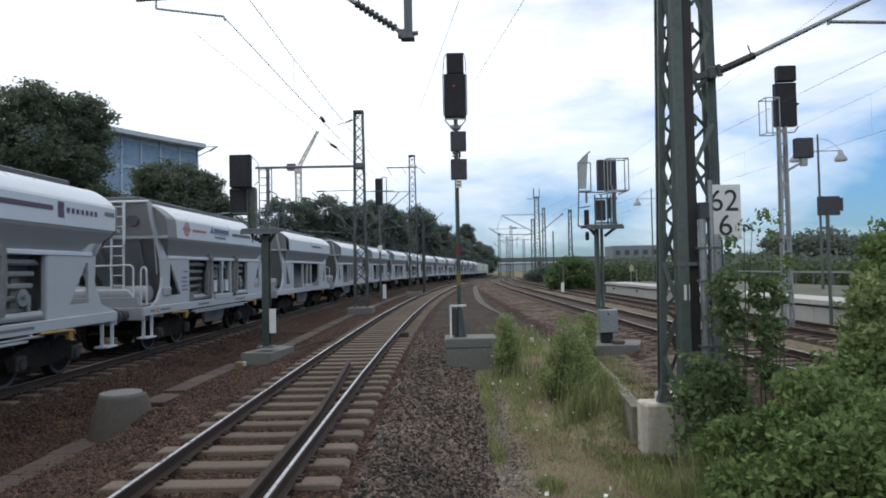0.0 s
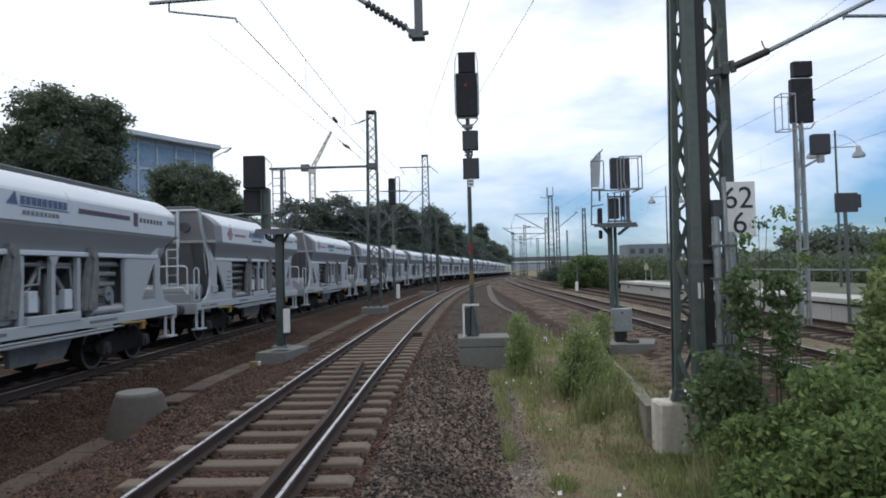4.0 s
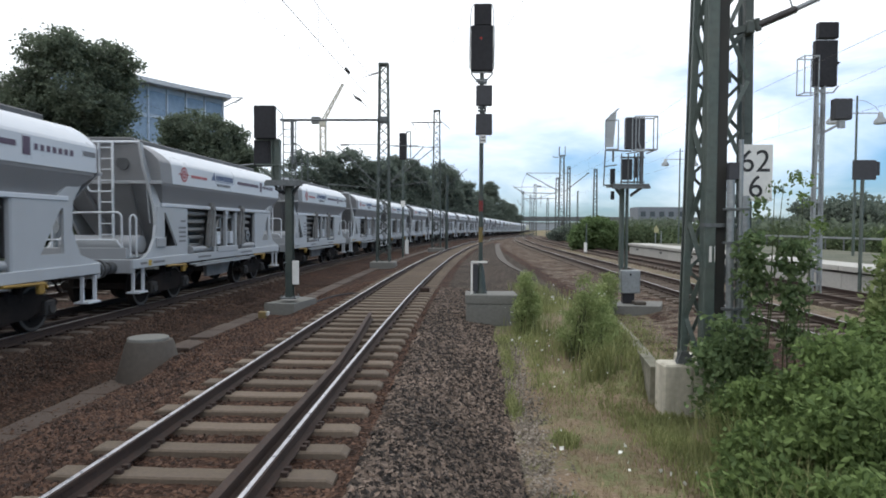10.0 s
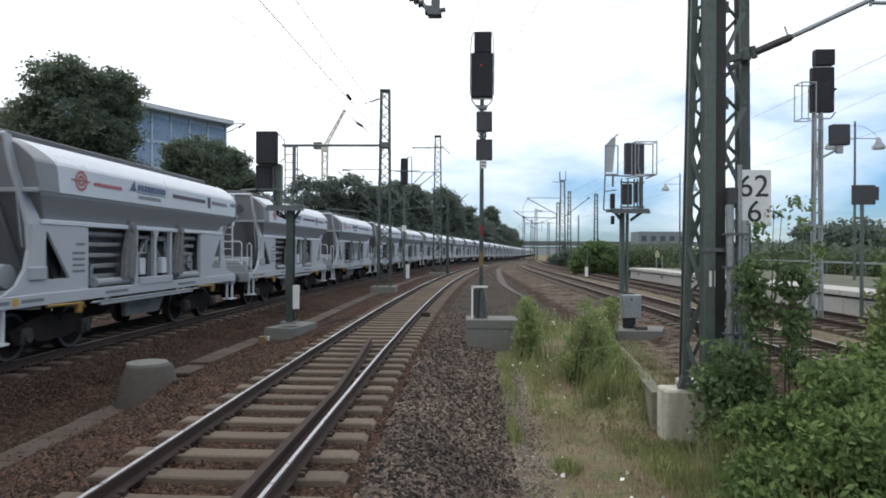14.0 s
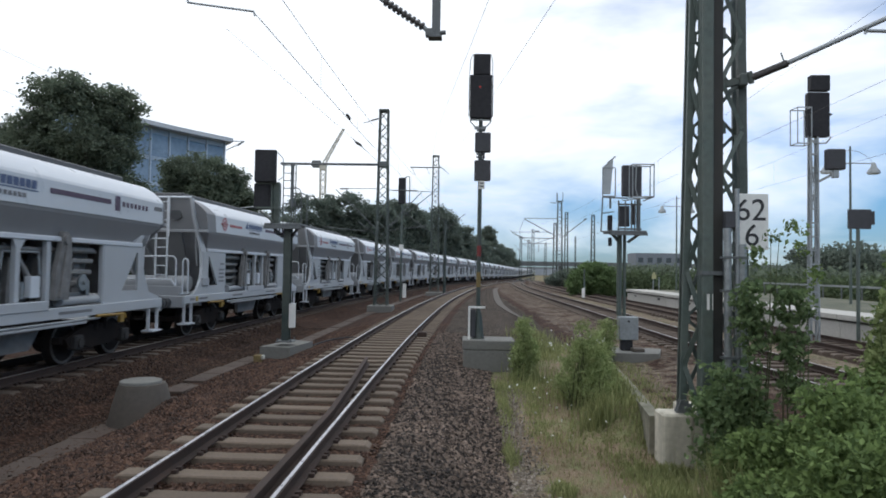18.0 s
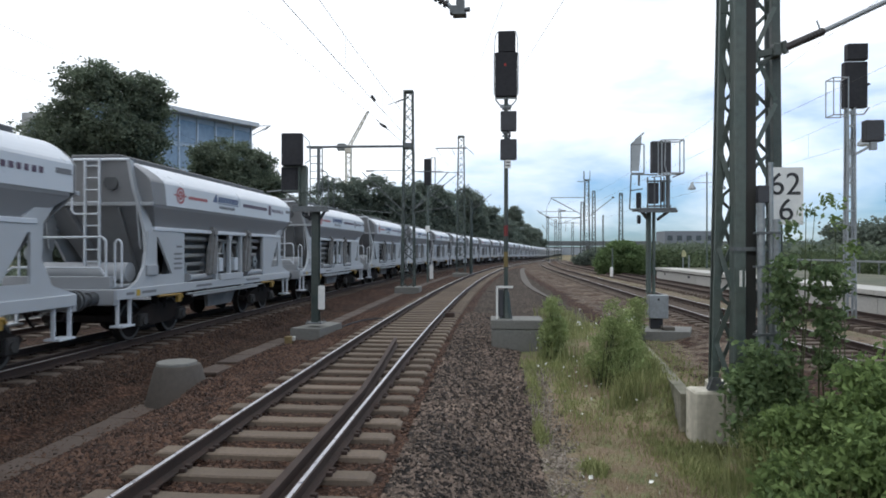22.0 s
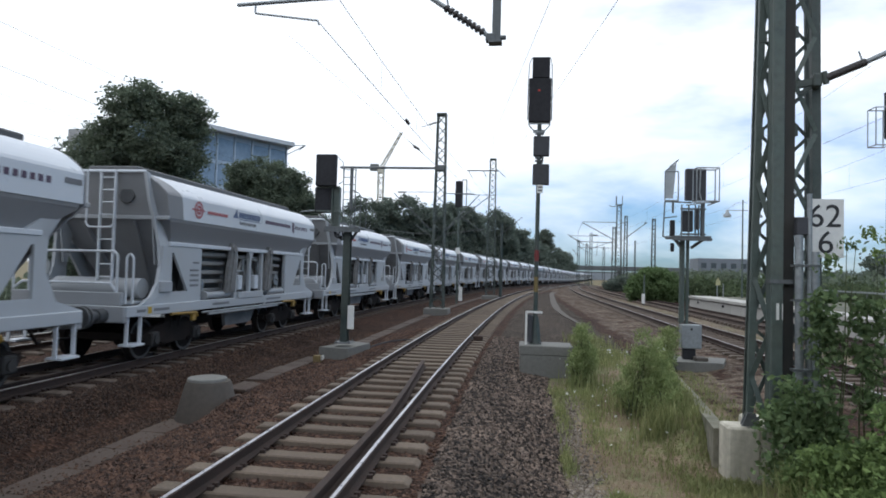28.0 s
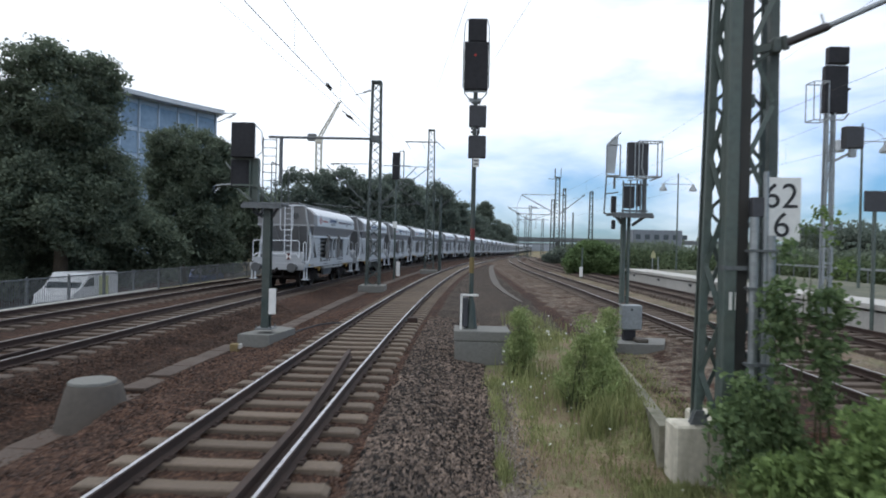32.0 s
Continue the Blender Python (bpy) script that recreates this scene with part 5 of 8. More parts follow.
part("lower_head", Geo().cbox(0.30, 0.42, -0.05, 0.12, 3.62, 4.20, 0.02), M_BLACK_FADED, rs)
for z in (3.46, 4.17):
    part("cross_tie", Geo().box(-0.12, 0.56, -0.13, -0.07, z, z + 0.045), M_GALV_DARK, rs)
for x in (-0.10, 0.09, 0.27, 0.36, 0.46):
    part("frame_bar", Geo().tube((x, -0.14, 3.42), (x, -0.14, 4.30), 0.02, 6), M_GALV_DARK, rs)
part("head_upright", Geo().beam((0.50, 0.0, 3.42), (0.50, 0.0, 4.4), 0.10, 0.08, (0, 1, 0)), M_GALV_DARK, rs)
part("head_cage", cage(Geo(), 0.20, 0.80, -0.50, -0.12, 4.38, 5.30, 0.018), M_GALV, rs)
part("cage_strut", Geo().path([(0.80, -0.5, 4.38), (0.55, -0.3, 4.28)], 0.018, 5).path([(0.02, -0.12, 4.3), (0.80, -0.5, 4.38)], 0.018, 5).path([(0.3, -0.5, 5.3), (0.28, -0.5, 4.6), (0.34, -0.5, 4.38)], 0.018, 5), M_GALV, rs)
scr = part("screen_frame", Geo().path([(-0.60, -0.3, 4.42), (-0.60, -0.3, 5.22), (-0.24, -0.3, 5.55), (-0.42, -0.05, 5.40)], 0.02, 5).path([(-0.24, -0.3, 5.2), (-0.24, -0.3, 4.40), (-0.60, -0.3, 4.40)], 0.02, 5).path([(-0.60, -0.3, 5.22), (-0.24, -0.3, 5.22)], 0.018, 5), M_GALV, rs)
part("screen_panel", Geo().prism([(-0.58, 4.46), (-0.38, 4.46), (-0.30, 5.46), (-0.58, 5.22)], "xz", -0.30, -0.285), material("fine_wire_mesh", (0.40, 0.43, 0.45), 0.6, 0.2, 0.15, 60, 3), scr, "pale wire mesh panel")
part("side_railing", Geo().path([(-0.66, -0.4, 3.38), (-0.62, -0.4, 4.36), (0.1, -0.4, 4.34)], 0.02, 5).path([(-0.66, -0.4, 3.38), (-0.38, -0.4, 3.38)], 0.02, 5).path([(-0.64, -0.4, 3.9), (-0.30, -0.4, 3.95)], 0.016, 5).path([(-0.38, -0.3, 4.4), (-0.38, -0.3, 4.05)], 0.03, 6), M_GALV_DARK, rs)
part("small_head", Geo().cbox(-0.42, -0.30, -0.25, -0.1, 3.42, 3.86, 0.015), M_BLACK, rs)
part("small_head", Geo().cbox(-0.40, -0.31, -0.24, -0.12, 2.98, 3.22, 0.015), M_BLACK, rs)
rsb = thing("signal_plinth", "low grey concrete plinth beside the caged signal", "plinth", (4.08, 18.38, -0.13))
part("slab", Geo().prism([(-0.50, -0.35), (1.42, -0.35), (1.85, 0.9), (-0.1, 1.1)], "xy", -0.75, 0.0), M_CONC, rsb)
part("cover", Geo().cbox(0.78, 1.10, -0.10, 0.30, 0.001, 0.10, 0.02), M_SHAFT, rsb)

# tall signal near the platform
fs = thing("platform_signal", "tall black signal on a slender lattice post", "railway signal", (12.3, 22.9, -0.4))
g = lattice(Geo(), [(-0.14, -0.10, 0), (0.14, -0.10, 0), (0.14, 0.10, 0), (-0.14, 0.10, 0)], [(-0.11, -0.08, 7.5), (0.11, -0.08, 7.5), (0.11, 0.08, 7.5), (-0.11, 0.08, 7.5)], 1, 0.02, 0.06)
for k in range(1, 16):
    g.box(-0.13, 0.13, -0.11, -0.09, 0.48 * k - 0.03, 0.48 * k + 0.03)
part("lattice_post", g, M_GALV, fs)
part("foundation", Geo().cbox(-0.5, 0.5, -0.45, 0.45, -0.3, 0.10, 0.03), M_CONC, fs)
fh = part("signal_head", Geo().cbox(-0.23, 0.52, -0.12, 0.12, 7.34, 8.90, 0.02), M_BLACK, fs, "large black signal housing seen from behind")
part("upper_head", Geo().cbox(-0.13, 0.54, -0.12, 0.14, 8.97, 9.52, 0.02), M_BLACK, fs)
part("hood", Geo().prism([(0.521, 8.2), (0.521, 8.05), (0.66, 8.16)], "xz", -0.05, 0.2), M_BLACK, fh)
part("head_cage", cage(Geo(), -0.74, -0.26, -0.4, 0.1, 7.05, 8.3, 0.02), M_GALV, fs)
part("head_bracket", Geo().path([(-0.24, -0.1, 7.34), (0.0, -0.1, 7.1), (0.4, -0.1, 7.12), (0.56, -0.1, 7.34)], 0.025, 5), M_GALV, fs)
part("arm", Geo().beam((0.1, -0.1, 5.75), (0.56, -0.25, 6.02), 0.12, 0.08), M_GALV, fs)
part("indicator_box", Geo().cbox(0.25, 0.85, -0.5, -0.2, 6.14, 6.85, 0.03), M_BLACK_FADED, fs, "black indicator box on an arm")
part("indicator_cabinet", Geo().cbox(0.44, 0.64, -0.45, -0.3, 5.86, 6.13, 0.01), M_GALV, fs)
sb = thing("sign_board", "black board on a slim grey post", "railway sign", (13.64, 22.5, -0.34))
part("board", Geo().cbox(-0.38, 0.38, -0.06, 0.06, 4.05, 4.72, 0.02).box(0.381, 0.50, -0.03, 0.03, 4.2, 4.66), M_BLACK_FADED, sb)
part("post", Geo().tube((-0.05, 0, 0), (-0.05, 0, 4.05), 0.06, 10), M_GREEN_GREY, sb)

# lattice mast on the right with the kilometre plate
ma = thing("catenary_mast", "large green lattice catenary mast with kilometre plate", "catenary mast", (3.95, 10.1, -0.07))
ZT = 9.6
legs = {"L": ((-0.443, 0.20), (-0.265, 0.16), 0.095), "R": ((0.505, 0.16), (0.385, 0.12), 0.125), "B": ((0.53, 0.52), (0.40, 0.44), 0.07)}
pts = {}
for key, (low, high, wide) in legs.items():
    p, q = Vector((*low, 0)), Vector((*high, ZT))
    pts[key] = (p, q)
    g = Geo()
    d = wide / 2
    for (lx, ly), (hx, hy) in ((low, high),):
        for sx0, sx1, sy0, sy1 in ((-d, d, -0.012, 0.012), (-d, -d + 0.018, 0.0, d * 1.3), (d - 0.018, d, 0.0, d * 1.3)):
            lo = [(lx + a, ly + b, 0) for a, b in ((sx0, sy0), (sx1, sy0), (sx1, sy1), (sx0, sy1))]
            hi = [(hx + a, hy + b, ZT) for a, b in ((sx0, sy0), (sx1, sy0), (sx1, sy1), (sx0, sy1))]
            g.loft([lo, hi], True, False)
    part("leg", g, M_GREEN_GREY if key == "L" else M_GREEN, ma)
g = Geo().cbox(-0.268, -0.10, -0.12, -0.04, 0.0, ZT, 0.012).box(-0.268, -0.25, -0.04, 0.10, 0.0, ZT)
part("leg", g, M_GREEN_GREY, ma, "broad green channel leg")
# near-black base colour carries the shade of the recess behind the channel
part("leg_web", Geo().cbox(-0.098, 0.075, -0.045, 0.03, 0.0, ZT, 0.01), material("recess_shaded_web", (0.030, 0.032, 0.030), 0.75, 0, 0.25, 12, 1.2, 0.1, 40, (0.05, 0.04, 0.034), 0.5), ma, "web plate with the shade of the recess in its colour")
front = (Vector((-0.22, 0.02, 0)), Vector((-0.20, 0.02, ZT)))
front_right = (Vector((0.06, 0.0, 0)), Vector((0.06, 0.0, ZT)))
def lacing(p, q, bays, w):
    for k in range(bays):
        a, b = (p, q) if k % 2 else (q, p)
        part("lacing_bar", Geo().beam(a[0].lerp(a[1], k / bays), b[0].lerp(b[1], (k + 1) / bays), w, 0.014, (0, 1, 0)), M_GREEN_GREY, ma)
lacing(pts["L"], front, 13, 0.075)
lacing(front_right, pts["R"], 13, 0.065)
lacing(pts["R"], pts["B"], 13, 0.05)
lacing(pts["B"], pts["L"], 13, 0.045)
rear_left = (Vector((-0.40, 0.52, 0)), Vector((-0.24, 0.44, ZT)))
rear_mid = (Vector((-0.10, 0.50, 0)), Vector((-0.08, 0.44, ZT)))
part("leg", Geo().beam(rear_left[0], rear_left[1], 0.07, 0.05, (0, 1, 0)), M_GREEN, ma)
lacing(rear_mid, rear_left, 13, 0.06)
lacing((Vector((0.10, 0.48, 0)), Vector((0.10, 0.42, ZT))), pts["B"], 26, 0.05)
for k in range(1, 14):
    f = k / 13
    c = pts["L"][0].lerp(pts["L"][1], f) if k % 2 == 0 else front[0].lerp(front[1], f)
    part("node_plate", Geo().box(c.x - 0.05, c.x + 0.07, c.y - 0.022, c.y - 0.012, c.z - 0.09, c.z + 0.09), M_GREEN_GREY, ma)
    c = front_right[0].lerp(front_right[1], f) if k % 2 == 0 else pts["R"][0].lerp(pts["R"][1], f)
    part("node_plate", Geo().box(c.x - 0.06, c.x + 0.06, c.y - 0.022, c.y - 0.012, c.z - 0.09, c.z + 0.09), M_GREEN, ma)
for z in (2.15,):
    part("clamp_band", Geo().box(-0.285, 0.09, -0.135, 0.04, z, z + 0.06), M_GALV_DARK, ma)
part("leg_shoe", Geo().prism([(-0.57, 0.0), (-0.31, 0.0), (-0.38, 0.20), (-0.49, 0.20)], "xz", 0.15, 0.18).prism([(-0.55, 0.0), (-0.33, 0.0), (-0.39, 0.20), (-0.48, 0.20)], "xz", 0.27, 0.30), M_GALV_DARK, ma)
for x, z1, r in ((0.065, 2.86, 0.058), (0.285, 2.62, 0.062), (0.205, 3.46, 0.036)):
    part("cable_pipe", Geo().tube((x + 0.03, -0.22, -0.3), (x, -0.22, z1), r, 10), M_GALV, ma, "grey cable protection pipe")
part("terminal_box", Geo().cbox(0.03, 0.20, -0.24, -0.13, 2.86, 3.12, 0.012), M_BLACK_FADED, ma, "dark cable terminal box")
for z in (0.9, 1.9, 2.4):
    part("pipe_clip", Geo().box(-0.02, 0.36, -0.29, -0.15, z, z + 0.035), M_GALV_DARK, ma)
part("notice", Geo().box(-0.20, -0.16, -0.126, -0.121, 1.62, 1.86).box(-0.12, -0.11, -0.126, -0.121, 1.62, 1.86), M_WHITE, ma, "small white notice strips")
plate = part("kilometre_plate", Geo().cbox(0.30, 0.80, 0.04, 0.055, 2.55, 3.42, 0.003), M_WHITE, ma, "white plate with black number")
def digits(text, size, at, parent):
    c = bpy.data.curves.new("number", "FONT")
    c.body, c.size, c.align_x, c.extrude = text, size, "CENTER", 0.002
    c.materials.append(M_SIGNTEXT)
    ob = new("number", c)
    ob.parent, ob.location, ob.rotation_euler = parent, at, (radians(90), 0, 0)
    return ob
digits("62", 0.48, (0.53, 0.036, 3.005), plate)
digits("6", 0.48, (0.545, 0.036, 2.615), plate)
part("plate_clamp", Geo().box(0.28, 0.60, 0.056, 0.11, 3.26, 3.30).box(0.28, 0.60, 0.056, 0.11, 2.66, 2.70), M_GALV_DARK, ma)
# its cantilever over the right-hand track
part("cantilever_bracket", Geo().beam((0.10, 0.06, 5.12), (0.46, -0.08, 5.18), 0.08, 0.10).beam((0.14, 0.05, 4.98), (0.40, -0.02, 5.14), 0.06, 0.05).cbox(0.30, 0.42, -0.12, 0.06, 5.06, 5.26, 0.02).tube((0.44, -0.1, 5.28), (0.48, -0.1, 5.10), 0.045, 8), M_GREEN, ma)
def ribbed(p, q, r0, r1, n):
    g = Geo().tube(p, q, r0, 8)
    p, q = Vector(p), Vector(q)
    d = (q - p) / n
    for k in range(n):
        c = p + d * (k + 0.5)
        g.tube(c - d * 0.22, c + d * 0.22, r1, 10)
    return g
part("insulator", ribbed((0.46, -0.1, 5.18), (1.02, -0.1, 5.42), 0.05, 0.060, 13), M_INSUL, ma, "dark ribbed porcelain insulator")
part("cantilever_tube", Geo().tube((1.02, -0.1, 5.42), (3.1, -0.1, 6.40), 0.038, 10).tube((0.97, -0.1, 5.44), (0.92, -0.1, 5.58), 0.013, 5), M_GALV, ma)
part("registration_tube", Geo().tube((2.2, -0.1, 5.93), (4.1, -0.1, 5.88), 0.028, 8).tube((2.2, -0.1, 5.97), (2.2, -0.1, 5.88), 0.02, 6), M_GALV, ma)
M_CREAM = material("stained_cream_concrete", (0.64, 0.60, 0.50), 0.9, 0, 0.15, 11, 4.5, 0.3, 40, (0.22, 0.20, 0.15), 0.7, streak=True)
mb = thing("mast_foundation", "pale stained concrete mast foundation block", "foundation", (3.40, 10.28, -0.07))
part("block", Geo().cbox(-0.21, 0.26, -0.02, 0.45, -1.1, -0.03, 0.03), M_CREAM, mb)
part("block", Geo().cbox(0.262, 1.25, 0.0, 1.0, -1.1, -0.01, 0.03), M_CREAM, mb)
M_EDGING = material("mossy_edging_concrete", (0.27, 0.25, 0.20), 0.92, 0, 0.3, 9, 2.1, 0.25, 40, (0.075, 0.078, 0.045), 0.85)
kb = thing("kerb_wall", "low mossy concrete edging wall along the strip", "edging wall", (0, 0, 0))
g = Geo()
for (x0, y0), (x1, y1) in (((3.22, 10.75), (3.51, 13.28)), ((3.512, 13.30), (3.72, 15.4)), ((3.722, 15.42), (3.98, 18.3))):
    part("edging_stone", Geo().beam((x0, y0, -0.545), (x1, y1, -0.545), 0.20, 0.62), M_EDGING, kb)


# slender lattice masts further along
def small_mast(name, label, x, y, z0, top, wide, arms=()):
    t = thing(name, label, "catenary mast", (x, y, z0))
    h = top - z0
    w, v = wide / 2, wide * 0.32
    bays = max(8, int(h / 0.55))
    g = lattice(Geo(), [(-w, -w, 0), (w, -w, 0), (w, w, 0), (-w, w, 0)], [(-v, -v, h), (v, -v, h), (v, v, h), (-v, v, h)], bays, 0.05, 0.09)
    part("lattice_post", g, M_GREEN, t)
    part("foundation", Geo().cbox(-w - 0.35, w + 0.35, -w - 0.35, w + 0.35, -0.6, 0.28, 0.03), M_CONC, t)
    part("mast_cap", Geo().cbox(-v - 0.06, v + 0.06, -v - 0.06, v + 0.06, h, h + 0.12, 0.02), M_GREEN, t)
    return t


m2 = small_mast("catenary_mast", "slender green lattice mast with a long cross arm", -4.57, 37.2, -0.3, 11.2, 0.72)
part("cross_arm", Geo().tube((0, 0, 8.42), (-5.95, 0, 8.42), 0.075, 10).box(-6.0, -5.75, -0.1, 0.1, 8.36, 8.48), M_GALV_DARK, m2)
part("arm_clamp", Geo().cbox(-0.3, 0.3, -0.3, 0.3, 8.26, 8.58, 0.03), M_GALV_DARK, m2)
part("drop_post", Geo().tube((-5.3, 0, 8.4), (-5.3, 0, 5.9), 0.10, 10), M_GALV_DARK, m2)
part("cantilever", Geo().tube((-0.25, 0, 7.02), (-2.0, 0, 7.0), 0.022, 6).tube((-0.25, 0, 4.6), (-2.75, 0, 6.95), 0.030, 6).tube((-0.9, 0, 4.55), (-3.4, 0, 4.75), 0.020, 6).tube((-0.3, 0, 4.3), (-1.4, 0, 5.1), 0.022, 6), M_GALV_DARK, m2)
part("insulator", ribbed((-2.0, 0, 7.0), (-2.5, 0, 6.99), 0.03, 0.06, 5), M_INSUL, m2)
part("cantilever", Geo().tube((0.25, 0, 6.95), (2.0, 0, 6.95), 0.022, 6).tube((0.25, 0, 4.7), (2.3, 0, 6.9), 0.030, 6).tube((0.3, 0, 4.6), (2.6, 0, 4.9), 0.020, 6), M_GALV_DARK, m2)
part("stay", Geo().path([(0.0, 0, 11.25), (-0.85, 0, 10.95), (-1.2, 0, 10.85)], 0.02, 5), M_GALV_DARK, m2)
part("insulator", ribbed((-0.35, 0, 11.12), (-0.75, 0, 10.98), 0.03, 0.07, 4), M_INSUL, m2)
m3 = small_mast("catenary_mast", "distant green lattice mast with short cross arm", -2.45, 60.0, -0.3, 12.6, 0.8)
part("cross_arm", Geo().tube((-2.4, 0, 11.9), (0.5, 0, 11.9), 0.06, 6).path([(-2.3, 0, 11.9), (-1.9, 0, 11.2)], 0.03, 5).path([(-0.9, 0, 11.9), (-0.6, 0, 11.3)], 0.03, 5).path([(0.3, 0, 12.1), (1.2, 0, 11.3)], 0.03, 5), M_GALV_DARK, m3)
part("cantilever", Geo().tube((0.3, 0, 9.6), (-4.0, 0, 9.7), 0.03, 6).tube((-0.3, 0, 9.5), (-4.4, 0, 6.2), 0.038, 6).tube((-0.4, 0, 5.8), (-3.2, 0, 7.9), 0.03, 6).tube((0.4, 0, 5.6), (2.8, 0, 7.6), 0.03, 6), M_GALV_DARK, m3)
m3b = thing("catenary_post", "grey steel post beside the distant mast", "catenary mast", (-1.55, 62, -0.3))
part("post", Geo().tube((0, 0, 0), (0, 0, 7.2), 0.16, 10, 0.12), M_GREEN, m3b)
# distant signal left of the curve
s2 = thing("distant_signal", "black signal on a tall post beside the curve", "railway signal", (-4.45, 48.0, -0.3))
part("post", Geo().tube((0, 0, 0), (0, 0, 9.1), 0.07, 8), M_GREEN_GREY, s2)
part("signal_head", Geo().cbox(-0.28, 0.24, -0.15, 0.15, 7.25, 9.2, 0.03), M_BLACK, s2)
part("cage", cage(Geo(), 0.25, 0.55, -0.2, 0.2, 7.3, 9.3, 0.02), M_GALV_DARK, s2)
part("marker_board", Geo().cbox(0.15, 0.42, -0.1, 0.0, 0.25, 1.3, 0.01), M_WHITE, s2, "white marker board")
part("number_plate", Geo().box(-0.16, 0.16, -0.11, -0.08, 3.75, 4.2), M_WHITE, s2)

# hanging support over the near track
hs = thing("hanging_catenary_support", "hanging steel post with insulator and registration arm", "catenary support", (-0.37, 8.55, 5.2))
part("drop_post", Geo().box(-0.055, 0.055, -0.05, -0.036, 0, 4.2).box(-0.055, 0.055, 0.036, 0.05, 0, 4.2).box(-0.008, 0.008, -0.036, 0.036, 0, 4.2), M_GALV_DARK, hs)
part("foot_plate", Geo().cbox(-0.10, 0.08, -0.08, 0.08, -0.03, 0.0, 0.005).cbox(-0.14, -0.02, -0.06, 0.06, -0.001, 0.10, 0.01).tube((0.05, 0, 0.05), (0.13, 0, 0.06), 0.03, 6), M_GALV_DARK, hs)
part("insulator", ribbed((-0.16, 0, 0.12), (-0.70, 0, 0.48), 0.028, 0.055, 9), M_INSUL, hs, "dark ribbed insulator")
part("bracket_tube", Geo().tube((-0.70, 0, 0.48), (-1.10, 0, 0.76), 0.032, 8).tube((-0.66, 0, 0.52), (-0.68, 0, 0.66), 0.014, 5).tube((-0.08, 0, 0.05), (-0.17, 0, 0.13), 0.03, 6), M_GALV, hs)
part("registration_tube", Geo().tube((-1.0, 0, 0.71), (-3.62, 0, 0.57), 0.027, 8).tube((-2.9, 0, 0.62), (-2.9, 0, 0.72), 0.012, 5), M_GALV, hs)
part("steady_arm", Geo().path([(-3.36, 0, 0.58), (-3.36, 0, 0.45), (-3.30, 0, 0.44), (-2.46, 0, 0.33), (-2.44, 0, 0.27)], 0.014, 6), M_GALV, hs)
part("cross_beam", Geo().cbox(-10.7, 10.5, -0.14, 0.14, 4.2, 4.5, 0.02), M_GREEN, hs)
for name_x in (-10.5, 10.3):
    part("gantry_leg", Geo().cbox(name_x - 0.13, name_x + 0.13, -0.13, 0.13, -5.5, 4.2, 0.02), M_GREEN, hs)


# contact wires and messengers
def wire(name, label, points, r=0.009):
    return solid(name, Geo().path(points, r, 5), M_WIRE, label, "overhead wire")


def catenary(line_at, s0, spans, stagger, z_contact=5.5, z_top=7.0, sag=0.75, r=0.0045):
    t = thing("overhead_line", "contact wire with messenger wire and droppers", "overhead wire")
    con, mes, drop = [], [], Geo()
    s = s0
    for n, length in enumerate(spans):
        for k in range(8):
            f = k / 8
            off = stagger * (1 - 2 * f) * (1 if n % 2 == 0 else -1)
            x, y, z, a = line_at(s + length * f, off)
            up = z_top - sag * 4 * f * (1 - f)
            con.append((x, y, z + z_contact))
            mes.append((x, y, z + up))
            if k:
                drop.tube((x, y, z + z_contact), (x, y, z + up), r * 0.5, 4)
        s += length
    part("contact_wire", Geo().path(con, r, 5), M_WIRE, t)
    part("messenger_wire", Geo().path(mes, r * 0.85, 5), M_WIRE, t)
    tagged(part("dropper_set", drop, M_WIRE, t), kind="stuff")
    return t


catenary(LINE_A, 8.55, (28.6, 24, 60, 60), -0.38, z_top=6.2, sag=0.15, r=0.006)
catenary(LINE_TRAIN, -23, (60, 62, 60), 0.3, r=0.003)
catenary(LINE_FAR, -23, (60, 62, 60), 0.3, r=0.003)
catenary(LINE_B, -45, (55, 60, 60), 0.3, 5.55, r=0.004)
catenary(LINE_C, -45, (55, 60, 60), 0.3, 5.55, r=0.004)
ten = thing("tension_insulator", "dark insulator hanging in a bracing wire", "insulator", (-5.62, 34.35, 8.8))
part("body", Geo().loft([[(r * math.cos(i * math.pi / 4) + d * 0.75, r * math.sin(i * math.pi / 4), -d * 0.65) for i in range(8)] for d, r in ((-0.5, 0.02), (-0.18, 0.04), (-0.1, 0.10), (0.06, 0.14), (0.18, 0.10), (0.26, 0.04), (0.55, 0.02))]), M_INSUL, ten)
part("wire", Geo().path([(-7.4, 0, 6.28), (-0.37, 0, 0.33)], 0.007, 5).path([(0.41, 0, -0.36), (1.6, 2.8, -1.3)], 0.012, 5), M_WIRE, ten)
sec = thing("section_insulator", "small dark insulator set in the contact wire", "insulator", (-2.57, 14.4, 5.5))
part("body", ribbed((0, -0.20, 0.0), (0, 0.20, 0.0), 0.018, 0.032, 6), M_INSUL, sec)
cw = thing("bracing_wires", "two thin wires crossing above the strip", "overhead wire")
part("wire", Geo().path([(1.004, 5.0, 6.347), (-1.424, 36.0, 9.962), (-3.0, 60, 11.2)], 0.005, 5), M_WIRE, cw)
part("wire", Geo().path([(2.042, 5.0, 6.348), (0.478, 36.0, 9.98), (-2.0, 60, 11.0)], 0.005, 5), M_WIRE, cw)

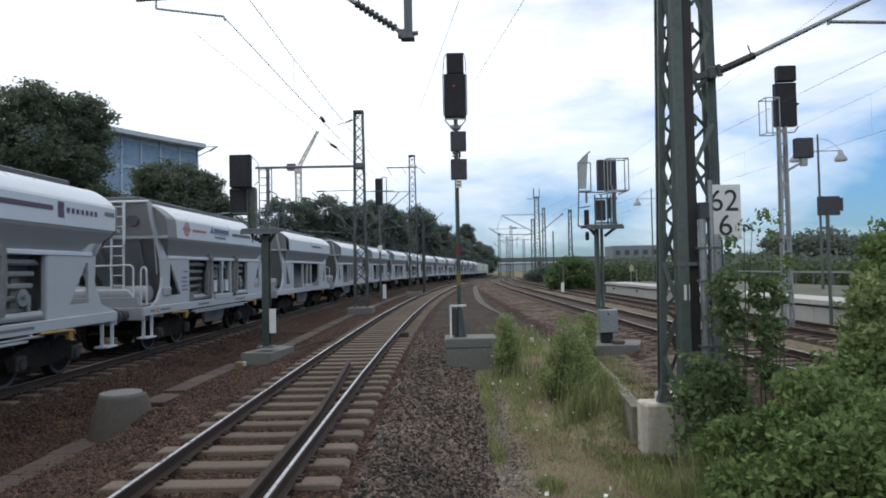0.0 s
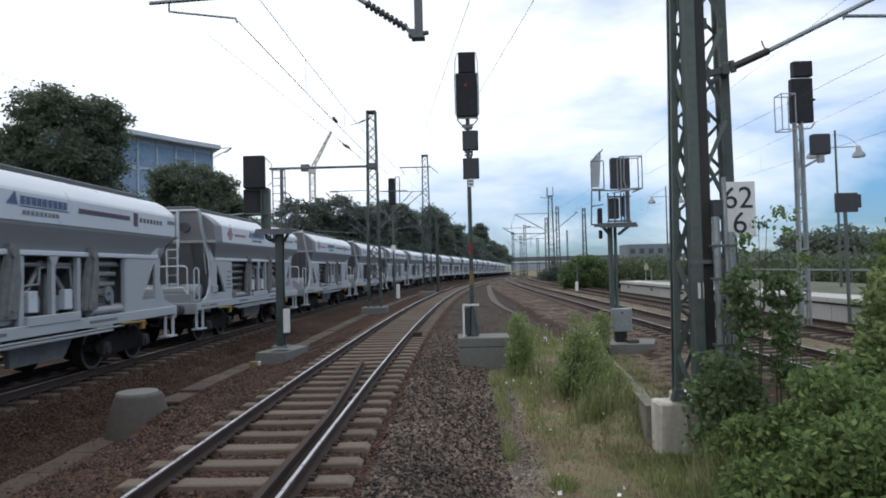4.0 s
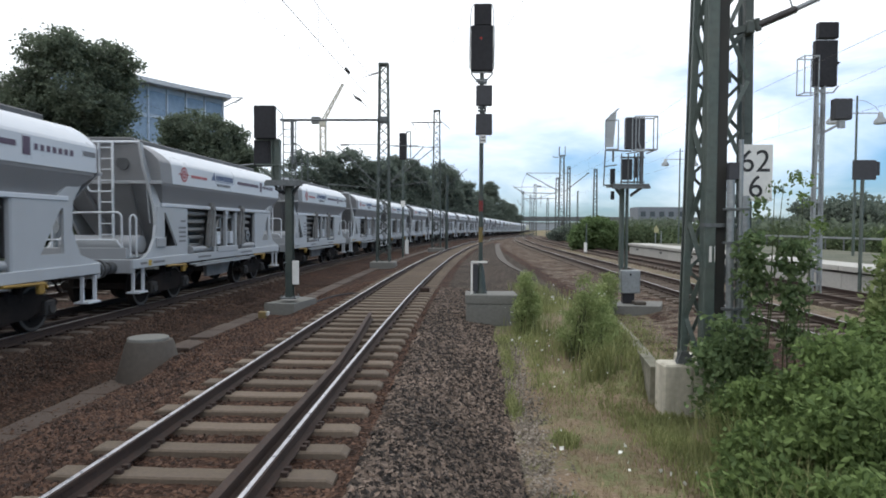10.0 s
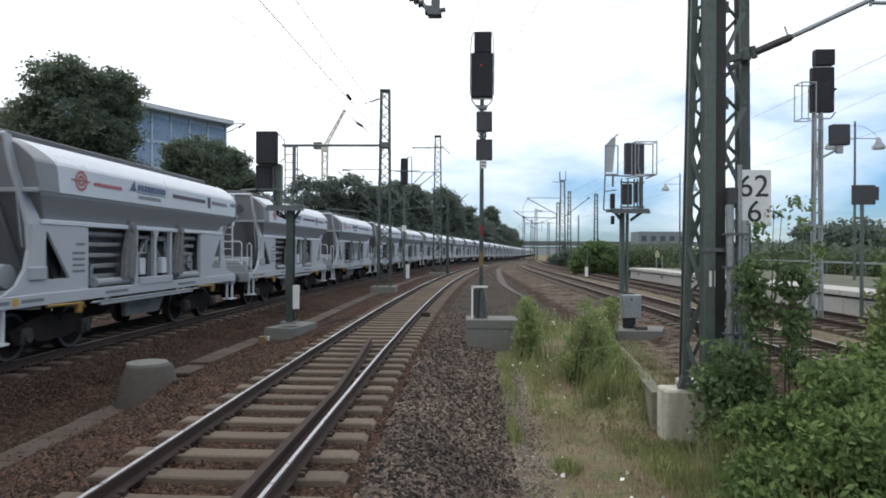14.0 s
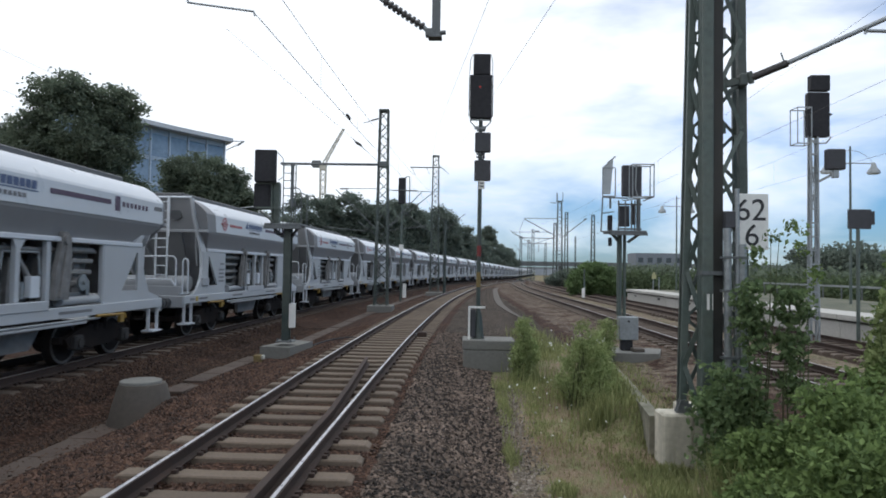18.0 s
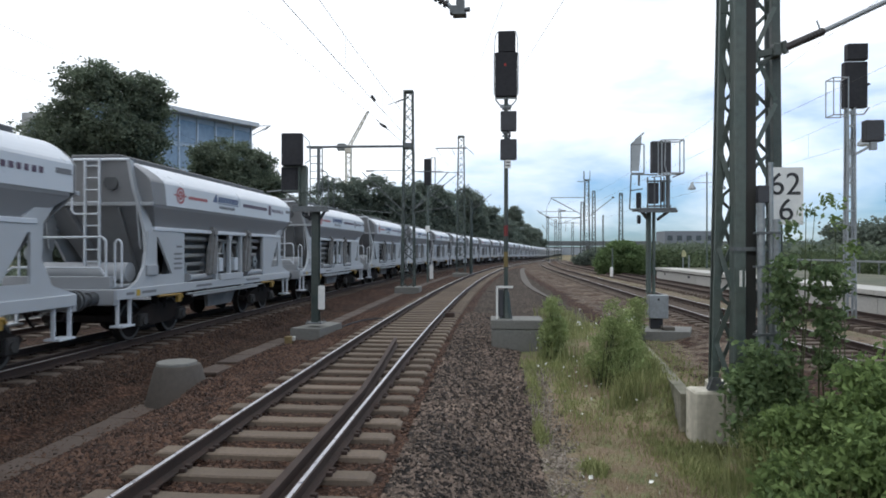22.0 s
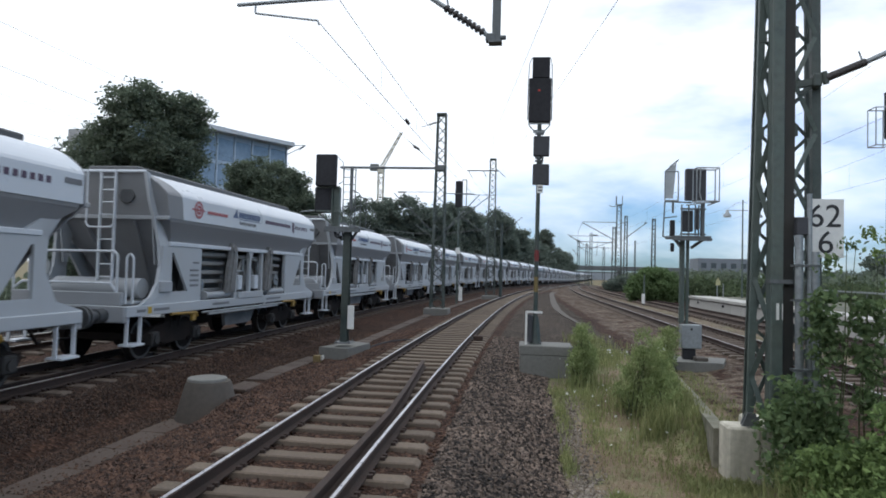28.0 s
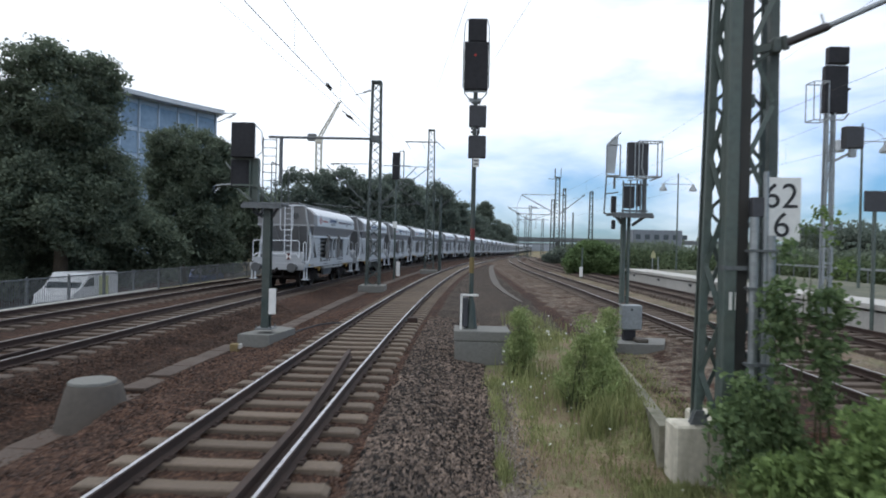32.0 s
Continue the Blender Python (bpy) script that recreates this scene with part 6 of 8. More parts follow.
# ---------------------------------------------------------------- plants
M_LEAF_DARK = island_material("dark_tree_leaves", (0.108, 0.134, 0.098), (0.200, 0.238, 0.168), 0.95, 0.42)
M_LEAF_MID = island_material("fresh_shrub_leaves", (0.090, 0.138, 0.050), (0.232, 0.318, 0.112), 0.85, 0.36)
M_LEAF_LIGHT = island_material("young_weed_leaves", (0.19, 0.25, 0.095), (0.36, 0.41, 0.185), 0.85, 0.35)
M_GRASS = island_material("dry_and_green_grass", (0.16, 0.19, 0.075), (0.34, 0.345, 0.16), 0.8, 0.3)
M_GRASS_DRY = island_material("dry_grass", (0.22, 0.175, 0.115), (0.38, 0.315, 0.205), 0.85, 0.3)
M_STEM = material("green_brown_stem", (0.06, 0.075, 0.03), 0.8, 0, 0.2)
M_FLOWER = island_material("small_white_flowers", (0.55, 0.55, 0.50), (0.72, 0.72, 0.68), 0.7)


def leaves_mesh(name, centres, size, rng, mat, droop=0.3, long=1.6, flat=1.0):
    """One folded rhombus a leaf, at each centre; flat below 1 lays the leaves level."""
    n = len(centres)
    c = np.asarray(centres, np.float32)
    d = rng.normal(size=(n, 3)) * [1, 1, flat]
    d[:, 2] -= droop
    d /= np.linalg.norm(d, axis=1)[:, None]
    o = rng.normal(size=(n, 3)) * [1, 1, flat]
    o -= (o * d).sum(1)[:, None] * d
    o /= np.linalg.norm(o, axis=1)[:, None]
    up = np.cross(d, o)
    s = (size * rng.uniform(0.6, 1.4, n))[:, None]
    verts = np.stack([c - d * s * long / 2, c + o * s * 0.5 + up * s * 0.12, c + d * s * long / 2, c - o * s * 0.5 + up * s * 0.12], 1).reshape(-1, 3)
    k = np.arange(n)[:, None] * 4
    faces = np.concatenate([k + [0, 1, 2], k + [0, 2, 3]], 0)
    return mesh_of(name, verts, faces, mat)


def clumped(rng, blobs, clumps, per, spread):
    """Leaf centres in clumps that lie mostly on the skin of the given ellipsoids (centre, radii)."""
    out = []
    weight = np.array([r[0] * r[1] + r[1] * r[2] for _, r in blobs])
    for (c, r), k in zip(blobs, np.maximum(3, (clumps * weight / weight.sum()).astype(int))):
        d = rng.normal(size=(k, 3))
        d /= np.linalg.norm(d, axis=1)[:, None]
        rad = rng.uniform(0.55, 1.06, k) ** 0.7
        mid = np.array(c) + d * rad[:, None] * np.array(r)
        pts = np.repeat(mid, per, 0) + np.clip(rng.normal(size=(k * per, 3)), -1.35, 1.35) * spread * rng.uniform(0.5, 1.3, (k * per, 1)) * [1, 1, 0.7]
        out.append(pts)
    return np.concatenate(out)


def tree(name, label, x, y, z0, blobs, trunk, size, clumps, per, spread, seed, mat=None, group=""):
    """Trunk with limbs into the crown's lobes; the crown is many single leaves."""
    rng = np.random.RandomState(seed)
    t = thing(name, label, "tree", (x, y, z0), group=group)
    g = Geo()
    h = trunk[1]
    pts = [(0, 0, -0.2), (0.05, 0.02, h * 0.4), (-0.05, 0.05, h * 0.75), (0.0, 0.0, h)]
    for k, (p, q) in enumerate(zip(pts, pts[1:])):
        g.tube(p, q, trunk[0] * (1 - 0.2 * k), 10, trunk[0] * (0.8 - 0.2 * k))
    for c, r in blobs:
        a, b = Vector((0, 0, h * rng.uniform(0.55, 0.95))), Vector(c)
        mid = a.lerp(b, 0.5) + Vector((0, 0, rng.uniform(0, 0.4)))
        g.tube(a, mid, trunk[0] * 0.42, 7, trunk[0] * 0.28)
        g.tube(mid, b, trunk[0] * 0.28, 6, trunk[0] * 0.1)
        for _ in range(5):
            e = b + Vector(rng.normal(size=3) * np.array(r) * 0.5)
            g.tube(mid.lerp(b, rng.uniform(0.3, 1)), e, trunk[0] * 0.1, 5, trunk[0] * 0.03)
    part("trunk", g, M_BARK, t)
    # lobes break each large form of the crown into smaller heads
    lobes = []
    for c, r in blobs:
        lobes.append((c, tuple(v * 0.93 for v in r)))
        d = rng.normal(size=(9, 3))
        d /= np.linalg.norm(d, axis=1)[:, None]
        lobes += [(tuple(np.array(c) + e * np.array(r) * rng.uniform(0.72, 0.92)), tuple(v * rng.uniform(0.26, 0.40) for v in r)) for e in d]
    cr = part("crown", leaves_mesh("crown", clumped(rng, lobes, clumps, per, spread), size, rng, mat or M_LEAF_DARK, flat=0.55), None, t)
    return t


def shrub(name, label, x, y, z0, blobs, size, clumps, per, spread, seed, mat, stems=8, group="", category="shrub", droop=0.3, long=1.6):
    rng = np.random.RandomState(seed)
    t = thing(name, label, category, (x, y, z0), group=group)
    g = Geo()
    for k in range(stems):
        c, r = blobs[rng.randint(len(blobs))]
        b = Vector(c) + Vector(rng.normal(size=3) * np.array(r) * 0.45)
        a = Vector((c[0] * 0.8 + rng.normal() * 0.1, c[1] * 0.8 + rng.normal() * 0.1, -0.05))
        mid = a.lerp(b, 0.55) + Vector((rng.normal() * 0.05, rng.normal() * 0.05, 0.05))
        g.tube(a, mid, 0.014, 5, 0.010).tube(mid, b, 0.010, 5, 0.004)
    tagged(part("stalk", g, M_STEM, t), kind="stuff")
    part("leaves", leaves_mesh("leaves", clumped(rng, blobs, clumps, per, spread), size, rng, mat, droop, long), None, t)
    return t


# distance haze is put into this lighter, bluer leaf colour
M_LEAF_FAR = island_material("haze_tinted_far_leaves", (0.115, 0.146, 0.122), (0.205, 0.240, 0.198), 0.95, 0.42)
M_IVY = island_material("dark_climber_leaves", (0.086, 0.135, 0.062), (0.205, 0.280, 0.125), 0.8, 0.38)
M_BANK = island_material("dull_bank_grass", (0.055, 0.080, 0.042), (0.115, 0.145, 0.075), 0.9, 0.35)
STREET = -1.65
tree("street_tree", "large dense dark green broadleaf tree by the street", -22.5, 37.5, STREET, [((0.2, 0, 11.4), (3.0, 3.6, 3.3)), ((-3.1, -0.8, 9.3), (2.5, 2.8, 2.5)), ((-1.0, 0.2, 8.4), (2.4, 3.0, 2.6)), ((2.3, 0.6, 7.0), (1.9, 2.4, 2.1)), ((-0.8, 0, 6.0), (3.5, 4.0, 3.2)), ((-3.1, -1.5, 5.0), (3.3, 3.4, 2.6)), ((-3.0, 3.6, 2.4), (3.6, 2.0, 1.7)), ((1.6, -0.2, 4.8), (1.8, 3.0, 2.2))], (0.45, 7.0), 0.12, 3000, 84, 0.34, 11, group="trees along the street")
tree("street_tree", "round dark green broadleaf tree by the street", -21.2, 51.0, STREET, [((0.4, 0, 10.3), (2.9, 3.0, 2.5)), ((-1.1, 0, 8.6), (1.8, 2.2, 2.0)), ((2.3, 0.3, 8.7), (2.2, 2.6, 2.2)), ((0.3, 0, 5.4), (3.1, 3.2, 2.8)), ((0.8, 1.6, 3.0), (2.8, 2.2, 1.8))], (0.38, 6.0), 0.135, 1600, 74, 0.34, 12, group="trees along the street")
tree("street_tree", "dark green broadleaf tree filling the street edge", -24.5, 45.0, STREET, [((0, 0, 5.2), (3.4, 3.2, 2.2)), ((2.5, 0, 3.6), (3.0, 2.6, 2.2)), ((-2, 0, 4.0), (3.0, 2.6, 2.4))], (0.35, 5.0), 0.16, 900, 70, 0.45, 13, group="trees along the street")
tree("street_tree", "low dark green tree beyond the signal", -18.6, 60.0, STREET, [((0, 0, 5.6), (3.4, 3.2, 2.6)), ((2.5, 1, 4.0), (2.8, 2.6, 2.2))], (0.3, 4.0), 0.22, 420, 62, 0.55, 15, group="trees along the street")
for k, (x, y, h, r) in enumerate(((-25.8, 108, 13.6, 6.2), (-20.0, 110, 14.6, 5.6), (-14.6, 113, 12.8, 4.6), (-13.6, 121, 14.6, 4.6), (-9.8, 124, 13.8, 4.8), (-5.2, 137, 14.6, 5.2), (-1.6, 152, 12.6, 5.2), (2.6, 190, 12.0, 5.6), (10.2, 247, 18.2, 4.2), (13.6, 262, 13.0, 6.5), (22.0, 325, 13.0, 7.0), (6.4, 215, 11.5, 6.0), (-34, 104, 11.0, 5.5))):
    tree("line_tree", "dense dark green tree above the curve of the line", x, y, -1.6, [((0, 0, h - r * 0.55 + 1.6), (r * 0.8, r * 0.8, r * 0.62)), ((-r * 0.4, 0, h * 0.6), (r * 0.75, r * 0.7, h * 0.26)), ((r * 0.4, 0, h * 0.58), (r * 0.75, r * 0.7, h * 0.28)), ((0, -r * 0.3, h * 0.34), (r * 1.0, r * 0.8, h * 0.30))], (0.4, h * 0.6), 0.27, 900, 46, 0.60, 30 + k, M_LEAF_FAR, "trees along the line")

# far scrub and hedges that close the view on the right and ahead
rng = np.random.RandomState(5)
def hedge(name, label, boxes, size, seed, mat=None, density=1.0):
    rng = np.random.RandomState(seed)
    pts = []
    for x0, x1, y0, y1, z0, z1 in boxes:
        n = int(density * 90 * max(1, (x1 - x0) * 0.25 + (y1 - y0) * 0.1) * max(1, (z1 - z0) / 3))
        q = rng.uniform(0, 1, (n, 3))
        top = z0 + (z1 - z0) * (0.6 + 0.4 * np.sin(q[:, 0] * 13 + x0) * np.cos(q[:, 0] * 29 + y0))
        mid = np.stack([x0 + (x1 - x0) * q[:, 0], y0 + (y1 - y0) * q[:, 1], z0 + (top - z0) * np.sqrt(q[:, 2])], 1)
        pts.append(np.repeat(mid, 7, 0) + rng.normal(size=(n * 7, 3)) * size * 1.2)
    pts = np.concatenate(pts)
    return tagged(new(name, leaves_mesh(name, pts, size, rng, mat or M_LEAF_DARK)), label, "bushes", "", "stuff")


hedge("far_scrub", "low dark scrub closing the view along the line", [(-16, 3, 196, 215, -1.6, 5.0), (50, 110, 300, 330, -1.6, 4.5), (30, 110, 150, 190, -1.0, 3.6), (52, 120, 90, 120, -0.5, 5.4), (60, 140, 45, 80, 0, 7.0), (26, 45, 60, 85, -0.3, 2.2)], 0.4, 41, density=3.5)
hedge("tree_belt", "belt of green trees behind the platform, haze in their leaf colour", [(48, 78, 78, 96, 0, 5.9), (58, 100, 60, 78, 0, 4.8), (40, 64, 96, 110, 0, 3.4)], 0.34, 44, M_LEAF_FAR, density=7.0)
hedge("street_bushes", "dark low bushes behind the street", [(-44, -26, 30, 80, -1.65, 0.5)], 0.30, 43, density=7.0)
hedge("grass_bank", "tall green grass on the bank behind the platform", [(16, 32, 58, 80, -0.3, 2.1), (24.5, 60, 36, 60, 0.4, 1.9), (24.5, 50, 18, 36, 0.4, 1.7)], 0.24, 42, M_BANK, 6.0)
shrub("lineside_bush", "round green bush at the far end of the platform", 12.9, 63.5, -0.2, [((0, 0, 1.6), (2.1, 1.6, 1.5)), ((1.5, 0, 1.2), (1.5, 1.4, 1.2)), ((-1.3, 0, 1.0), (1.2, 1.2, 1.0))], 0.15, 460, 40, 0.26, 51, island_material("bush_leaves", (0.095, 0.145, 0.06), (0.175, 0.245, 0.105), 0.85, 0.4))

# weeds on the strip
shrub("weed_clump", "leafy green weeds on the dry strip", 1.55, 15.4, -0.50, [((0, 0, 1.08), (0.18, 0.26, 0.44)), ((0.08, 0.1, 0.60), (0.27, 0.30, 0.45)), ((-0.10, 0, 0.5), (0.22, 0.28, 0.4))], 0.022, 190, 26, 0.085, 61, M_LEAF_LIGHT, 30, "weeds on the strip", droop=-0.9, long=4.0)
shrub("weed_clump", "tall leafy green weeds on the dry strip", 2.35, 12.9, -0.70, [((0.08, 0, 1.42), (0.15, 0.25, 0.42)), ((0.36, 0.2, 1.22), (0.15, 0.25, 0.42)), ((0.18, 0, 0.95), (0.38, 0.36, 0.45)), ((0.36, -0.2, 0.6), (0.40, 0.38, 0.5)), ((-0.12, 0.3, 0.60), (0.24, 0.32, 0.45)), ((0.56, 0.4, 0.85), (0.18, 0.36, 0.36))], 0.022, 300, 26, 0.09, 62, M_LEAF_LIGHT, 44, "weeds on the strip", droop=-0.9, long=4.0)
shrub("weed_clump", "small green weeds beside the signal plinth", 3.98, 17.7, -0.35, [((0, 0, 0.75), (0.24, 0.28, 0.42)), ((-0.15, -0.2, 0.35), (0.28, 0.3, 0.35))], 0.024, 130, 24, 0.085, 63, M_LEAF_LIGHT, 16, "weeds on the strip", droop=-0.9, long=3.6)
# plants climbing at the mast and the thicket beside it
shrub("climbing_plant", "dark green climbing plant on the mast foot", 3.88, 9.45, -0.7, [((-0.14, 0, 0.55), (0.36, 0.32, 0.6)), ((-0.10, 0.05, 1.05), (0.26, 0.25, 0.42)), ((0.25, 0, 0.45), (0.4, 0.35, 0.55))], 0.062, 190, 22, 0.12, 64, M_IVY, 14)
shrub("climbing_plant", "leafy shoots climbing beside the mast pipes", 4.12, 9.35, -0.6, [((0.0, 0, 2.34), (0.20, 0.18, 0.26)), ((0.0, 0, 1.85), (0.20, 0.18, 0.35)), ((0.02, 0, 1.1), (0.12, 0.12, 0.5))], 0.060, 58, 18, 0.085, 65, M_IVY, 5)
shrub("climbing_plant", "thin shoot with a few leaves reaching past the plate", 4.16, 9.40, -0.6, [((0.06, 0, 2.90), (0.10, 0.10, 0.16)), ((0.33, 0, 3.25), (0.09, 0.07, 0.05))], 0.055, 9, 10, 0.075, 68, M_IVY, 2)
shrub("climbing_plant", "slender leafy sapling beside the mast", 4.70, 9.35, -0.6, [((0, 0, 2.24), (0.22, 0.18, 0.22)), ((-0.02, 0, 1.75), (0.18, 0.16, 0.28)), ((0.0, 0, 1.25), (0.10, 0.10, 0.35))], 0.060, 50, 18, 0.09, 66, M_IVY, 4)
shrub("sapling", "young bright green sapling with broad leaves", 6.2, 11.8, -0.5, [((-0.18, 0, 3.43), (0.20, 0.15, 0.11)), ((-0.10, 0, 3.05), (0.11, 0.11, 0.14)), ((0.10, 0, 2.62), (0.20, 0.18, 0.14)), ((0.0, 0, 2.2), (0.06, 0.06, 0.2))], 0.055, 20, 11, 0.085, 67, M_LEAF_MID, 3)
THICKET = ((4.55, 7.8, 0.8, 1.25), (5.3, 8.2, 0.9, 1.45), (3.95, 6.6, 0.7, 0.95), (4.7, 6.8, 0.9, 1.1), (5.62, 8.5, 0.36, 2.35), (6.25, 9.1, 0.42, 2.95), (3.80, 8.2, 0.5, 0.7), (4.3, 5.6, 0.7, 0.95), (6.6, 9.8, 0.7, 1.4), (3.3, 5.2, 0.55, 0.65), (2.95, 6.3, 0.4, 0.35), (3.45, 7.1, 0.5, 0.5), (3.7, 4.6, 0.6, 0.8), (6.05, 8.9, 0.45, 2.5))
for k, (x, y, w, h) in enumerate(THICKET):
    shrub("thicket", "dense fresh green thicket beside the mast", x, y, -0.6, [((0, 0, h * 0.62), (w * 0.75, w * 0.7, h * 0.5)), ((w * 0.4, -0.1, h * 0.4), (w * 0.6, w * 0.55, h * 0.42)), ((-w * 0.4, 0.1, h * 0.35), (w * 0.6, w * 0.55, h * 0.4))], 0.048, int(270 * w * (0.7 + h * 0.5)), 30, 0.11, 70 + k, M_LEAF_LIGHT if k == 4 else M_LEAF_MID, 16, "thicket plants", long=1.9)


def grass(name, label, n, zone_test, height, mat, seed, category="grass"):
    """Single bent blades, three faces each."""
    rng = np.random.RandomState(seed)
    x, y = zone_test(rng, n)
    z = ground_height(x, y) - 0.02
    a = rng.uniform(0, 2 * math.pi, len(x))
    h = height * rng.uniform(0.35, 1.25, len(x))
    w = 0.006 + 0.006 * rng.uniform(size=len(x))
    lean = rng.uniform(0.1, 0.6, len(x)) * h
    dx, dy = np.cos(a), np.sin(a)
    base = np.stack([x, y, z], 1)
    side = np.stack([-dy * w, dx * w, 0 * w], 1)
    mid = base + np.stack([dx * lean * 0.35, dy * lean * 0.35, h * 0.6], 1)
    tip = base + np.stack([dx * lean, dy * lean, h], 1)
    verts = np.stack([base - side, base + side, mid + side * 0.7, mid - side * 0.7, tip], 1).reshape(-1, 3)
    k = np.arange(len(x))[:, None] * 5
    faces = np.concatenate([k + [0, 1, 2], k + [0, 2, 3], k + [3, 2, 4]], 0)
    return tagged(new(name, mesh_of(name, verts, faces, mat)), label, category, "", "stuff")


def patches(spots):
    def sample(rng, n):
        k = rng.randint(0, len(spots), n)
        s = np.array(spots)[k]
        return s[:, 0] + rng.normal(size=n) * s[:, 2] * 0.5, s[:, 1] + rng.normal(size=n) * s[:, 3] * 0.5
    return sample


def strip_area(x0, x1, y0, y1):
    def sample(rng, n):
        y = y0 + (y1 - y0) * rng.uniform(size=n) ** 1.4
        return x0 + (x1 - x0) * rng.uniform(size=n), y
    return sample


grass("dry_grass", "sparse dry grass on the strip", 9000, strip_area(1.3, 3.4, 4.5, 17), 0.09, M_GRASS_DRY, 81)
grass("green_grass", "green grass tufts on the strip", 9000, patches([(2.4, 11.3, 0.9, 1.0), (2.7, 9.8, 0.4, 1.2), (1.5, 12.8, 0.3, 2.2), (2.5, 14.5, 1.0, 1.5), (2.9, 8.0, 0.5, 1.2), (1.5, 15.0, 0.4, 1.0), (3.1, 6.2, 0.6, 1.2), (2.9, 8.8, 0.35, 0.5), (3.0, 9.4, 0.25, 0.5)]), 0.13, M_GRASS, 82)
grass("edge_grass", "tufts of grass along the stone shoulder", 3800, patches([(0.85, 10.6, 0.12, 0.6), (0.90, 12.9, 0.16, 1.2), (1.45, 9.0, 0.16, 0.3), (0.95, 14.5, 0.22, 0.7), (1.2, 6.6, 0.3, 0.4), (3.15, 12.2, 0.25, 1.2), (3.4, 14.5, 0.3, 1.5), (3.25, 10.02, 0.35, 0.16), (3.2, 9.9, 0.4, 0.3)]), 0.16, M_GRASS, 83)
grass("tall_grass", "tall green grass around the weeds", 1300, patches([(2.65, 12.3, 0.40, 0.4), (2.3, 13.6, 0.7, 0.8), (1.75, 15.3, 0.6, 0.6), (2.5, 11.8, 0.4, 0.25), (2.9, 13.0, 0.4, 0.7)]), 0.5, M_GRASS, 84)
grass("wall_grass", "grass grown over the low edging wall", 2600, patches([(3.22 + 0.098 * k, 11.3 + k, 0.22, 0.7) for k in range(8)]), 0.17, M_GRASS, 87)
grass("pit_grass", "thin grass on the crushed stone behind the edging wall", 1500, patches([(3.75 + 0.098 * k, 11.3 + k, 0.5, 0.8) for k in range(7)]), 0.10, M_GRASS, 88)
grass("path_grass", "dry grass and weeds beyond the signal plinth", 3400, patches([(1.9, 18.6, 0.9, 1.0), (2.7, 20.5, 0.9, 1.8), (2.6, 24, 0.7, 2.0)]), 0.26, M_GRASS, 85)
grass("thicket_grass", "tall grass and shoots among the thicket", 2600, patches([(3.6, 6.6, 0.9, 1.4), (4.4, 7.2, 1.0, 1.2), (3.2, 5.6, 0.6, 0.8), (3.5, 8.2, 0.4, 0.6)]), 0.75, M_GRASS, 86)
rng = np.random.RandomState(9)
fl = np.concatenate([np.array([(cx, cy, cz)]) + rng.normal(size=(n, 3)) * [sx, sy, sz] for cx, cy, cz, n, sx, sy, sz in ((1.9, 12.6, 0.14, 46, 0.5, 1.6, 0.05), (1.5, 16.4, 0.3, 14, 0.4, 0.4, 0.12), (3.6, 17.3, 0.40, 46, 0.16, 0.35, 0.2), (2.4, 7.6, 0.12, 22, 0.7, 1.2, 0.04), (2.4, 20, 0.25, 30, 0.6, 1.6, 0.1))])
fl[:, 2] += ground_height(fl[:, 0], fl[:, 1])
tagged(new("white_flowers", leaves_mesh("white_flowers", fl, 0.055, rng, M_FLOWER, 0, 1.0)), "small white flower heads on the strip", "flowers", "", "stuff")

# ---------------------------------------------------------------- platform, street and distance
pf = thing("platform", "pale concrete railway platform with slab edge", "platform", kind="structure")
part("platform_core", Geo().cbox(14.05, 23.0, 14.0, 54.0, -0.6, 0.66, 0.02), M_CONC, pf)
M_PLAT = material("pale_platform_concrete", (0.44, 0.425, 0.395), 0.85, 0, 0.10, 8, 0.9, 0.15, 40, (0.34, 0.33, 0.30), 0.45, 0.05)
wall_el = Geo().cbox(0, 0.20, -0.99, 0.99, 0, 0.62, 0.015).mesh("wall_element", M_PLAT)
slab_el = Geo().cbox(-0.12, 1.6, -0.99, 0.99, 0, 0.20, 0.02).mesh("edge_slab", M_PLAT)
hole_el = Geo().cbox(-0.02, 0.03, -0.2, 0.2, -0.07, 0.07, 0.01).mesh("drain_opening", M_BLACK)
for k in range(20):
    y = 15.0 + 2 * k
    piece("wall_element", wall_el, pf, (13.84, y, -0.20))
    piece("edge_slab", slab_el, pf, (13.84, y, 0.50 + random.uniform(-0.01, 0.01)))
    if k % 3 == 0:
        piece("drain_opening", hole_el, pf, (13.83, y + 0.5, 0.26))
part("paving", Geo().box(15.46, 23.0, 14.0, 54.0, 0.665, 0.69), material("weedy_platform_surface", (0.085, 0.092, 0.058), 0.95, 0, 0.3, 5, 0.6, 0.3, 30, (0.17, 0.15, 0.11), 0.5), pf)


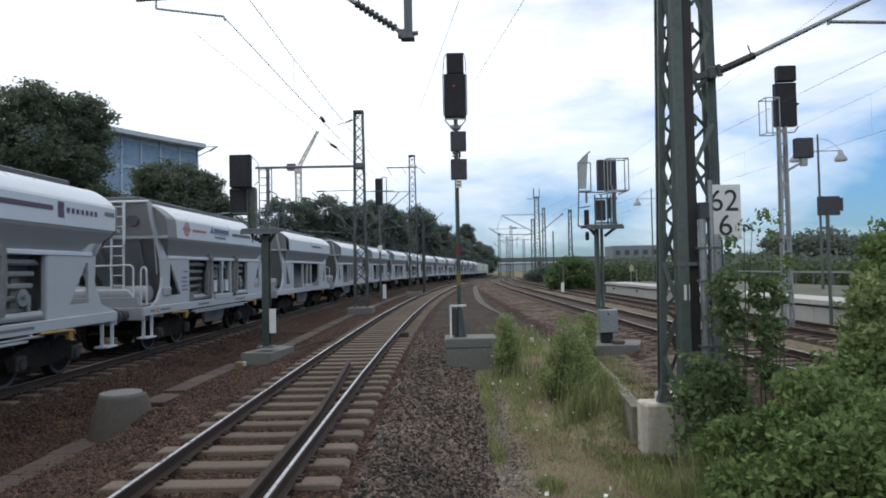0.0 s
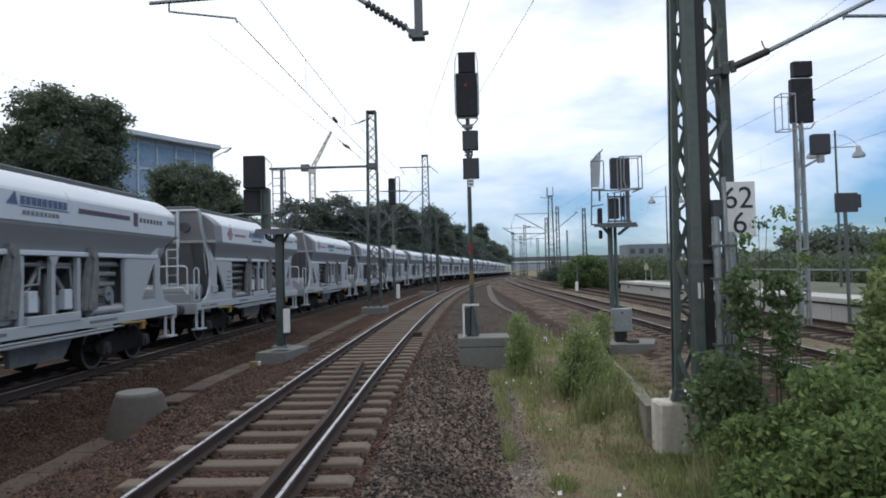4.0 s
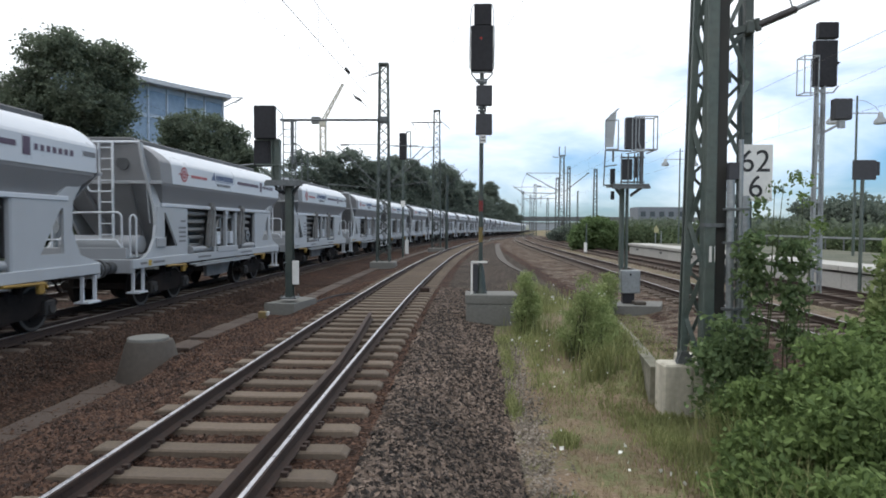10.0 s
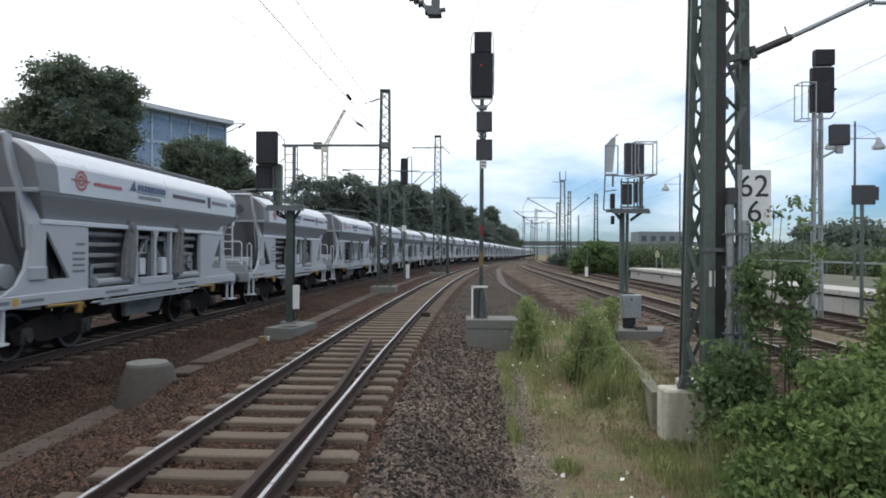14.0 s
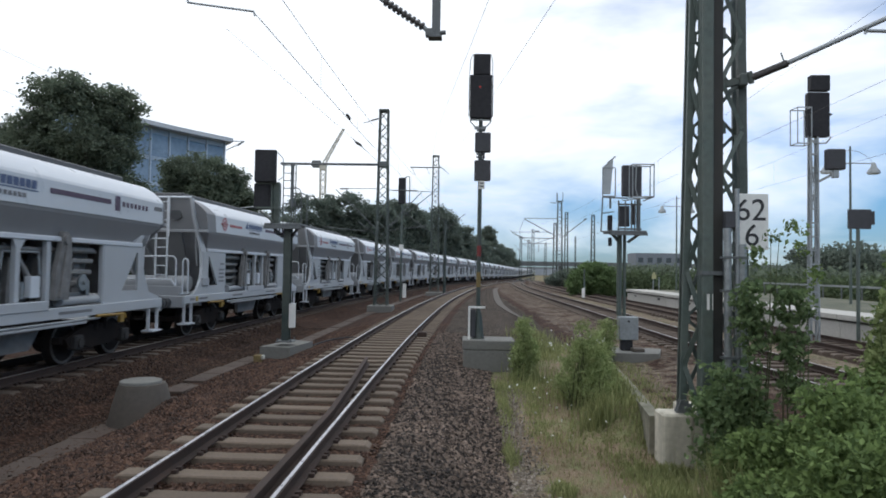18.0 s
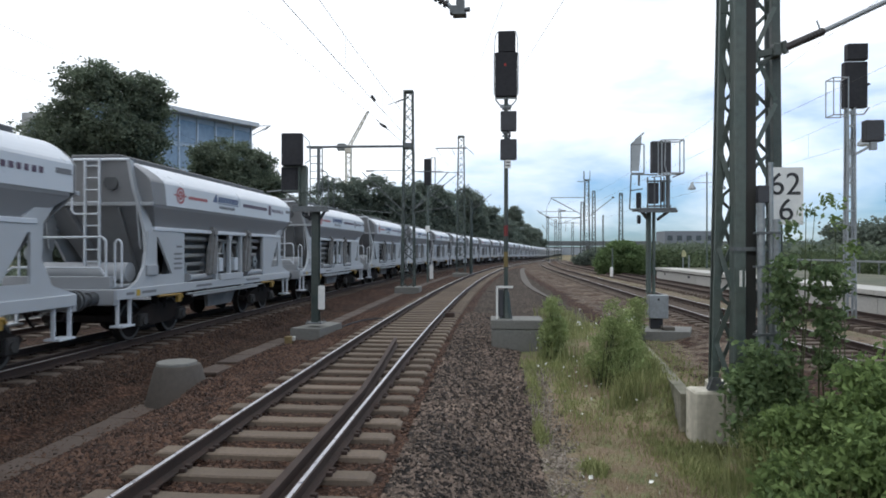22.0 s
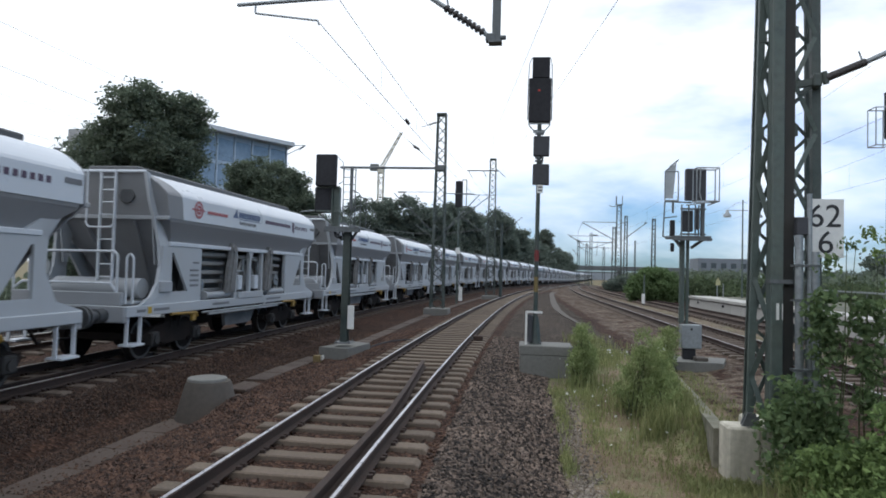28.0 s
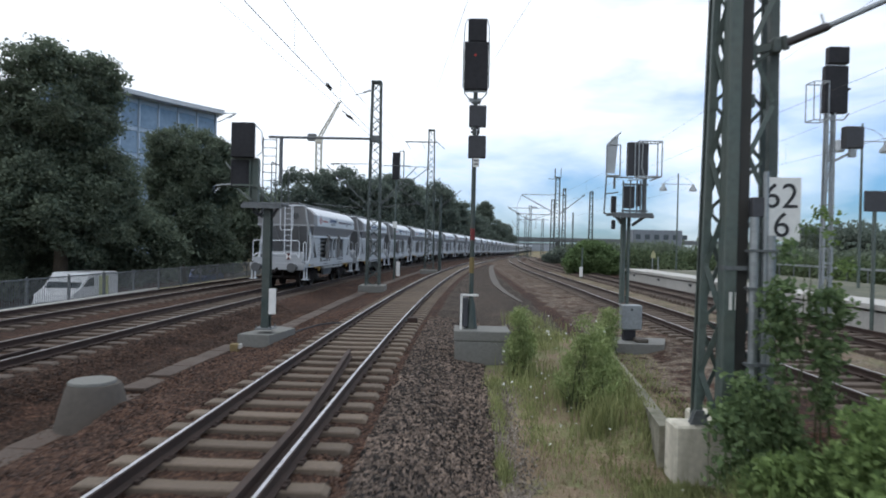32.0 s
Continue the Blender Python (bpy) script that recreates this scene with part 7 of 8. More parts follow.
def platform_lamp(x, y, h=8.2):
    t = thing("platform_lamp", "two-armed platform lamp on a slim grey post", "street lamp", (x, y, 0.68), group="platform lamps")
    part("post", Geo().tube((0, 0, 0), (0, 0, h), 0.07, 10, 0.045), M_GREEN_GREY, t)
    for s in (-1, 1):
        arm = part("arm", Geo().tube((0, 0, h - 0.85), (s * 1.15, 0, h - 0.85), 0.025, 6).path([(0, 0, h - 0.2), (s * 0.45, 0, h - 0.28), (s * 0.9, 0, h - 0.55), (s * 1.15, 0, h - 0.85)], 0.012, 5), M_GALV, t)
        part("shade", Geo().loft([[(s * 1.15 + r * math.cos(i * math.pi / 6), r * math.sin(i * math.pi / 6), z) for i in range(12)] for z, r in ((h - 1.35, 0.30), (h - 1.22, 0.28), (h - 1.05, 0.14), (h - 0.85, 0.10), (h - 0.80, 0.05))]), M_GALV, t, "bell-shaped lamp shade")
        part("lamp_glass", Geo().disc((s * 1.15, 0, h - 1.37), (0, 0, 1), 0.25, 0.03, 12), M_WHITE, t)
    return t


platform_lamp(17.2, 52.0, 7.6)
platform_lamp(19.4, 32.7, 7.9)
# low steel barrier behind the platform, small signs and kerbs
br = thing("platform_barrier", "long low grey steel barrier behind the platform", "barrier", (0, 0, 0))
part("rail", Geo().beam((23.2, 16, 1.45), (23.2, 54, 1.45), 0.06, 0.12), M_GALV, br)
for k in range(20):
    part("post", Geo().box(23.17, 23.23, 16 + 2 * k, 16.06 + 2 * k, 0.60, 1.42), M_GALV_DARK, br)
bs = thing("buffer_sign", "small yellow and white track sign on a post", "railway sign", (17.0, 57.5, -0.3))
part("post", Geo().tube((0, 0, 0), (0, 0, 2.2), 0.05, 8).tube((0.5, 0, 0), (0.5, 0, 2.0), 0.05, 8), M_GALV, bs)
part("board", Geo().prism([(-0.14, 1.85), (0.24, 1.85), (0.24, 2.2), (0.05, 2.5), (-0.14, 2.2)], "xz", -0.075, -0.055), material("faded_yellow_board", (0.42, 0.40, 0.22), 0.6, 0, 0.15), bs)
dw = thing("shunting_signal", "low white shunting signal box beside the track", "railway signal", (10.4, 55.0, -0.3))
part("post", Geo().tube((0.1, 0.2, 0), (0.1, 0.2, 2.6), 0.06, 8), M_GREEN_GREY, dw)
part("box", Geo().cbox(-0.12, 0.12, -0.1, 0.1, 0.2, 1.0, 0.02), M_WHITE, dw)

rb = thing("red_boards", "faded red boards behind the platform barrier", "barrier boards", (29.6, 60.0, 0.95))
part("board", Geo().cbox(-1.4, 1.5, -0.05, 0.05, 0.25, 0.66, 0.02), material("faded_red_boards", (0.30, 0.11, 0.09), 0.7, 0, 0.2, 5, 1.0), rb)
for x in (-0.8, 0.9):
    part("post", Geo().cbox(x - 0.05, x + 0.05, 0.06, 0.14, -0.2, 0.7, 0.01), M_GALV, rb)

# footpath curving away between the tracks
pth = Geo()
cl = [(3.1, 31.0), (2.8, 36), (2.7, 43), (2.95, 52), (3.4, 62), (4.1, 77), (4.9, 86)]
ring = []
for (x0, y0), (x1, y1) in zip(cl, cl[1:]):
    for k in range(5):
        f = k / 5
        x, y = x0 + (x1 - x0) * f, y0 + (y1 - y0) * f
        z = float(ground_height(np.array([x]), np.array([y]))[0]) + 0.012
        h = 0.08 + 0.17 * min(1, (y - 31) / 16)
        ring.append([(x - h, y, z - 0.05), (x + h, y, z - 0.05), (x + h, y, z + 0.03), (x - h, y, z + 0.03)])
solid("footpath", pth.loft(ring, True, False), M_SHAFT, "narrow pale service path between the tracks", "path", "structure")

# concrete cable trough left of the near track
def trough_x(y):
    """The line of the trough past the shaft."""
    y = np.asarray(y, float)
    far = -5.18 - 0.36 * np.clip((y - 7) / 9, 0, 1) + (np.interp(y, GY, GA) - GA[0]) * 0.9
    return np.where(y < 18.6, np.interp(y, [11.3, 14.0, 17.4, 18.6], [-6.0, -5.90, -5.78, -5.66]), far)


ct = thing("cable_trough", "concrete cable trough with lids beside the track", "cable trough", kind="structure")
lid = Geo().cbox(-0.24, 0.24, -0.49, 0.49, -0.06, 0.0, 0.012).mesh("trough_lid", material("dusty_trough_lid", (0.094, 0.071, 0.057), 0.95, 0, 0.3, 16, 1.5, 0.3, 45, (0.050, 0.034, 0.026), 0.85, 0.10))
for k in range(7):
    y = 4.75 + k
    z = float(ground_height(np.array([-6.0]), np.array([y]))[0])
    piece("trough_lid", lid, ct, (-6.0 + 0.02 * (k % 3), y, z + 0.035 + random.uniform(-0.008, 0.008)), (random.uniform(-0.01, 0.01), random.uniform(-0.02, 0.02), -0.01))
for k in range(53):
    y = 11.75 + k
    x = float(trough_x(y))
    if 17.9 < y < 20.6:
        continue
    z = float(ground_height(np.array([x]), np.array([y]))[0])
    piece("trough_lid", lid, ct, (x, y, z + 0.042 + random.uniform(-0.008, 0.008)), (random.uniform(-0.01, 0.01), random.uniform(-0.015, 0.015), -0.02))

# railing along the street
fe = thing("street_fence", "grey steel railing between the line and the street", "fence", kind="structure")
fy = [17 + 2.5 * k for k in range(22)]
fpt = [(-15.7 + (LINE_FAR(y)[0] + 13.05) - 0.012 * (y - 17), y) for y in fy]
for k, (x, y) in enumerate(fpt):
    part("post", Geo().cbox(x - 0.035, x + 0.035, y - 0.035, y + 0.035, -0.5, 0.78, 0.008), M_GALV_DARK, fe)
    if k + 1 < len(fpt):
        x1, y1 = fpt[k + 1]
        part("rail", Geo().beam((x, y + 0.036, 0.70), (x1, y1 - 0.036, 0.70), 0.04, 0.05), M_GALV_DARK, fe)
        part("rail", Geo().beam((x, y + 0.036, -0.25), (x1, y1 - 0.036, -0.25), 0.04, 0.05), M_GALV_DARK, fe)
        g = Geo()
        for i in range(1, 20):
            f = i / 20
            g.box(x + (x1 - x) * f - 0.012, x + (x1 - x) * f + 0.012, y + (y1 - y) * f - 0.012, y + (y1 - y) * f + 0.012, -0.225, 0.675)
        part("bar_panel", g, M_GALV_DARK, fe)
kb2 = thing("street_kerb", "pale concrete edging along the fence", "edging", kind="structure")
part("kerb_stone", Geo().beam((-15.2, 10, -0.36), (-15.3, 34, -0.36), 0.22, 0.26), M_CONC_PALE, kb2)


def vehicle(name, label, x, y, length, height, wide, colour, van, stripe=None):
    t = thing(name, label, "van" if van else "car", (x, y, STREET))
    h, L = height, length / 2
    if van:
        side = [(-L, 0.35), (L, 0.35), (L, h - 0.15), (L - 0.15, h), (-L + 1.7, h), (-L + 0.75, 1.25), (-L + 0.1, 1.0)]
    else:
        side = [(-L, 0.3), (L, 0.3), (L, 0.85), (L - 0.5, 0.95), (L - 1.1, h), (-L + 1.7, h), (-L + 1.05, 0.92), (-L + 0.1, 0.8)]
    part("body", Geo().prism(side, "yz", -wide / 2, wide / 2), colour, t)
    for s in (-1, 1):
        xx = s * (wide / 2 + 0.003)
        if van:
            pts = [(-L + 0.95, 1.35), (-L + 2.0, 1.35), (-L + 2.0, h - 0.25), (-L + 1.7, h - 0.25)]
        else:
            pts = [(-L + 1.15, 0.98), (L - 0.75, 0.98), (L - 1.2, h - 0.08), (-L + 1.75, h - 0.08)]
        part("side_window", Geo().prism(pts, "yz", xx - 0.004, xx + 0.004), M_GLASS, t)
        if stripe:
            part("stripe", Geo().box(xx - 0.004, xx + 0.004, -L + 2.5, L - 1.0, 0.7, h - 0.2), stripe, t, "yellow-green panel")
        for dy in (-L + 0.95, L - 1.0):
            wh = part("wheel", Geo().disc((s * (wide / 2 - 0.08), dy, 0.33), (1, 0, 0), 0.33, 0.2, 18), M_BLACK, t)
            part("rim", Geo().disc((s * (wide / 2 + 0.03), dy, 0.33), (1, 0, 0), 0.2, 0.03, 14), M_GALV, wh)
    part("windscreen", Geo().add([(-wide / 2 + 0.1, -L + 0.78, 1.30), (wide / 2 - 0.1, -L + 0.78, 1.30), (wide / 2 - 0.15, -L + 1.62, h - 0.1), (-wide / 2 + 0.15, -L + 1.62, h - 0.1), (-wide / 2 + 0.1, -L + 0.80, 1.28), (wide / 2 - 0.1, -L + 0.80, 1.28), (wide / 2 - 0.15, -L + 1.64, h - 0.12), (-wide / 2 + 0.15, -L + 1.64, h - 0.12)], [(3, 2, 1, 0), (4, 5, 6, 7), (0, 1, 5, 4), (1, 2, 6, 5), (2, 3, 7, 6), (3, 0, 4, 7)]) if van else Geo().box(-wide / 2 + 0.15, wide / 2 - 0.15, -L + 1.1, -L + 1.2, 0.95, h - 0.2), M_GLASS, t)
    return t


M_VAN = material("white_van_paint", (0.72, 0.73, 0.74), 0.35, 0, 0.05)
M_LIME = material("lime_yellow_film", (0.48, 0.50, 0.22), 0.4, 0, 0.08)
M_BLUE = material("blue_car_paint", (0.03, 0.07, 0.22), 0.3, 0, 0.08)
vehicle("delivery_van", "white delivery van with lime panel parked on the street", -20.2, 35.4, 4.4, 2.05, 2.0, M_VAN, True, M_LIME)
vehicle("parked_car", "dark blue car parked under the trees", -21.5, 56.0, 4.3, 1.5, 1.75, M_BLUE, False)

# office building with a curved glass front
M_FACADE = material("pale_blue_grey_cladding", (0.44, 0.52, 0.62), 0.5, 0, 0.08, 3, 0.3)
# blue pane tint raised to hold distance haze and reflected sky
M_PANE = glass_material("haze_tinted_office_glass", (0.24, 0.30, 0.375), 0.12)
M_ROOFEDGE = material("pale_roof_edge", (0.55, 0.57, 0.60), 0.5, 0, 0.06)
ob_ = thing("office_building", "office building with blue glass front and thin projecting roof", "building", (0, 0, -1.7))
H = 19.4
face = []
for k in range(10):
    f = k / 9
    face.append(Vector((-30.2 - 9.5 * f - 1.1 * math.sin(math.pi * f), 80.6 - 19.2 * f, 0)))
back = [p + Vector((-8, 12, 0)) for p in face]
part("wall", Geo().prism([(p.x, p.y) for p in face] + [(p.x, p.y) for p in back[::-1]], "xy", 0, H), M_FACADE, ob_)
FLOORS = ((1.2, 3.9), (4.4, 6.9), (7.4, 9.85), (10.35, 12.8), (13.3, 15.75), (16.25, 18.8))
for p, q in zip(face, face[1:]):
    d = (q - p).normalized()
    out = Vector((-d.y, d.x, 0))
    if out.x < 0:
        out = -out
    part("mullion", Geo().beam(p + out * 0.12 + Vector((0, 0, H / 2)), p + out * 0.12 + d * 0.16 + Vector((0, 0, H / 2)), 0.30, H), M_FACADE, ob_)
    for z0, z1 in FLOORS:
        up = Vector((0, 0, (z0 + z1) / 2))
        part("window", Geo().beam(p.lerp(q, 0.10) + out * 0.04 + up, p.lerp(q, 0.96) + out * 0.04 + up, 0.08, z1 - z0), M_PANE, ob_)
        part("transom", Geo().beam(p.lerp(q, 0.10) + out * 0.10 + Vector((0, 0, z1 + 0.12)), p.lerp(q, 0.98) + out * 0.10 + Vector((0, 0, z1 + 0.2)), 0.14, 0.30), M_FACADE, ob_)
eave = [p + Vector((1.3, -0.5, 0)) for p in face]
part("roof", Geo().prism([(p.x, p.y) for p in eave] + [(p.x, p.y) for p in back[::-1]], "xy", H + 0.01, H + 0.5), M_ROOFEDGE, ob_)
part("balcony_railing", Geo().path([(-30.0, 80.7, H - 0.9), (-27.7, 80.3, H + 0.1)], 0.06, 5).path([(-30.0, 80.9, H + 0.3), (-27.5, 80.2, H + 0.15), (-28.9, 81.6, H - 0.2)], 0.06, 5), M_GALV, ob_)
for k in range(5):
    f0, f1 = k / 5 + 0.03, (k + 1) / 5 - 0.03
    a, b = Vector((-30.2, 80.72, 0)), Vector((-38.2, 92.72, 0))
    for z0, z1 in FLOORS[4:]:
        up = Vector((0, 0.06, (z0 + z1) / 2))
        part("window", Geo().beam(a.lerp(b, f0) + up, a.lerp(b, f1) + up, 0.08, z1 - z0), M_PANE, ob_)
ob2 = thing("side_building", "pale building edge with outside steel stairs", "building", (-53.3, 70.0, -1.7))
part("wall", Geo().cbox(0, 9.0, 0.4, 10, 0, 19.5, 0.05), material("weathered_grey_facade", (0.36, 0.365, 0.37), 0.85, 0, 0.15, 3, 0.4), ob2)
for k in range(6):
    for x in (0.9, 3.7, 6.5):
        part("window", Geo().box(x, x + 1.8, 0.32, 0.39, 3.1 * k + 1.0, 3.1 * k + 2.8), M_PANE, ob2)
g = Geo()
for k in range(5):
    g.beam((-2.6, -0.6, 3.4 * k + 1.4), (-0.4, -0.6, 3.4 * k + 3.4), 1.0, 0.14)
    g.box(-3.2, -0.2, -1.1, 0.3, 3.4 * k + 2.74, 3.4 * k + 2.82)
    g.beam((-2.6, -1.1, 3.4 * k + 2.4), (-0.4, -1.1, 3.4 * k + 3.8), 0.05, 0.05)
part("outside_stairs", g, M_GALV, ob2)

# tower crane
M_CRANE = material("pale_crane_paint", (0.50, 0.48, 0.42), 0.5, 0, 0.1)
cr = thing("tower_crane", "distant pale luffing tower crane", "crane", (-53.2, 244.3, -1.7))
part("mast", lattice(Geo(), [(-1, -1, 0), (1, -1, 0), (1, 1, 0), (-1, 1, 0)], [(-1, -1, 43), (1, -1, 43), (1, 1, 43), (-1, 1, 43)], 18, 0.22, 0.32), M_CRANE, cr)
part("jib", lattice(Geo(), [(-0.6, -0.7, 43), (0.6, -0.7, 43), (0.6, 0.7, 43), (-0.6, 0.7, 43)], [(7.3, -0.4, 57), (7.9, -0.4, 57), (7.9, 0.4, 57), (7.3, 0.4, 57)], 12, 0.16, 0.22), M_CRANE, cr)
part("counterweight", Geo().cbox(-4.2, -1.0, -1, 1, 42.0, 44.6, 0.1), M_GALV_DARK, cr)
part("cab", Geo().cbox(-1.2, 1.2, -1.2, 1.2, 41.0, 43.6, 0.1), M_CRANE, cr)

# road bridge over the line
M_BRIDGE = material("dark_bridge_concrete", (0.13, 0.14, 0.15), 0.9, 0, 0.15, 1.0, 0.1)
bg = thing("road_bridge", "distant dark road bridge across the line", "bridge", (0, 402, -1.1))
part("deck", Geo().cbox(-40, 190, -5, 5, 6.2, 8.0, 0.1), M_BRIDGE, bg)
part("parapet", Geo().box(-40, 190, -5.2, -5.01, 8.0, 8.9), M_GALV_DARK, bg)
for x in (0, 28, 62, 95, 130, 165):
    part("pier", Geo().cbox(x - 1, x + 1, -3, 3, -1, 6.19, 0.1), M_BRIDGE, bg)
fb = thing("distant_hall", "distant long grey hall seen under the bridge", "building", (58, 470, -1.1))
part("wall", Geo().cbox(-30, 30, 0, 10, 0, 5.2, 0.1), material("pale_grey_hall", (0.30, 0.33, 0.37), 0.7, 0, 0.1, 0.6, 0.1), fb)
part("roof", Geo().cbox(-30.5, 30.5, -0.5, 10.5, 5.21, 5.8, 0.1), M_GALV_DARK, fb)
fb2 = thing("far_block", "distant grey flat-roofed block behind the bushes", "building", (73, 240, -1.0))
part("wall", Geo().cbox(-8.5, 9.5, 0, 12, 0, 10.3, 0.1), material("grey_blue_block", (0.16, 0.18, 0.21), 0.8, 0, 0.1, 0.6, 0.1), fb2)
for k in range(6):
    part("window", Geo().box(-7.5 + 3.4 * k, -5.7 + 3.4 * k, -0.06, 0.0, 6.8, 8.6), M_GLASS, fb2)

# masts of the far station throat
for x, y, top, w in ((16.25, 112, 10.3, 0.7), (17.2, 106, 11.65, 0.6), (19.5, 96, 10.4, 0.6), (14.7, 159, 10.4, 0.6), (26.1, 148, 10.0, 0.3), (22, 210, 12, 0.9), (30, 230, 12, 0.9)):
    small_mast("distant_mast", "distant slender lattice mast of the station throat", x, y, fall(y) - 0.3, top, w)
dm = small_mast("distant_mast", "tall distant lattice mast with two cantilevers and forked top", 16.5, 108.7, fall(108.7) - 0.3, 13.7, 1.0)
part("top_fork", Geo().cbox(-0.55, -0.38, -0.1, 0.1, 14.3, 15.7, 0.02).tube((0.5, 0, 14.3), (0.5, 0, 15.75), 0.06, 6).box(-0.6, 0.6, -0.08, 0.08, 14.2, 14.32).path([(-0.5, 0, 14.0), (-1.0, 0, 13.9), (-1.6, 0, 14.05)], 0.06, 5), M_GALV_DARK, dm)
part("cantilever", Geo().tube((-5.9, 0, 11.3), (-0.4, 0, 11.3), 0.05, 6).tube((-5.9, 0, 11.2), (-0.45, 0, 8.25), 0.07, 6).path([(-5.9, 0, 11.2), (-6.6, 0, 9.6), (-6.7, 0, 8.0)], 0.03, 5), M_GALV_DARK, dm)
part("cantilever", Geo().tube((0.4, 0, 11.3), (1.5, 0, 11.25), 0.05, 6).tube((0.45, 0, 8.2), (4.3, 0, 11.25), 0.07, 6).cbox(4.1, 4.5, -0.1, 0.1, 11.2, 11.4, 0.02), M_GALV_DARK, dm)
dm2 = small_mast("distant_mast", "distant lattice mast with crossing arms", 18.65, 168.0, fall(168.0) - 0.3, 12.7, 0.8)
part("cantilever", Geo().tube((-5.6, 0, 12.8), (4.2, 0, 12.9), 0.06, 6).tube((-5.6, 0, 12.8), (0, 0, 9.6), 0.06, 6).tube((0, 0, 9.6), (5.3, 0, 11.6), 0.07, 6).tube((-3.0, 0, 9.9), (5.2, 0, 9.9), 0.06, 6).tube((-3.0, 0, 9.9), (0, 0, 8.4), 0.05, 6), M_GALV_DARK, dm2)
part("insulator", Geo().tube((0.4, 0, 13.1), (1.6, 0, 13.1), 0.14, 6), M_INSUL, dm2)
fw = thing("distant_cross_arm", "distant steel cross arm between two masts", "cross arm", (14.7, 159.4, 0))
part("arm", Geo().tube((0, 0, 10.2), (8.2, 0, 10.1), 0.09, 6).cbox(-0.35, 0.35, -0.35, 0.1, 10.0, 10.4, 0.03), M_GALV_DARK, fw)
part("hanger", Geo().tube((-2.6, 0, 12.0), (0, 0, 10.3), 0.05, 5).tube((-1.4, 0, 8.4), (0, 0, 6.6), 0.05, 5).tube((4.5, 0, 10.1), (4.4, 0, 6.8), 0.05, 5), M_GALV_DARK, fw)
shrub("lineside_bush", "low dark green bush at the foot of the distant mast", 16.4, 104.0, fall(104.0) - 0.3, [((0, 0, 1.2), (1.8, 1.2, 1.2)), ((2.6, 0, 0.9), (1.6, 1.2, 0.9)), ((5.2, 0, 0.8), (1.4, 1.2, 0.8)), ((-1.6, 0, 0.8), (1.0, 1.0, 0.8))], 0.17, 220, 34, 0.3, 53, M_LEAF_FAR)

# ---------------------------------------------------------------- loose ballast stones
M_STONE = island_material("grey_crushed_stones", (0.0115, 0.0078, 0.0058), (0.215, 0.160, 0.125), 0.9, dark_share=0.27)
M_STONE_BROWN = island_material("brown_ballast_stones", (0.0150, 0.0077, 0.0051), (0.1250, 0.0690, 0.0455), 0.92)


def stones(name, label, x, y, z, size, mat, seed):
    rng = np.random.RandomState(seed)
    n = len(x)
    base = np.array([(1, 0, 0), (-1, 0, 0), (0, 1, 0), (0, -1, 0), (0, 0, 1), (0, 0, -1)], float)
    tri = np.array([(0, 2, 4), (2, 1, 4), (1, 3, 4), (3, 0, 4), (2, 0, 5), (1, 2, 5), (3, 1, 5), (0, 3, 5)])
    q = rng.normal(size=(n, 4))
    q /= np.linalg.norm(q, axis=1)[:, None]
    w, a, b, c = q.T
    R = np.stack([1 - 2 * (b * b + c * c), 2 * (a * b - c * w), 2 * (a * c + b * w), 2 * (a * b + c * w), 1 - 2 * (a * a + c * c), 2 * (b * c - a * w), 2 * (a * c - b * w), 2 * (b * c + a * w), 1 - 2 * (a * a + b * b)], 1).reshape(n, 3, 3)
    shape = base[None] * (size * rng.uniform(0.45, 1.0, (n, 1, 1))) * rng.uniform(0.55, 1.1, (n, 6, 1))
    verts = np.einsum("nij,nkj->nki", R, shape) + np.stack([x, y, z], 1)[:, None]
    faces = (np.arange(n)[:, None, None] * 6 + tri[None]).reshape(-1, 3)
    return tagged(new(name, mesh_of(name, verts.reshape(-1, 3), faces, mat)), label, "ballast", "", "stuff")


rng = np.random.RandomState(21)
n = 40000
yy = 3.8 + 20 * rng.uniform(size=n) ** 2.0
xx = np.interp(yy, GY, GA) + 1.46 + 1.69 * rng.uniform(size=n) ** 0.95
stones("grey_stone_shoulder", "grey crushed stone beside the track", xx, yy, ground_height(xx, yy) + 0.014, 0.064, M_STONE, 22)
n = 36000
yy = 4.0 + 22 * rng.uniform(size=n) ** 1.8
xx = np.interp(yy, GY, GA) - 0.9 - 2.75 * rng.uniform(size=n)
keep = (np.abs(xx - trough_x(yy)) > 0.25) | (rng.uniform(size=n) < 0.12)
xx, yy = xx[keep], yy[keep]
stones("brown_stone_shoulder", "brown ballast stones beside the track", xx, yy, ground_height(xx, yy) + 0.012, 0.050, M_STONE_BROWN, 23)
n = 22000
yy = 3.8 + 20 * rng.uniform(size=n) ** 1.8
xx = np.interp(yy, GY, GA) + rng.uniform(-0.95, 1.55, n)
stones("track_ballast", "brown ballast between the sleepers", xx, yy, ground_height(xx, yy) - 0.005, 0.044, M_STONE_BROWN, 24)
n = 5500
yy = 4.2 + 11 * rng.uniform(size=n) ** 1.5
xx = np.interp(yy, GY, GA) + 3.35 + np.clip(rng.normal(size=n), -2, 2) * 0.24
stones("pale_gravel", "pale loose gravel along the edge of the strip", xx, yy, ground_height(xx, yy) + 0.006, 0.034, island_material("pale_gravel_stones", (0.075, 0.060, 0.046), (0.30, 0.26, 0.215), 0.92), 26)
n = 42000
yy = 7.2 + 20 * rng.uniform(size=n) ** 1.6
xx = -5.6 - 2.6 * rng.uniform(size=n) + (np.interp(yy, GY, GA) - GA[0])
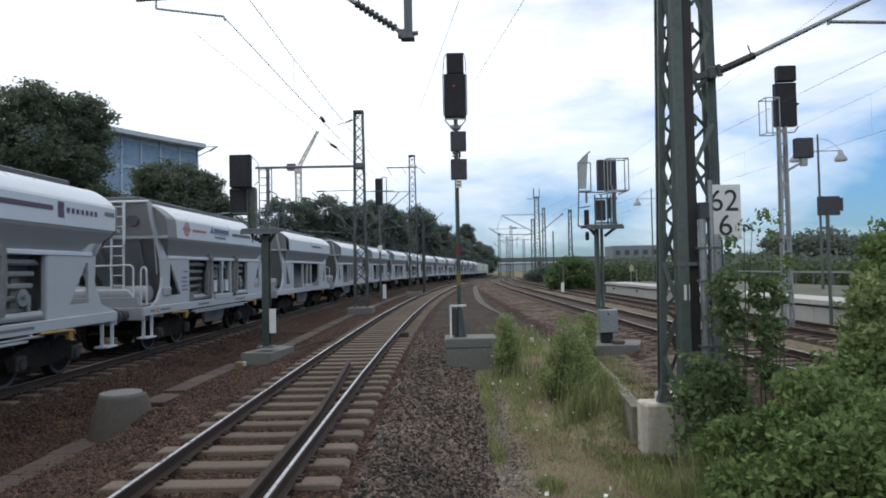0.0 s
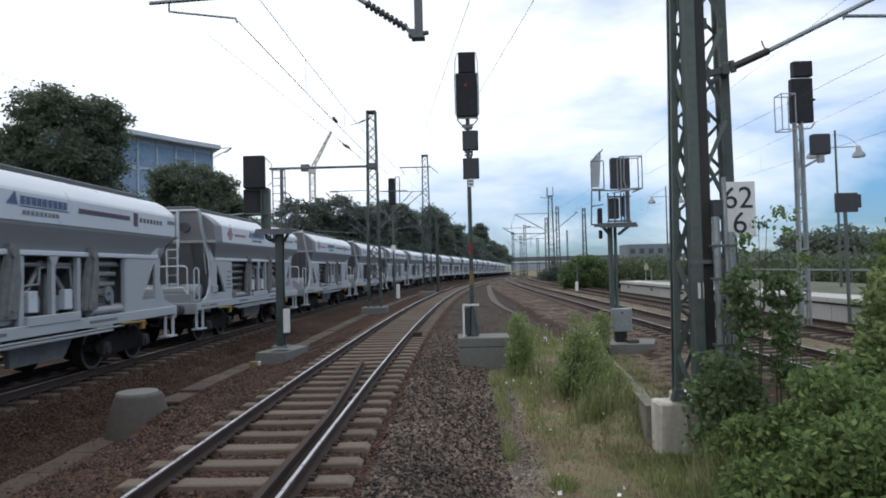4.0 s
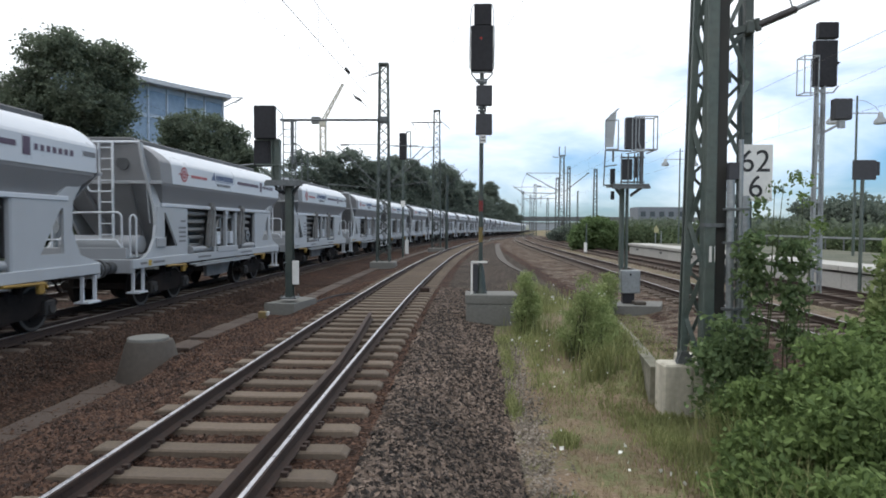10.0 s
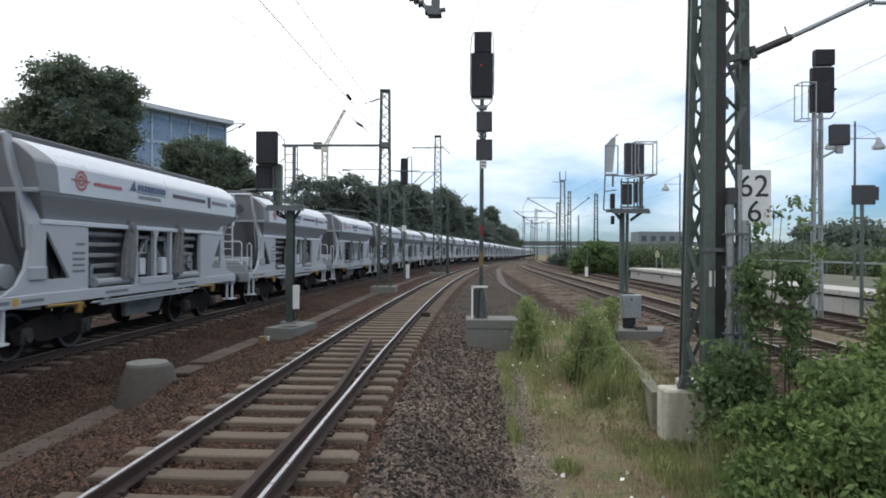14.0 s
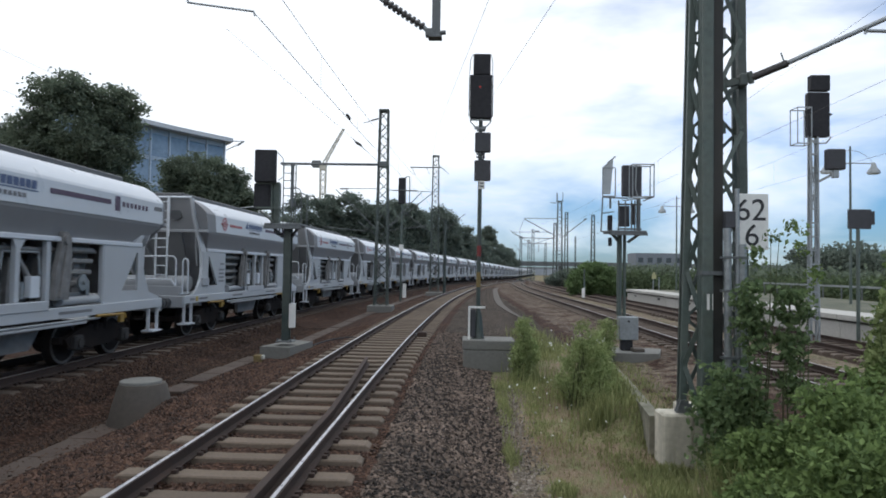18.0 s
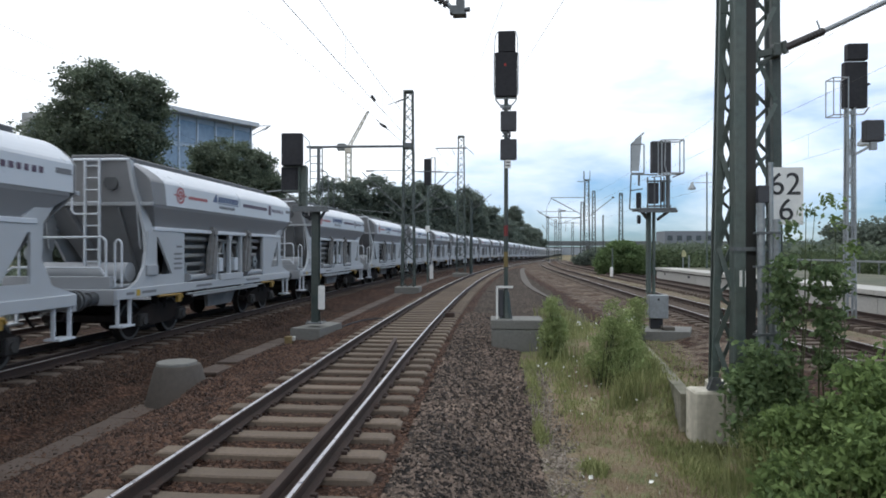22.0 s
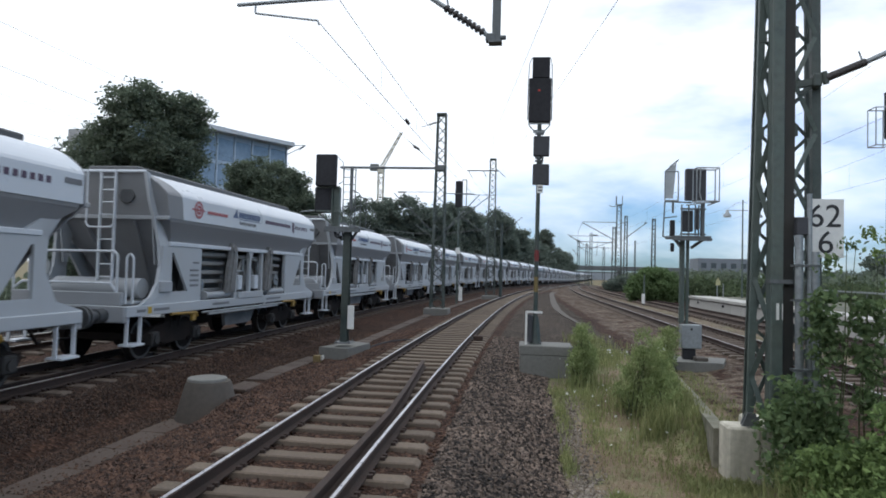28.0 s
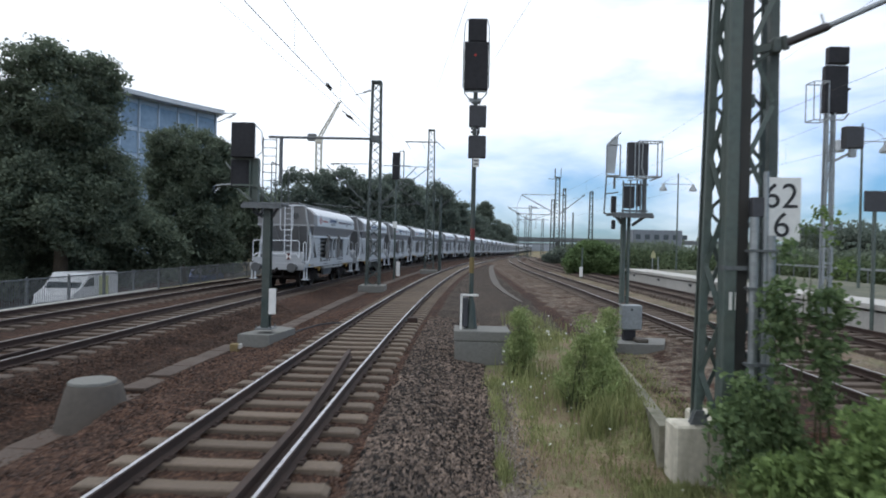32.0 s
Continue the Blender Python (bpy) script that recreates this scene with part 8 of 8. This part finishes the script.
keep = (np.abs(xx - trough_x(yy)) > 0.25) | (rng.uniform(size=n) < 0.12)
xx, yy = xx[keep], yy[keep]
# stone colours lowered to carry the shade of the passing train
stones("dark_ballast", "brown ballast beside the train, darkened with its shade", xx, yy, ground_height(xx, yy) + 0.01, 0.043, island_material("train_shaded_ballast", (0.0105, 0.0058, 0.0038), (0.0924, 0.0520, 0.0333), 0.92), 25)

# ---------------------------------------------------------------- what moves
# small unevenness of the run: seconds, metres ahead of the even run
UNEVEN = ((0, 0.12), (1, 0.28), (2, 0.3), (3, 0.36), (6, 0.45), (7, 0.5), (8, 0.36), (9, 0.38), (10, 0.42), (11, 0.1), (12, 0.26), (13, 0.43), (14, 0.66), (17, 0.2), (18, 0.26), (19, 0.22), (20, 0.2), (21, 0.45), (22, 0.0), (23, 0.18), (24, 0.35), (25, 0.42), (26, 0.5), (29, 0.05), (30, 0.03), (32, 0.03))


def train_run(t):
    """How far along its track the tail of the train has come at t seconds."""
    even = 13.5 - 449.359 + ((((1.35063690e-06 * t - 5.32381211e-05) * t - 1.79187780e-03) * t + 1.17097825e-01) * t + 12.5824651) * t + 15.0194053
    return even + float(np.interp(t, [a for a, _ in UNEVEN], [b for _, b in UNEVEN]))


def motions():
    times = [0.5 * i for i in range(65)]
    for k, ob in enumerate(WAGONS + LOCOS):
        ahead = 5.37 + 12.5 * k if k < 48 else 5.37 + 12.5 * 47 + 6.25 + 9.4 + 18.8 * (k - 48)
        rows = []
        for t in times:
            x, y, z, a = LINE_TRAIN(train_run(t) + ahead)
            rows.append((t, pose(x, y, z, 0, 0, -math.degrees(a))))
        walk(ob, rows)
        # the wheels of the wagons roll while they pass through the near view
        for ws in [c for c in ob.children if c.name.startswith("wheelset")]:
            place = ws.location.copy()
            near = [i / 30 for i in range(0, 961) if 6 < train_run(i / 30) + ahead + place.y < 34]
            if not near:
                continue
            rows = []
            def turned(t):
                return pose(place.x, place.y, place.z, -math.degrees((train_run(t) - train_run(near[0])) / 0.46), 0, 0)
            if near[0] > 0.05:
                rows += [(0, turned(near[0])), (near[0] - 1 / 30, turned(near[0]))]
            rows += [(t, turned(t)) for t in near]
            if near[-1] < 31.95:
                rows += [(near[-1] + 1 / 30, turned(near[-1])), (32, turned(near[-1]))]
            walk(ws, rows)


motions()
